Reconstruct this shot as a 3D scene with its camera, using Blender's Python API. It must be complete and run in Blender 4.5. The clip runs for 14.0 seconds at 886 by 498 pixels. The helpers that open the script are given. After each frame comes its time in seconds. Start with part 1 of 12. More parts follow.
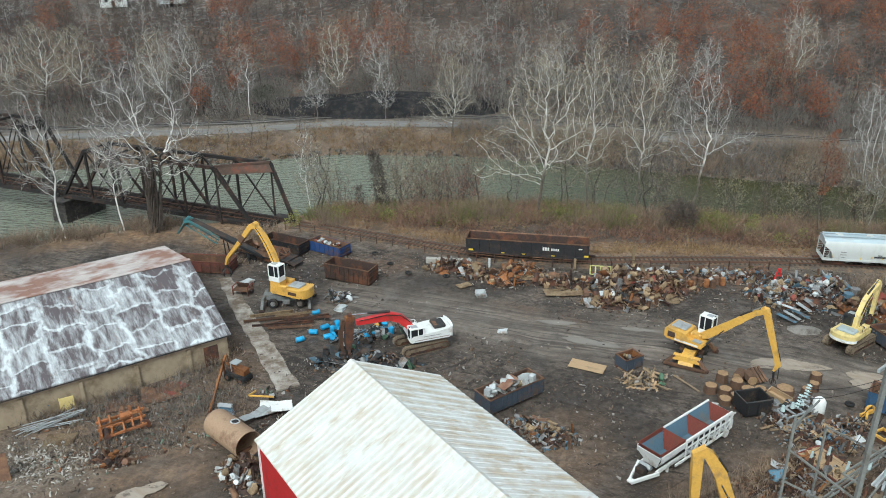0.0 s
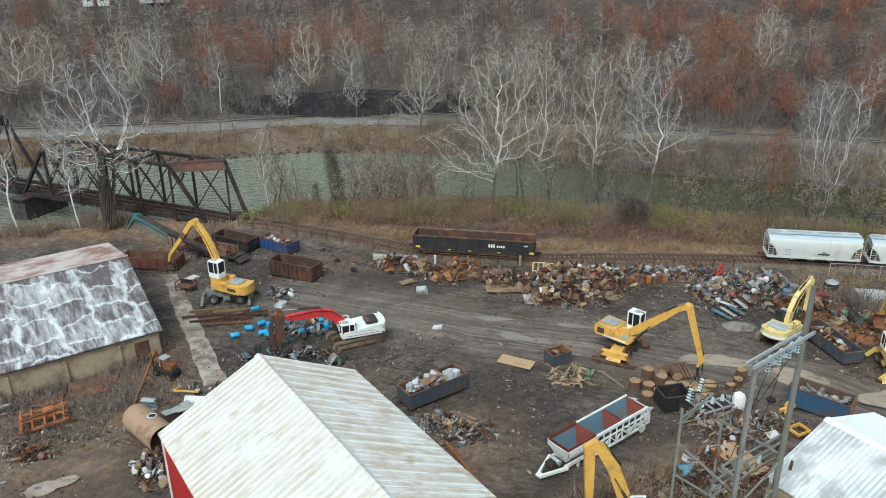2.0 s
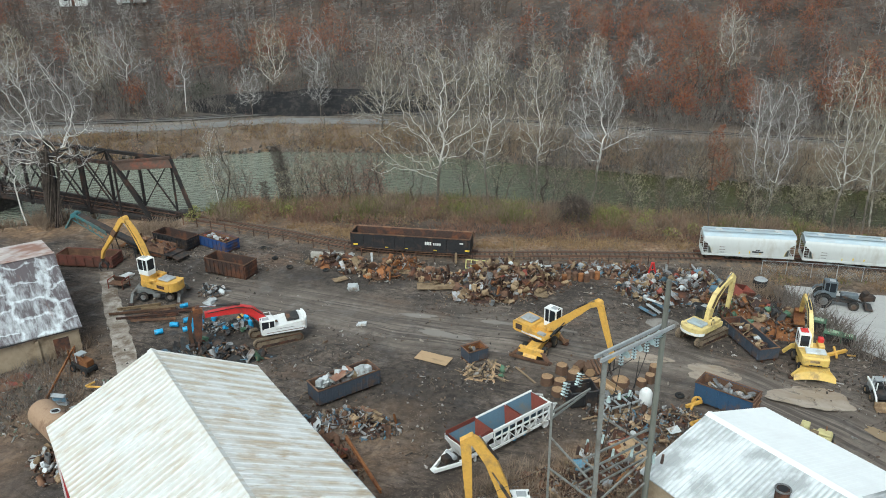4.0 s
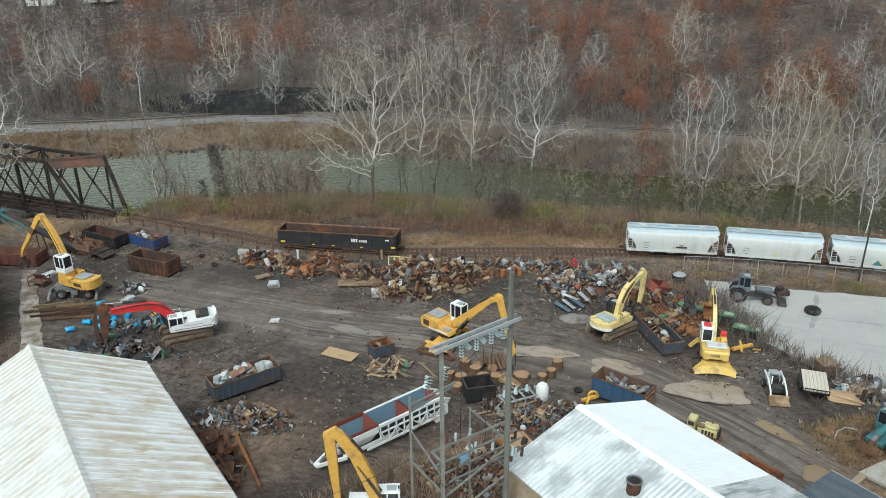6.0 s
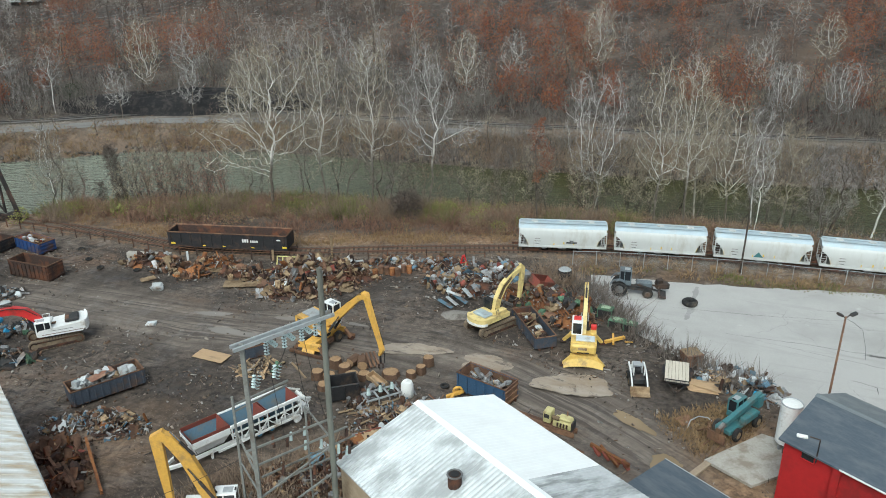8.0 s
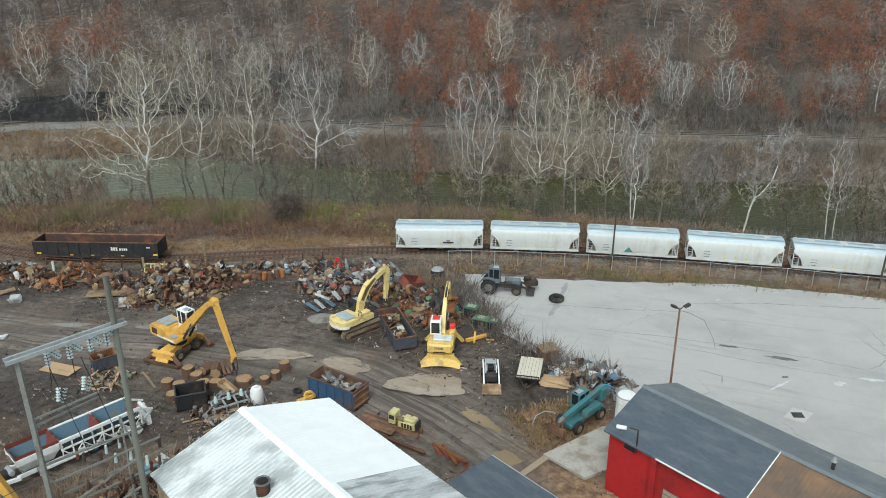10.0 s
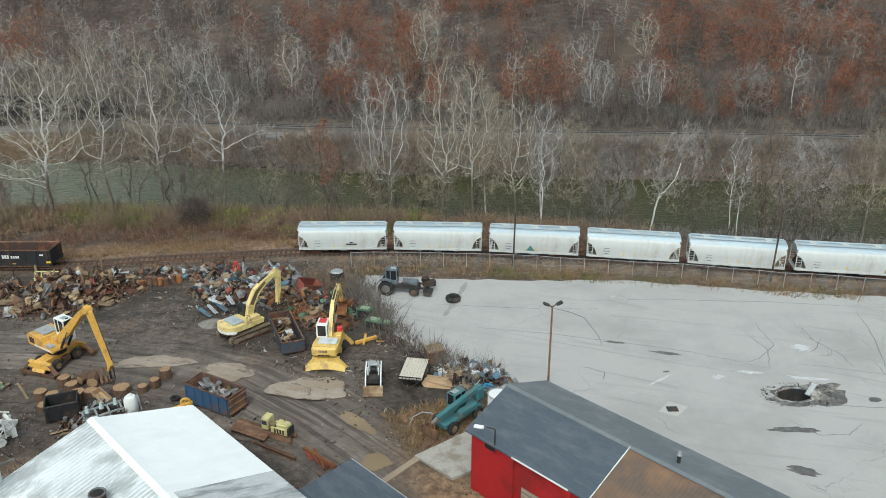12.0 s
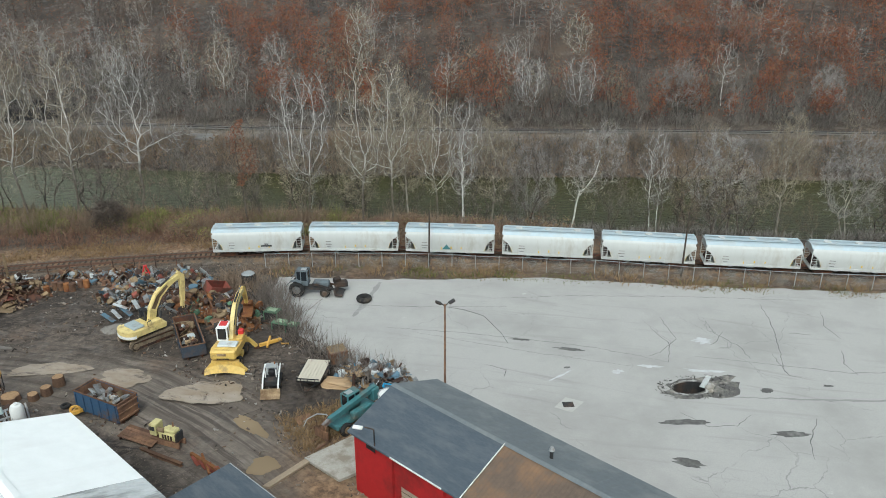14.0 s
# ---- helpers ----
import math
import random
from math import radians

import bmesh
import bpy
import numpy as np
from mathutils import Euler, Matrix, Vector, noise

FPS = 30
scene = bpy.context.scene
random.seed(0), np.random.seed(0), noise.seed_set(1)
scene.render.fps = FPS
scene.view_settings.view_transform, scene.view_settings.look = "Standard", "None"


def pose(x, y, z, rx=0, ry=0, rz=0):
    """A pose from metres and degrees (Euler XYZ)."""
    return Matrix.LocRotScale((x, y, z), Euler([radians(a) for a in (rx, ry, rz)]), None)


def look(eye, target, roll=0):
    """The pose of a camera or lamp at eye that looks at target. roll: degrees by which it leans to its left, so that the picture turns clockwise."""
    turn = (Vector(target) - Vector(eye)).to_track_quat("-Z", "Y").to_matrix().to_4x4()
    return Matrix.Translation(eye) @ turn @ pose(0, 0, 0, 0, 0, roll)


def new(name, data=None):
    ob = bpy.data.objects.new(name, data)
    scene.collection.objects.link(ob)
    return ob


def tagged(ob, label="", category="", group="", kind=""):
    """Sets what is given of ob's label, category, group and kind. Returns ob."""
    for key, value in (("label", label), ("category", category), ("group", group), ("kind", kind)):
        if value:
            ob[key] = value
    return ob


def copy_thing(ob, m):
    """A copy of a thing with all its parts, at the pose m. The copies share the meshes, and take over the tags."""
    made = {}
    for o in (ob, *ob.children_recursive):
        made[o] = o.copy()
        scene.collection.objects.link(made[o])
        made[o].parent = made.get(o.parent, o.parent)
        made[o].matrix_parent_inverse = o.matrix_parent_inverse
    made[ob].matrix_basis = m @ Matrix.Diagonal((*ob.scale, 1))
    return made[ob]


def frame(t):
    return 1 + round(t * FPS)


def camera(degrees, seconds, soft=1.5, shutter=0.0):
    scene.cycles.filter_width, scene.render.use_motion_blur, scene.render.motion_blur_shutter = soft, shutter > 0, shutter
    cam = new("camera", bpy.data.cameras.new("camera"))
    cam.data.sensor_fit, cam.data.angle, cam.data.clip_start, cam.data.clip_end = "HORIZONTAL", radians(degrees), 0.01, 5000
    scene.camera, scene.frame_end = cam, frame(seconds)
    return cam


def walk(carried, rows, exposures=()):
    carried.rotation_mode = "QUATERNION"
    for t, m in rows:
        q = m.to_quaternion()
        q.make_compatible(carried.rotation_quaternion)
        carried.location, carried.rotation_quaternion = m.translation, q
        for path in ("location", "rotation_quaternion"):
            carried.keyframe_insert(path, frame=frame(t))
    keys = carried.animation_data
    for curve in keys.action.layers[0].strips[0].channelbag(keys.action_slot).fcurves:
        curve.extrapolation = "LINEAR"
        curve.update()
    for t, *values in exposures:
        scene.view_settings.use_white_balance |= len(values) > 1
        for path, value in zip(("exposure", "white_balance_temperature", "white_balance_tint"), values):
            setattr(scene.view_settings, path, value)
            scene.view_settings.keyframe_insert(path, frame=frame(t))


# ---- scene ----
cam = camera(59.6, 14.0, soft=0.95)
METRES, EYE, TILT, LEAN, TURN = 58.9, 42.4, 0.0, 0.0, 0.0
ROWS = [
    (0.0, 0.0, 0.0, 0.0, -0.19, -22.61, 0.47),
    (0.5, 0.0271, -0.0014, -0.0015, -0.14, -22.61, 0.47),
    (1.0, 0.059, -0.0032, -0.0025, -0.08, -22.62, 0.47),
    (1.5, 0.0944, -0.0057, -0.0038, -0.02, -22.64, 0.52),
    (2.0, 0.1304, -0.0076, -0.0044, 0.02, -22.65, 0.54),
    (2.5, 0.1665, -0.0095, -0.0055, 0.06, -22.65, 0.55),
    (3.0, 0.2032, -0.0114, -0.007, 0.1, -22.63, 0.56),
    (5.5, 0.3968, -0.0174, -0.0164, -0.02, -22.61, 0.65),
    (6.0, 0.4368, -0.0178, -0.0191, -0.34, -22.61, 0.64),
    (6.5, 0.4773, -0.0185, -0.0217, -1.07, -22.59, 0.61),
    (7.0, 0.5172, -0.0191, -0.0244, -1.81, -22.58, 0.55),
    (7.5, 0.5576, -0.0195, -0.0261, -2.47, -22.59, 0.5),
    (8.0, 0.5973, -0.0205, -0.0275, -3.22, -22.59, 0.45),
    (10.5, 0.7879, -0.0322, -0.0323, -8.54, -22.47, 0.25),
    (11.0, 0.8216, -0.0357, -0.0324, -9.35, -22.48, 0.22),
    (11.5, 0.855, -0.0398, -0.0331, -9.78, -22.47, 0.23),
    (12.0, 0.8869, -0.0439, -0.0338, -10.39, -22.47, 0.21),
    (12.5, 0.9171, -0.0483, -0.0345, -11.16, -22.47, 0.18),
    (13.0, 0.9454, -0.053, -0.035, -11.95, -22.47, 0.15),
    (13.5, 0.9723, -0.0577, -0.0359, -12.62, -22.48, 0.12),
    (14.0, 0.9961, -0.0622, -0.037, -13.06, -22.48, 0.08),
]
walk(cam, [(t, pose(0, 0, EYE, TILT, LEAN, TURN) @ pose(METRES * x, METRES * y, METRES * z, 90 + pitch, roll, yaw)) for t, x, y, z, yaw, pitch, roll in ROWS],
     exposures=[(0.0, 0.62, 5990.0, -2.0), (5.0, 0.54, 6040.0, -2.0), (8.0, 0.55, 6075.0, -1.7), (14.0, 0.45, 6150.0, -1.0)])

# ---------- world and light: an overcast winter day ----------
SUN_ELEV, SUN_ROT = 52.0, 200.0
world = bpy.data.worlds.new("overcast_sky")
world.use_nodes = True
wn, wl = world.node_tree.nodes, world.node_tree.links
sky = wn.new("ShaderNodeTexSky")
sky.sky_type, sky.sun_disc = "NISHITA", False
sky.sun_elevation, sky.sun_rotation = radians(SUN_ELEV), radians(SUN_ROT)
sky.air_density, sky.dust_density, sky.ozone_density = 1.0, 4.0, 1.0
grey = wn.new("ShaderNodeHueSaturation")
grey.inputs["Saturation"].default_value = 0.35
wl.new(sky.outputs[0], grey.inputs["Color"])
wl.new(grey.outputs[0], wn["Background"].inputs["Color"])
wn["Background"].inputs["Strength"].default_value = 0.13
scene.world = world
sun_data = bpy.data.lights.new("sun", "SUN")
sun_data.energy, sun_data.angle, sun_data.color = 0.9, radians(25), (1.0, 0.97, 0.93)
sun = new("sun", sun_data)
sun.matrix_world = look((0, 0, 80), (0 + 80 * math.sin(radians(SUN_ROT + 180)) / math.tan(radians(SUN_ELEV)), 80 * math.cos(radians(SUN_ROT + 180)) / math.tan(radians(SUN_ELEV)), 0))


# ---------- mesh building ----------
class Shape:
    """Vertices and faces of one mesh, built up from simple solids."""

    def __init__(self):
        self.v, self.f = [], []

    def add(self, verts, faces):
        o = len(self.v)
        self.v.extend(tuple(p) for p in verts)
        self.f.extend(tuple(o + i for i in q) for q in faces)
        return self

    def box(self, c, s, rz=0.0, rx=0.0, ry=0.0, bev=0.0):
        x, y, z = s[0] / 2, s[1] / 2, s[2] / 2
        m = pose(c[0], c[1], c[2], rx, ry, rz)
        if bev <= 0:
            p = [(i, j, k) for k in (-z, z) for j in (-y, y) for i in (-x, x)]
            f = [(0, 2, 3, 1), (4, 5, 7, 6), (0, 1, 5, 4), (2, 6, 7, 3), (0, 4, 6, 2), (1, 3, 7, 5)]
            return self.add([m @ Vector(q) for q in p], f)
        b = min(bev, x * 0.9, y * 0.9, z * 0.9)
        rings = []
        for zz, d in ((-z, b), (-z + b, 0), (z - b, 0), (z, b)):
            rings.append([(x - d, -y + b, zz), (x - d, y - b, zz), (x - b, y - d, zz), (-x + b, y - d, zz),
                          (-x + d, y - b, zz), (-x + d, -y + b, zz), (-x + b, -y + d, zz), (x - b, -y + d, zz)])
        return self.loft([[m @ Vector(q) for q in r] for r in rings])

    def loft(self, rings, caps=True, closed=False):
        n = len(rings[0])
        verts = [p for r in rings for p in r]
        faces = []
        count = len(rings) if closed else len(rings) - 1
        for i in range(count):
            a, b = i * n, ((i + 1) % len(rings)) * n
            for j in range(n):
                k = (j + 1) % n
                faces.append((a + j, a + k, b + k, b + j))
        if caps and not closed:
            faces.append(tuple(reversed(range(n))))
            faces.append(tuple(range((len(rings) - 1) * n, len(rings) * n)))
        return self.add(verts, faces)

    def cyl(self, a, b, r, r2=None, n=10, caps=True):
        a, b = Vector(a), Vector(b)
        r2 = r if r2 is None else r2
        q = (b - a).to_track_quat("Z", "Y")
        rings = []
        for p, rr in ((a, r), (b, r2)):
            rings.append([p + q @ Vector((rr * math.cos(2 * math.pi * i / n), rr * math.sin(2 * math.pi * i / n), 0)) for i in range(n)])
        return self.loft(rings, caps)

    def tube(self, pts, r, n=6):
        for a, b in zip(pts[:-1], pts[1:]):
            self.cyl(a, b, r, r, n)
        return self

    def rope(self, pts, r, n=4):
        """One continuous thin tube through the points."""
        pts = [Vector(p) for p in pts]
        rings = []
        for i, p in enumerate(pts):
            d = (pts[min(i + 1, len(pts) - 1)] - pts[max(i - 1, 0)]).normalized()
            u = d.cross(Vector((0.31, 0.17, 0.93))).normalized()
            v = d.cross(u)
            rings.append([p + u * (r * math.cos(2 * math.pi * k / n)) + v * (r * math.sin(2 * math.pi * k / n)) for k in range(n)])
        return self.loft(rings)

    def beam(self, a, b, w, h):
        a, b = Vector(a), Vector(b)
        q = (b - a).to_track_quat("X", "Z")
        rings = [[p + q @ Vector((0, j, k)) for j, k in ((-w / 2, -h / 2), (w / 2, -h / 2), (w / 2, h / 2), (-w / 2, h / 2))] for p in (a, b)]
        return self.loft(rings)

    def prism(self, pts, y0, y1):
        return self.loft([[(x, y1, z) for x, z in pts], [(x, y0, z) for x, z in pts]])

    def slab(self, pts, z0, z1):
        return self.loft([[(x, y, z0) for x, y in pts], [(x, y, z1) for x, y in pts]])

    def ring(self, c, axis, R, r, n=16, m=8, flat=1.0):
        q = Vector(axis).to_track_quat("Z", "Y")
        rings = []
        for i in range(n):
            a = 2 * math.pi * i / n
            row = []
            for j in range(m):
                b = 2 * math.pi * j / m
                rr = R + r * math.cos(b)
                row.append(Vector(c) + q @ Vector((rr * math.cos(a), rr * math.sin(a), flat * r * math.sin(b))))
            rings.append(row)
        return self.loft(rings, closed=True)

    def join(self, other, m):
        return self.add([m @ Vector(p) for p in other.v], other.f)

    def mesh(self, name, material, smooth=False):
        me = bpy.data.meshes.new(name)
        me.from_pydata(self.v, [], self.f)
        me.materials.append(material)
        if smooth:
            me.shade_smooth()
            me.set_sharp_from_angle(angle=radians(38))
        return me


def thing(name, label, category, m=None, group="", kind=""):
    ob = new(name)
    ob.empty_display_size = 0.3
    if m is not None:
        ob.matrix_basis = m
    return tagged(ob, label, category, group, kind)


def part(name, shape, material, parent=None, label="", smooth=False):
    ob = new(name, shape.mesh(name, material, smooth))
    if parent is not None:
        ob.parent = parent
    return tagged(ob, label)


def shared(name, me, parent, m, label=""):
    ob = new(name, me)
    ob.parent = parent
    ob.matrix_basis = m
    return tagged(ob, label)


def big_mesh(name, verts, faces, material, smooth=False):
    """A mesh from numpy arrays; all faces have the same number of corners."""
    me = bpy.data.meshes.new(name)
    verts = np.asarray(verts, dtype=np.float32)
    faces = np.asarray(faces, dtype=np.int32)
    k = faces.shape[1]
    me.vertices.add(len(verts))
    me.vertices.foreach_set("co", verts.ravel())
    me.loops.add(faces.size)
    me.loops.foreach_set("vertex_index", faces.ravel())
    me.polygons.add(len(faces))
    me.polygons.foreach_set("loop_start", np.arange(0, faces.size, k, dtype=np.int32))
    me.update(calc_edges=True)
    me.materials.append(material)
    if smooth:
        me.shade_smooth()
    return me


# ---------- materials ----------
def links_of(name):
    m = bpy.data.materials.new(name)
    m.use_nodes = True
    m.node_tree.nodes["Principled BSDF"].inputs["Specular IOR Level"].default_value = 0.22
    return m, m.node_tree.nodes, m.node_tree.links, m.node_tree.nodes["Principled BSDF"]


def mixed(nd, ln, fac, a, b):
    mx = nd.new("ShaderNodeMix")
    mx.data_type = "RGBA"
    for sock, val in ((mx.inputs[0], fac), (mx.inputs[6], a), (mx.inputs[7], b)):
        if isinstance(val, bpy.types.NodeSocket):
            ln.new(val, sock)
        elif isinstance(val, tuple):
            sock.default_value = (*val, 1.0)
        else:
            sock.default_value = val
    return mx.outputs[2]


def noise_fac(nd, ln, vec, scale, lo, hi, detail=4.0, rough=0.6, distort=0.0):
    n = nd.new("ShaderNodeTexNoise")
    n.inputs["Scale"].default_value, n.inputs["Detail"].default_value = scale, detail
    n.inputs["Roughness"].default_value, n.inputs["Distortion"].default_value = rough, distort
    ln.new(vec, n.inputs["Vector"])
    r = nd.new("ShaderNodeMapRange")
    r.inputs["From Min"].default_value, r.inputs["From Max"].default_value = lo, hi
    ln.new(n.outputs[0], r.inputs["Value"])
    return r.outputs[0]


def coords(nd, ln, stretch=(1, 1, 1), turn=0.0, which="Object"):
    tc, mp = nd.new("ShaderNodeTexCoord"), nd.new("ShaderNodeMapping")
    if turn:
        # the pattern's long axis lies at this angle
        mp.vector_type = "TEXTURE"
        stretch = tuple(1.0 / c for c in stretch)
    mp.inputs["Scale"].default_value = stretch
    mp.inputs["Rotation"].default_value = (0, 0, radians(turn))
    ln.new(tc.outputs[which], mp.inputs["Vector"])
    return mp.outputs[0]


def mat(name, base, alt=None, dirt=None, scale=2.0, dirt_scale=0.6, amount=0.5, rough=0.75, metal=0.0, bump=0.15, vary=0.0, stretch=(1, 1, 1), island=False):
    """A worn surface: two close tones at a fine scale, stains of a third at a larger scale, relief, and a change of tone from piece to piece."""
    m, nd, ln, bs = links_of(name)
    vec = coords(nd, ln, stretch)
    alt = alt or tuple(c * 0.75 for c in base)
    col = mixed(nd, ln, noise_fac(nd, ln, vec, scale * 3, 0.3, 0.7), base, alt)
    if dirt:
        col = mixed(nd, ln, noise_fac(nd, ln, vec, dirt_scale, 0.62 - 0.3 * amount, 0.74 - 0.2 * amount, 6.0, 0.68), col, dirt)
    if vary > 0:
        if island:
            rnd = nd.new("ShaderNodeNewGeometry").outputs["Random Per Island"]
        else:
            rnd = nd.new("ShaderNodeObjectInfo").outputs["Random"]
        hs = nd.new("ShaderNodeHueSaturation")
        mr = nd.new("ShaderNodeMapRange")
        mr.inputs["To Min"].default_value, mr.inputs["To Max"].default_value = 1 - vary, 1 + vary
        ln.new(rnd, mr.inputs["Value"])
        ln.new(mr.outputs[0], hs.inputs["Value"])
        ln.new(col, hs.inputs["Color"])
        col = hs.outputs[0]
    ln.new(col, bs.inputs["Base Color"])
    bs.inputs["Roughness"].default_value, bs.inputs["Metallic"].default_value = rough, metal
    if rough < 0.6:
        bs.inputs["Specular IOR Level"].default_value = 0.5
    if bump > 0:
        bp = nd.new("ShaderNodeBump")
        bp.inputs["Strength"].default_value, bp.inputs["Distance"].default_value = bump, 0.05
        n = nd.new("ShaderNodeTexNoise")
        n.inputs["Scale"].default_value, n.inputs["Detail"].default_value = scale * 4, 5.0
        ln.new(vec, n.inputs["Vector"])
        ln.new(n.outputs[0], bp.inputs["Height"])
        ln.new(bp.outputs[0], bs.inputs["Normal"])
    return m


def palette(name, colours, rough=0.85, island=True, fine=0.25):
    """Each loose piece takes one of the colours."""
    m, nd, ln, bs = links_of(name)
    rnd = nd.new("ShaderNodeNewGeometry").outputs["Random Per Island"] if island else nd.new("ShaderNodeObjectInfo").outputs["Random"]
    ramp = nd.new("ShaderNodeValToRGB")
    ramp.color_ramp.interpolation = "CONSTANT"
    els = ramp.color_ramp.elements
    while len(els) < len(colours):
        els.new(0.5)
    for i, c in enumerate(colours):
        els[i].position = i / len(colours)
        els[i].color = (*c, 1)
    ln.new(rnd, ramp.inputs[0])
    vec = coords(nd, ln)
    dark = mixed(nd, ln, fine, ramp.outputs[0], (0.05, 0.035, 0.025))
    col = mixed(nd, ln, noise_fac(nd, ln, vec, 2.5, 0.4, 0.65), ramp.outputs[0], dark)
    ln.new(col, bs.inputs["Base Color"])
    bs.inputs["Roughness"].default_value = rough
    return m


RUST, RUST_D, RUST_O = (0.145, 0.085, 0.058), (0.068, 0.046, 0.038), (0.27, 0.125, 0.055)
M = {
    "rust": mat("rust", RUST, (0.105, 0.06, 0.042), (0.22, 0.125, 0.075), vary=0.4, rough=0.9, bump=0.25),
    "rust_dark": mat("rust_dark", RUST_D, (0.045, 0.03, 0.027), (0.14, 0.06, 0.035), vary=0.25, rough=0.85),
    "rust_orange": mat("rust_orange", RUST_O, (0.20, 0.08, 0.03), (0.12, 0.05, 0.03), vary=0.3, rough=0.9),
    "scrap_tan": mat("scrap_tan", (0.32, 0.24, 0.15), (0.22, 0.155, 0.095), (0.13, 0.085, 0.05), vary=0.45, rough=0.9),
    "scrap_grey": mat("scrap_grey", (0.30, 0.31, 0.32), (0.18, 0.18, 0.18), (0.14, 0.09, 0.06), vary=0.4, rough=0.55, metal=0.3),
    "scrap_dark": mat("scrap_dark", (0.045, 0.047, 0.05), (0.03, 0.03, 0.03), (0.09, 0.06, 0.045), vary=0.4, rough=0.7),
    "scrap_white": mat("scrap_white", (0.52, 0.55, 0.56), (0.38, 0.40, 0.41), (0.22, 0.17, 0.13), amount=0.42, vary=0.3, rough=0.5),
    "scrap_blue": mat("scrap_blue", (0.12, 0.21, 0.28), (0.10, 0.16, 0.21), (0.12, 0.08, 0.06), amount=0.35, vary=0.3, rough=0.6),
    "scrap_green": mat("scrap_green", (0.11, 0.20, 0.13), (0.08, 0.14, 0.09), (0.12, 0.08, 0.06), amount=0.35, vary=0.3),
    "scrap_red": mat("scrap_red", (0.25, 0.07, 0.05), (0.17, 0.055, 0.045), (0.1, 0.055, 0.04), amount=0.5, vary=0.3),
    "yellow": mat("yellow_paint", (0.70, 0.41, 0.085), (0.58, 0.33, 0.07), (0.38, 0.235, 0.085), scale=1.3, dirt_scale=0.9, amount=0.34, rough=0.5, bump=0.04),
    "yellow_mid": mat("faded_yellow_paint", (0.72, 0.50, 0.14), (0.62, 0.42, 0.11), (0.36, 0.24, 0.10), scale=1.3, dirt_scale=0.9, amount=0.34, rough=0.5, bump=0.04),
    "yellow_pale": mat("pale_yellow_paint", (0.74, 0.60, 0.26), (0.64, 0.50, 0.2), (0.36, 0.26, 0.13), scale=1.3, dirt_scale=0.9, amount=0.36, rough=0.5, bump=0.04),
    "yellow_green": mat("lime_yellow_paint", (0.58, 0.56, 0.22), (0.48, 0.46, 0.17), (0.25, 0.2, 0.10), amount=0.2, rough=0.5),
    "white": mat("white_paint", (0.78, 0.79, 0.78), (0.70, 0.71, 0.70), (0.36, 0.30, 0.24), amount=0.22, rough=0.45, bump=0.04),
    "red": mat("red_boom_paint", (0.62, 0.035, 0.035), (0.5, 0.03, 0.03), (0.2, 0.05, 0.04), amount=0.2, rough=0.45, bump=0.04),
    "teal": mat("teal_paint", (0.06, 0.19, 0.205), (0.045, 0.14, 0.155), (0.13, 0.12, 0.10), amount=0.5, rough=0.5),
    "blue_bin": mat("blue_bin_paint", (0.045, 0.10, 0.19), (0.04, 0.08, 0.14), (0.13, 0.08, 0.055), amount=0.3, rough=0.6),
    "slate_bin": mat("slate_bin_paint", (0.07, 0.085, 0.11), (0.05, 0.06, 0.08), (0.12, 0.08, 0.06), amount=0.3, rough=0.65),
    "blue_bright": mat("bright_blue_plastic", (0.03, 0.33, 0.62), (0.03, 0.27, 0.5), (0.08, 0.12, 0.16), amount=0.15, rough=0.4, vary=0.15, bump=0.02),
    "black": mat("black_steel", (0.028, 0.028, 0.03), (0.02, 0.02, 0.022), (0.09, 0.06, 0.045), amount=0.3, rough=0.6),
    "rubber": mat("tyre_rubber", (0.03, 0.03, 0.031), (0.022, 0.022, 0.022), (0.09, 0.075, 0.06), amount=0.4, rough=0.9),
    "steel": mat("grey_steel", (0.34, 0.35, 0.36), (0.26, 0.27, 0.28), (0.2, 0.16, 0.13), amount=0.25, rough=0.45, metal=0.5),
    "track_mud": mat("muddy_track_steel", (0.26, 0.20, 0.14), (0.17, 0.13, 0.09), (0.10, 0.08, 0.06), rough=0.9, bump=0.3),
    "chrome": mat("cylinder_rod", (0.6, 0.6, 0.6), (0.5, 0.5, 0.5), rough=0.25, metal=1.0, bump=0),
    "galv": mat("galvanised_steel", (0.42, 0.44, 0.45), (0.33, 0.35, 0.36), (0.24, 0.2, 0.17), amount=0.25, rough=0.55, metal=0.3, scale=1.0),
    "wood": mat("weathered_wood", (0.30, 0.22, 0.14), (0.22, 0.16, 0.10), (0.14, 0.11, 0.08), stretch=(0.4, 3, 3), vary=0.25, rough=0.9),
    "plywood": mat("plywood", (0.44, 0.31, 0.19), (0.38, 0.26, 0.15), (0.24, 0.18, 0.12), amount=0.3, rough=0.9, stretch=(0.5, 3, 3)),
    "concrete": mat("concrete", (0.42, 0.40, 0.36), (0.34, 0.32, 0.29), (0.25, 0.22, 0.18), rough=0.9, bump=0.2),
    "fabric_glass": mat("dark_cab_glass", (0.02, 0.025, 0.03), (0.018, 0.02, 0.025), rough=0.08, bump=0),
}
# cab glass: a real dark pane
def glass_mat():
    m, nd, ln, bs = links_of("cab_glass")
    bs.inputs["Base Color"].default_value = (0.10, 0.13, 0.14, 1)
    bs.inputs["Roughness"].default_value = 0.06
    bs.inputs["Transmission Weight"].default_value = 0.5
    return m
M["glass"] = glass_mat()

# ---------- the lie of the land ----------
def curve_y(x, table):
    xs, ys = zip(*table)
    return np.interp(x, xs, ys)


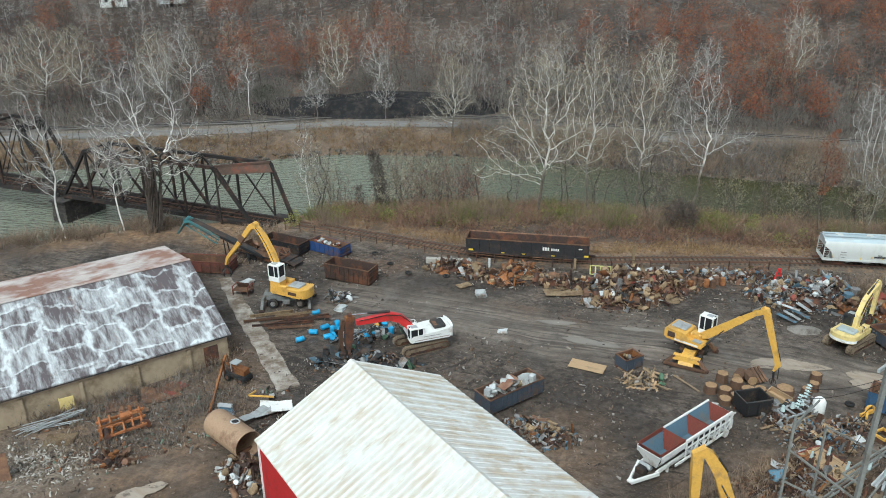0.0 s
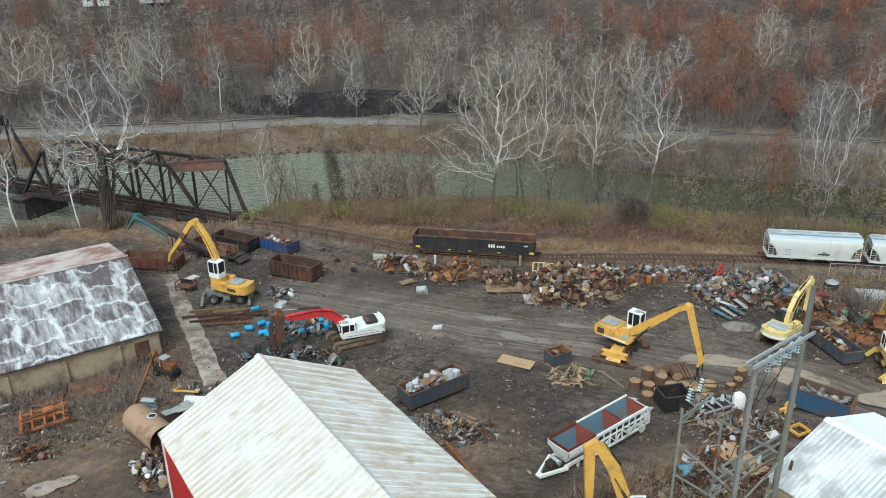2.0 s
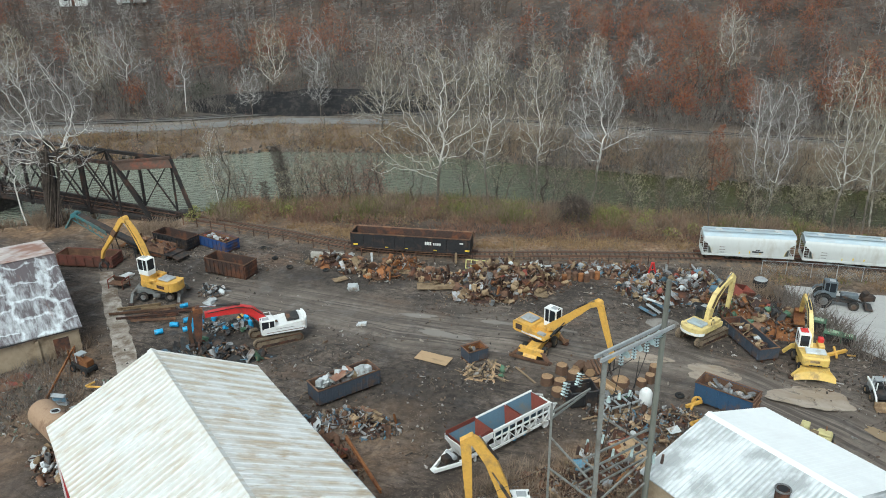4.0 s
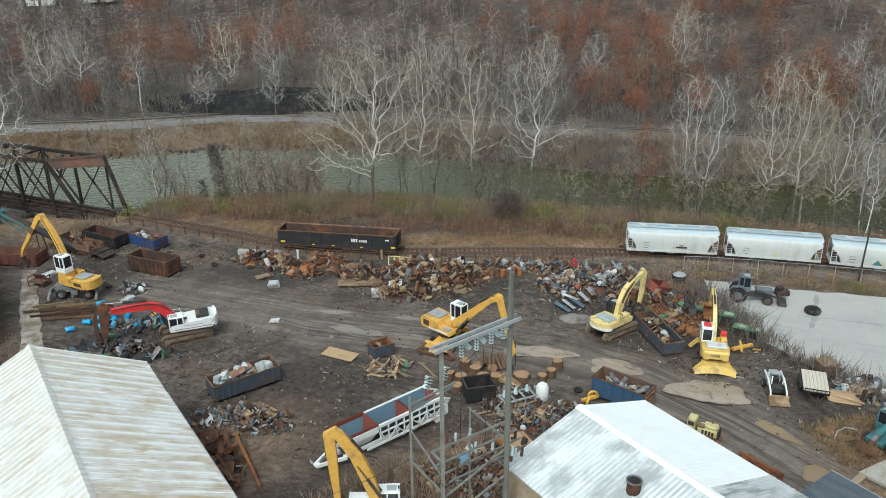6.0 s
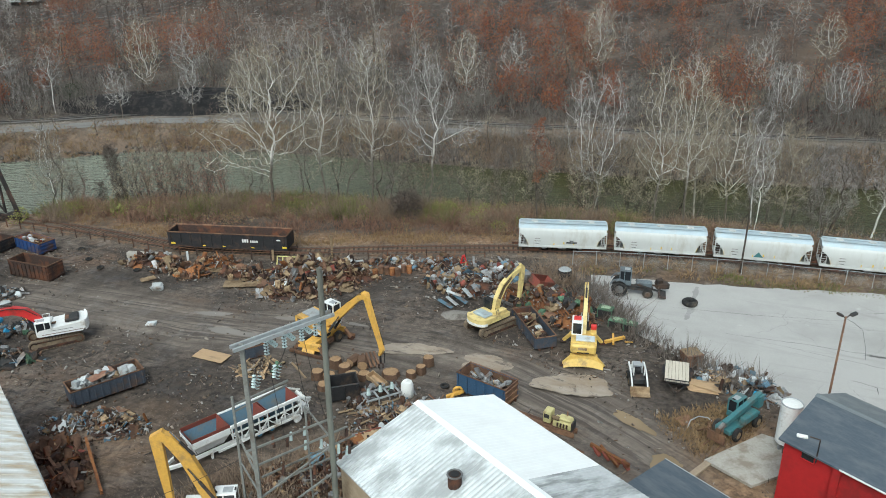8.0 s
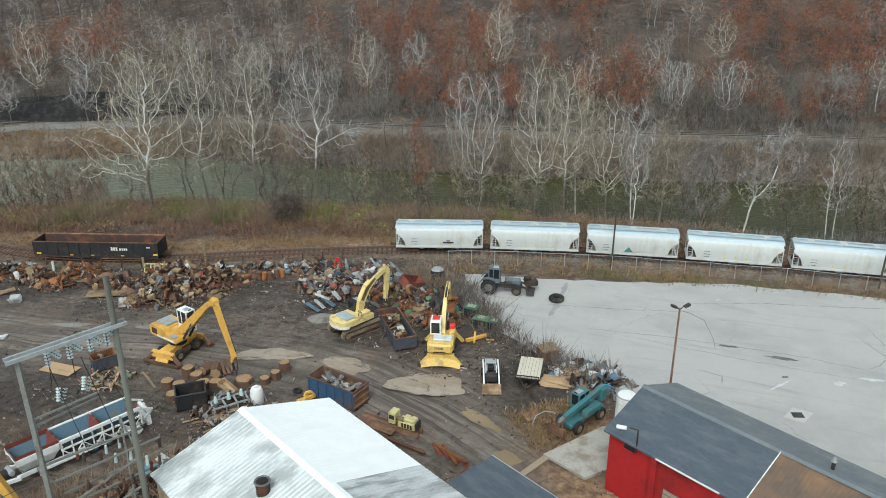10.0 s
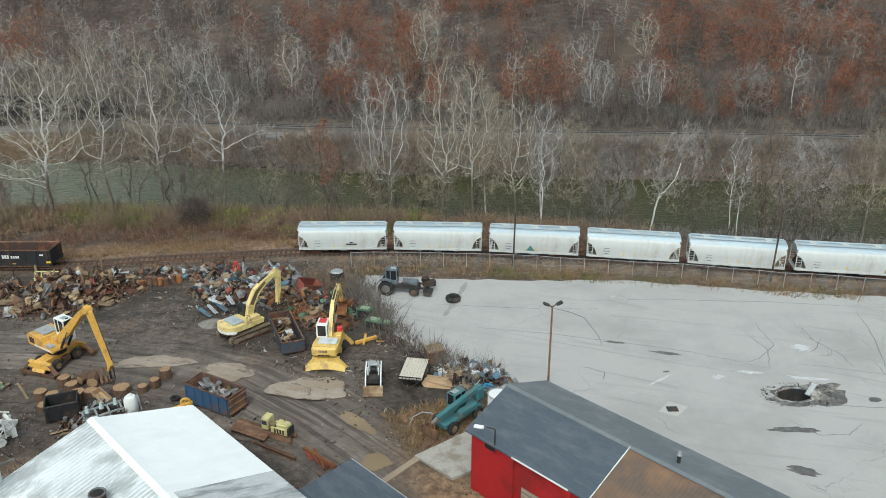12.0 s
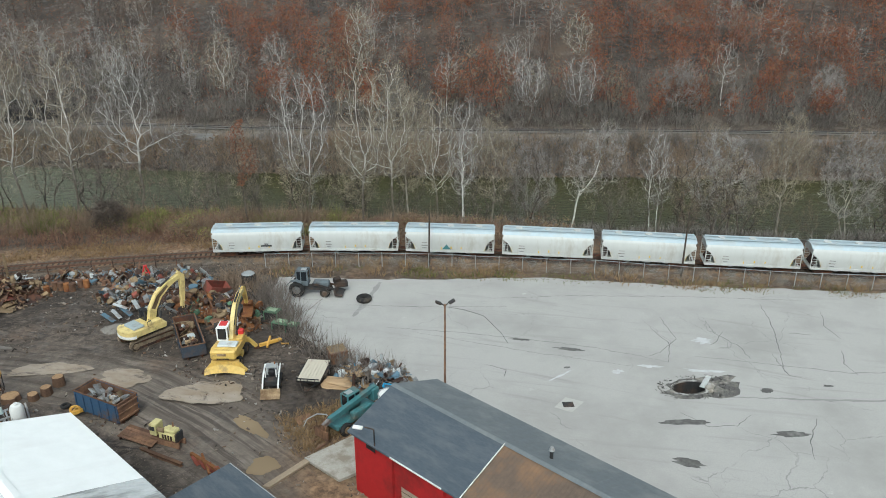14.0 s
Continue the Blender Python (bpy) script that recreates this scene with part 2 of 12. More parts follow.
RAIL_LINE = [(-60, 128), (-23, 112.4), (-15, 109.0), (-7, 105.4), (0, 102.0), (8, 98.9), (20, 97.0), (35, 96.7), (50, 95.7), (62, 93.7), (74, 90.8), (86, 87.0), (98, 82.6), (110, 77.9), (132, 69.8), (200, 44)]
NEAR_SHORE = [(-400, 90), (-110, 105), (-71, 113), (-46, 121), (-18, 127), (14, 128), (46, 121), (70, 113.6), (87, 107.6), (120, 96.3), (160, 83), (400, 10)]
FAR_SHORE = [(-400, 150), (-100, 154), (-46, 160), (-23, 166), (6, 163.5), (51, 148), (94, 135), (135, 124.6), (161, 117.5), (400, 45)]
WATER_Z = -4.0


def terrain(x, y):
    x, y = np.asarray(x, float), np.asarray(y, float)
    ns, fs = curve_y(x, NEAR_SHORE), curve_y(x, FAR_SHORE)
    near = np.interp(y - ns, [-12, -9, -3, 1.0, 6.0], [0.0, -0.3, -2.6, -4.6, -6.0])
    slope = np.interp(x, [-200, -70, -20, 30, 120], [0.13, 0.14, 0.24, 0.27, 0.30])
    d = y - fs
    far = np.interp(d, [-6, -0.5, 1.5, 5, 8, 22, 28], [-6.0, -4.6, -3.2, -0.2, 0.3, 0.7, 2.0])
    far = far + np.clip(d - 27, 0, 400) * slope
    mid = (ns + fs) / 2
    return np.where(y < mid, near, far)


def inside(x, y, pts):
    x, y = np.asarray(x), np.asarray(y)
    res = np.zeros(x.shape, bool)
    n = len(pts)
    for i in range(n):
        (x1, y1), (x2, y2) = pts[i], pts[(i + 1) % n]
        if y1 == y2:
            continue
        hit = ((y1 > y) != (y2 > y)) & (x < (x2 - x1) * (y - y1) / (y2 - y1) + x1)
        res ^= hit
    return res


def value_noise(x, y, cell, seed):
    """Smooth numpy noise, 0 to 1, for laying out the ground."""
    r = np.random.RandomState(seed).rand(256, 256)
    u, v = x / cell + 1000, y / cell + 1000
    iu, iv = np.floor(u).astype(int), np.floor(v).astype(int)
    fu, fv = u - iu, v - iv
    fu, fv = fu * fu * (3 - 2 * fu), fv * fv * (3 - 2 * fv)
    g = lambda a, b: r[a % 256, b % 256]
    return (g(iu, iv) * (1 - fu) + g(iu + 1, iv) * fu) * (1 - fv) + (g(iu, iv + 1) * (1 - fu) + g(iu + 1, iv + 1) * fu) * fv


LOT = [(58.5, 86.6), (72, 82.9), (92.3, 78.4), (104.6, 73.6), (121, 68.0), (150, 58), (150, 20), (86, 20), (78.5, 36), (71.5, 52.5), (66.8, 61.5), (62.0, 67.5), (59.6, 72.5), (57.0, 80)]
ROADWAY = [(-20, 88), (-14, 90), (0, 86), (12, 80.5), (24, 77), (34, 73), (44, 68), (50, 62), (56, 54), (62, 46), (72, 30), (64, 28), (56, 44), (50, 53), (44, 60), (36, 66), (24, 70), (10, 74), (0, 78), (-14, 84)]

gx = np.unique(np.concatenate([-np.geomspace(60, 1600, 26), np.arange(-60, 135, 0.7), np.geomspace(135, 1600, 24)]))
gy = np.unique(np.concatenate([-np.geomspace(1, 900, 14), np.linspace(0, 40, 12), np.arange(40, 132, 0.7), np.arange(132, 270, 2.0), np.geomspace(270, 2000, 26)]))
X, Y = np.meshgrid(gx, gy)
Z = terrain(X, Y)
yard = (Y < curve_y(X, RAIL_LINE) + 6) & (Y > 20) & (X > -70) & (X < 140)
in_lot = inside(X, Y, LOT)
rough_z = (value_noise(X, Y, 7.0, 3) - 0.5) * 0.22 + (value_noise(X, Y, 1.6, 4) - 0.5) * 0.12
ruts = (value_noise(X + Y * 0.9, (Y - X * 0.35) * 3.0, 3.2, 8) - 0.5) * 0.16
Z = Z + np.where(yard & ~in_lot, rough_z + ruts - 0.08, 0) + np.where(in_lot, -0.12, 0)
Z = Z + np.where(Y > curve_y(X, FAR_SHORE) + 30, (value_noise(X, Y, 14, 5) - 0.5) * 3.0, 0)
Z = Z - 0.0006 * np.clip(np.hypot(X, Y) - 700, 0, 5000) * 0
# the dug-out hole in the lot
hole = np.hypot((X - 95.6) / 1.9, (Y - 52.2) / 1.1)
Z = Z - np.where(hole < 1.25, 3.4 * np.clip(1.25 - hole, 0, 1), 0)

verts = np.stack([X, Y, Z], -1).reshape(-1, 3)
nx, ny = len(gx), len(gy)
idx = np.arange(nx * ny).reshape(ny, nx)
faces = np.stack([idx[:-1, :-1], idx[:-1, 1:], idx[1:, 1:], idx[1:, :-1]], -1).reshape(-1, 4)


def ground_mat():
    m, nd, ln, bs = links_of("yard_ground")
    att = nd.new("ShaderNodeVertexColor")
    att.layer_name = "cover"
    sep = nd.new("ShaderNodeSeparateColor")
    ln.new(att.outputs[0], sep.inputs[0])
    vec = coords(nd, ln)
    # wheel-churned mud: black oily soil and paler trodden dirt, in patches
    soak = nd.new("ShaderNodeVertexColor")
    soak.layer_name = "soak"
    sep2 = nd.new("ShaderNodeSeparateColor")
    ln.new(soak.outputs[0], sep2.inputs[0])
    ruts_vec = coords(nd, ln, (0.16, 1.0, 1), -22)
    ruts_two = coords(nd, ln, (0.10, 1.0, 1), 32)
    grain = noise_fac(nd, ln, vec, 1.3, 0.36, 0.66, 9.0, 0.74)
    black = mixed(nd, ln, grain, (0.018, 0.015, 0.013), (0.082, 0.065, 0.054))
    trodden = mixed(nd, ln, grain, (0.048, 0.038, 0.032), (0.20, 0.160, 0.130))
    mud = mixed(nd, ln, noise_fac(nd, ln, vec, 0.10, 0.44, 0.60, 7.0, 0.68), black, trodden)
    mud = mixed(nd, ln, noise_fac(nd, ln, vec, 0.07, 0.55, 0.66, 6.0, 0.65), mud, mixed(nd, ln, grain, (0.085, 0.055, 0.040), (0.17, 0.115, 0.080)))
    mud = mixed(nd, ln, noise_fac(nd, ln, ruts_vec, 1.9, 0.54, 0.62, 5.0, 0.65, 0.5), mud, (0.028, 0.023, 0.020))
    mud = mixed(nd, ln, noise_fac(nd, ln, ruts_two, 1.7, 0.58, 0.64, 5.0, 0.65, 0.7), mud, (0.032, 0.026, 0.023))
    damp = noise_fac(nd, ln, coords(nd, ln, (0.4, 1, 1), -18), 0.55, 0.56, 0.66, 8.0, 0.72)
    mud = mixed(nd, ln, damp, mud, (0.155, 0.126, 0.103))
    speck = noise_fac(nd, ln, vec, 5.0, 0.60, 0.66, 3.0, 0.85)
    mud = mixed(nd, ln, speck, mud, (0.21, 0.165, 0.13))
    lane = nd.new("ShaderNodeAttribute")
    lane.attribute_name = "lane"
    lane_map = nd.new("ShaderNodeMapping")
    lane_map.inputs["Scale"].default_value = (0.045, 1.0, 1.0)
    ln.new(lane.outputs["Vector"], lane_map.inputs["Vector"])
    # wheel tracks follow the road: wet dark lines and pale drying ridges, the pale also standing in for wet sheen
    ridge = noise_fac(nd, ln, lane_map.outputs[0], 0.75, 0.40, 0.62, 7.0, 0.66, 0.25)
    slick = noise_fac(nd, ln, lane_map.outputs[0], 1.6, 0.52, 0.60, 4.0, 0.6, 0.35)
    drive = mixed(nd, ln, ridge, (0.092, 0.075, 0.063), (0.245, 0.208, 0.176))
    drive = mixed(nd, ln, noise_fac(nd, ln, vec, 0.9, 0.42, 0.66, 8.0, 0.74), drive, (0.125, 0.104, 0.088))
    drive = mixed(nd, ln, slick, drive, (0.080, 0.066, 0.057))
    mud = mixed(nd, ln, noise_fac(nd, ln, lane_map.outputs[0], 1.1, 0.57, 0.68, 5.0, 0.65, 0.5), mud, (0.045, 0.037, 0.032))
    # weeds, dead grass, gravel
    grass = mixed(nd, ln, noise_fac(nd, ln, vec, 1.4, 0.38, 0.62, 8.0, 0.75), (0.10, 0.064, 0.042), (0.30, 0.19, 0.11))
    grass = mixed(nd, ln, noise_fac(nd, ln, vec, 0.22, 0.55, 0.68), grass, (0.12, 0.085, 0.055))
    gravel = mixed(nd, ln, noise_fac(nd, ln, vec, 4.5, 0.42, 0.58, 3.0, 0.8), (0.085, 0.072, 0.06), (0.38, 0.34, 0.29))
    leaf = mixed(nd, ln, noise_fac(nd, ln, vec, 1.1, 0.36, 0.64, 8.0, 0.75), (0.022, 0.019, 0.017), (0.082, 0.065, 0.055))
    leaf = mixed(nd, ln, noise_fac(nd, ln, vec, 0.05, 0.44, 0.62, 5.0, 0.7), leaf, (0.105, 0.078, 0.060))
    col = mixed(nd, ln, sep.outputs[2], mud, drive)
    col = mixed(nd, ln, sep2.outputs[0], col, black)
    col = mixed(nd, ln, sep.outputs[0], col, grass)
    gp = nd.new("ShaderNodeMath")
    gp.operation = "MULTIPLY"
    ln.new(att.outputs[1], gp.inputs[0])
    gp.inputs[1].default_value = 1.0
    col = mixed(nd, ln, gp.outputs[0], col, gravel)
    col = mixed(nd, ln, sep.outputs[1], col, leaf)
    ln.new(col, bs.inputs["Base Color"])
    wet = noise_fac(nd, ln, vec, 0.35, 0.5, 0.62, 4.0, 0.6)
    mr = nd.new("ShaderNodeMapRange")
    mr.inputs["To Min"].default_value, mr.inputs["To Max"].default_value = 0.92, 0.42
    ln.new(wet, mr.inputs["Value"])
    bs.inputs["Specular IOR Level"].default_value = 0.4
    ln.new(mr.outputs[0], bs.inputs["Roughness"])
    bp = nd.new("ShaderNodeBump")
    bp.inputs["Strength"].default_value, bp.inputs["Distance"].default_value = 0.6, 0.12
    n = nd.new("ShaderNodeTexNoise")
    n.inputs["Scale"].default_value, n.inputs["Detail"].default_value = 2.2, 9.0
    ln.new(vec, n.inputs["Vector"])
    ln.new(n.outputs[0], bp.inputs["Height"])
    ln.new(bp.outputs[0], bs.inputs["Normal"])
    return m


def soft_in(pts, wobble=1.5, seed=1):
    """1 inside the outline, 0 outside, with an uneven edge."""
    dx = (value_noise(X, Y, 3.0, seed) - 0.5) * 2 * wobble
    dy = (value_noise(X, Y, 3.0, seed + 50) - 0.5) * 2 * wobble
    return inside(X + dx, Y + dy, pts).astype(float)


rail_y = curve_y(X, RAIL_LINE)
grass_w = np.clip(1 - np.abs(Y - rail_y - 3) / 4.5, 0, 1) * 2.0
grass_w = np.maximum(grass_w, ((X < -20) & (Y < 76)) * 0.45 * (value_noise(X, Y, 4, 11) > 0.35))
grass_w = np.maximum(grass_w, soft_in([(59.5, 52.5), (66, 56), (70, 52), (66, 40), (72, 26), (60, 30), (58, 48)], 1.0, 12))
grass_w = np.maximum(grass_w, soft_in([(-40, 108), (-30, 100), (-26, 108), (-20, 111), (-30, 118), (-60, 122), (-70, 100)], 2.0, 13))
grass_w = np.maximum(grass_w, ((Y > curve_y(X, RAIL_LINE) - 8) & (X > 56)) * 0.4)
grass_w = np.maximum(grass_w, soft_in([(12, 50), (30, 46), (38, 52), (34, 58), (26, 55), (16, 48)], 2.0, 14) * 0.45)
grass_w = np.maximum(grass_w, soft_in([(2, 58), (14, 60), (12, 50), (8, 46), (4, 52)], 1.5, 15) * 0.45)
leaf_w = np.clip((Y - rail_y - 6) / 3.0, 0, 1)
leaf_w = np.where((X < 2) & (X > -40) & (Y < curve_y(X, NEAR_SHORE) - 2), leaf_w * 0.45, leaf_w)
leaf_w = np.maximum(leaf_w, (X < -60) * 1.0)
leaf_w = np.maximum(leaf_w, soft_in([(-10, 109), (6, 101), (-2, 106.5), (-14, 112)], 1.0, 16))
drive_w = soft_in(ROADWAY, 2.0, 17) * 1.3
for px, py, ra, rb in ((35.5, 69.2, 5.5, 2.6), (16.0, 73.4, 4.0, 1.5), (8.0, 79.0, 4.0, 1.3), (22.0, 73.6, 3.4, 1.5), (43.5, 67.0, 4.5, 2.2), (51.0, 61.6, 5.0, 3.6), (17.0, 78.5, 8.0, 2.4), (-25.5, 50.5, 3.5, 2.0), (55.5, 50.5, 3.5, 3.5), (-26.5, 90.5, 2.6, 4.5), (-22.5, 82.0, 2.2, 2.6)):
    drive_w = np.maximum(drive_w, 1.5 * np.clip(1.5 - 1.3 * np.hypot((X - px) / ra, (Y - py) / rb) + (value_noise(X, Y, 1.5, 90) - 0.5) * 0.8, 0, 1))
drive_w = np.maximum(drive_w, 0.3 * soft_in([(-40, 50), (-20, 55), (-19, 46), (-20, 40), (-45, 40)], 1.0, 18))
gravel_w = soft_in([(-42, 58), (-36, 58), (-30, 55), (-30, 52), (-42, 49)], 1.5, 19) * 0.6
gravel_w = np.maximum(gravel_w, np.clip(1 - np.abs(Y - rail_y) / 2.2, 0, 1) * 0.7)
gravel_w = np.maximum(gravel_w, ((Y - curve_y(X, FAR_SHORE) > 8) & (Y - curve_y(X, FAR_SHORE) < 26)) * 0.55)
grass_w = np.maximum(grass_w, ((Y - curve_y(X, FAR_SHORE) > -1) & (Y - curve_y(X, FAR_SHORE) < 8)) * np.where(X < 12, 1.0, 0.6 * value_noise(X, Y, 6, 41)))
leaf_w = np.where((Y - curve_y(X, FAR_SHORE) > -1) & (Y - curve_y(X, FAR_SHORE) <= 8), np.where(X < 12, 0.15, 0.45), leaf_w)
leaf_w = np.where((Y - curve_y(X, FAR_SHORE) > 8) & (Y - curve_y(X, FAR_SHORE) < 22), 0.2, leaf_w)
def soften(w, cells=3):
    """Average over neighbouring cells, so that one cover runs into the next."""
    k = np.ones(2 * cells + 1) / (2 * cells + 1)
    w = np.apply_along_axis(lambda r: np.convolve(np.pad(r, cells, mode="edge"), k, mode="valid"), 1, w)
    return np.apply_along_axis(lambda r: np.convolve(np.pad(r, cells, mode="edge"), k, mode="valid"), 0, w)


patchy = 0.55 + 0.9 * value_noise(X, Y, 1.3, 31) * value_noise(X, Y, 4.5, 32) * 2
grass_w, drive_w, gravel_w = soften(np.clip(grass_w, 0, 1), 4) * patchy, soften(drive_w, 5) * patchy, soften(gravel_w, 3) * patchy
leaf_w = soften(np.clip(leaf_w, 0, 1), 2)
cover = np.clip(np.stack([grass_w, leaf_w, drive_w, gravel_w], -1).reshape(-1, 4), 0, 1).astype(np.float32)
soak_w = np.zeros_like(X)
for px, py, ra, rb in ((-25.5, 49.0, 9.0, 4.6), (53.5, 71.5, 9.0, 6.0), (59.5, 62.5, 3.6, 5.0), (-6.5, 73.0, 8.0, 5.0), (13.0, 64.5, 9.0, 5.0), (45.0, 80.5, 9.0, 5.0), (3.0, 91.5, 15.0, 4.0), (-20.0, 93.0, 7.0, 6.0), (29.0, 63.0, 6.0, 4.0), (60.5, 57.5, 4.0, 3.0), (20.0, 57.0, 8.0, 4.0)):
    soak_w = np.maximum(soak_w, np.clip(1.5 - 1.3 * np.hypot((X - px) / ra, (Y - py) / rb) + (value_noise(X, Y, 2.2, 77) - 0.5) * 0.9, 0, 1))
# how far along the yard's road each spot lies, and how far off its middle
LANE = [(-60, 97), (-30, 92), (-14, 87), (0, 82), (12, 77.3), (24, 73.8), (34, 69.8), (44, 64), (50, 57.5), (56, 49.5), (68, 29), (74, 18)]
lane_s, lane_d, lane_best, run = np.zeros_like(X), np.zeros_like(X), np.full(X.shape, 1e9), 0.0
for (ax, ay), (bx, by) in zip(LANE[:-1], LANE[1:]):
    ll = math.hypot(bx - ax, by - ay)
    ux, uy = (bx - ax) / ll, (by - ay) / ll
    tt = np.clip((X - ax) * ux + (Y - ay) * uy, 0, ll)
    off = np.hypot(X - ax - ux * tt, Y - ay - uy * tt)
    side_ = np.sign((X - ax) * -uy + (Y - ay) * ux)
    better = off < lane_best
    lane_best = np.where(better, off, lane_best)
    lane_s, lane_d = np.where(better, run + tt, lane_s), np.where(better, off * side_, lane_d)
    run += ll
GROUND = ground_mat()
gme = big_mesh("ground", verts, faces, GROUND, smooth=True)
ca = gme.color_attributes.new("cover", "FLOAT_COLOR", "POINT")
ca.data.foreach_set("color", cover.ravel())
lane_at = gme.attributes.new("lane", "FLOAT_VECTOR", "POINT")
lane_at.data.foreach_set("vector", np.stack([lane_s, lane_d, np.zeros_like(X)], -1).astype(np.float32).ravel())
cb = gme.color_attributes.new("soak", "FLOAT_COLOR", "POINT")
cb.data.foreach_set("color", np.repeat((soak_w * 0.85).reshape(-1, 1), 4, axis=1).astype(np.float32).ravel())
M["thin_crack"] = mat("thin_crack", (0.17, 0.167, 0.163), (0.13, 0.128, 0.125), rough=0.9)
M["faint_crack"] = mat("faint_crack", (0.29, 0.285, 0.278), (0.24, 0.236, 0.23), rough=0.9)
ground = tagged(new("ground", gme), "dark churned mud yard with wooded banks and hillside", "ground", kind="structure")


def ground_z(x, y):
    i = int(np.clip(np.searchsorted(gx, x) - 1, 0, nx - 2))
    j = int(np.clip(np.searchsorted(gy, y) - 1, 0, ny - 2))
    u, v = (x - gx[i]) / (gx[i + 1] - gx[i]), (y - gy[j]) / (gy[j + 1] - gy[j])
    return float((Z[j, i] * (1 - u) + Z[j, i + 1] * u) * (1 - v) + (Z[j + 1, i] * (1 - u) + Z[j + 1, i + 1] * u) * v)


def ground_zs(x, y):
    x, y = np.asarray(x, float), np.asarray(y, float)
    i = np.clip(np.searchsorted(gx, x) - 1, 0, nx - 2)
    j = np.clip(np.searchsorted(gy, y) - 1, 0, ny - 2)
    u, v = (x - gx[i]) / (gx[i + 1] - gx[i]), (y - gy[j]) / (gy[j + 1] - gy[j])
    return (Z[j, i] * (1 - u) + Z[j, i + 1] * u) * (1 - v) + (Z[j + 1, i] * (1 - u) + Z[j + 1, i + 1] * u) * v


# ---------- river ----------
def water_mat(name, base, alt, rough, wave, wave_scale, stretch, ripple_sheen=None):
    """Water; with an x pair (x0, x1) it is rippled up to x0 and calm from x1 on, and its colour goes from alt to base,
    alt standing in for reflected sky.
    """
    m, nd, ln, bs = links_of(name)
    vec = coords(nd, ln, stretch, -18)
    fac = noise_fac(nd, ln, coords(nd, ln), 0.03, 0.4, 0.6)
    bp = nd.new("ShaderNodeBump")
    bp.inputs["Strength"].default_value, bp.inputs["Distance"].default_value = wave, (0.8 if wave > 0.5 else 0.3)
    if ripple_sheen:
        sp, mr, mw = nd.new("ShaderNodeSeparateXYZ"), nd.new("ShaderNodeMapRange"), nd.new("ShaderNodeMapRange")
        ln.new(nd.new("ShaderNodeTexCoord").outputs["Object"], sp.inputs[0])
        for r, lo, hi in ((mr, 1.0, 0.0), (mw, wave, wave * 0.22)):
            r.inputs["From Min"].default_value, r.inputs["From Max"].default_value = ripple_sheen
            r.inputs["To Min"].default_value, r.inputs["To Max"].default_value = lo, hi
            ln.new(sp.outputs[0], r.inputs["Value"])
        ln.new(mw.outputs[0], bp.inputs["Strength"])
        # base colour fades from reflected sky to reflected dark hillside along x
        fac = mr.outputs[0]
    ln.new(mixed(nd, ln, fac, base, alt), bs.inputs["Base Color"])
    bs.inputs["Roughness"].default_value = rough
    bs.inputs["IOR"].default_value = 1.33
    bs.inputs["Specular IOR Level"].default_value = 0.5
    n = nd.new("ShaderNodeTexNoise")
    n.inputs["Scale"].default_value, n.inputs["Detail"].default_value = wave_scale, 4.0
    ln.new(vec, n.inputs["Vector"])
    ln.new(n.outputs[0], bp.inputs["Height"])
    ln.new(bp.outputs[0], bs.inputs["Normal"])
    return m


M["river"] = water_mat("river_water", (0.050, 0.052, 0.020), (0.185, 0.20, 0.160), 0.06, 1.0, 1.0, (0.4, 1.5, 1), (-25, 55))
wxs = np.linspace(-420, 420, 43)
rs = Shape()
rs.add([(x, float(curve_y(x, NEAR_SHORE)) - 3, WATER_Z) for x in wxs] + [(x, float(curve_y(x, FAR_SHORE)) + 3, WATER_Z) for x in wxs],
       [(i, i + 1, 44 + i, 43 + i) for i in range(42)])
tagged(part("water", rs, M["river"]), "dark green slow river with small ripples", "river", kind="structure")


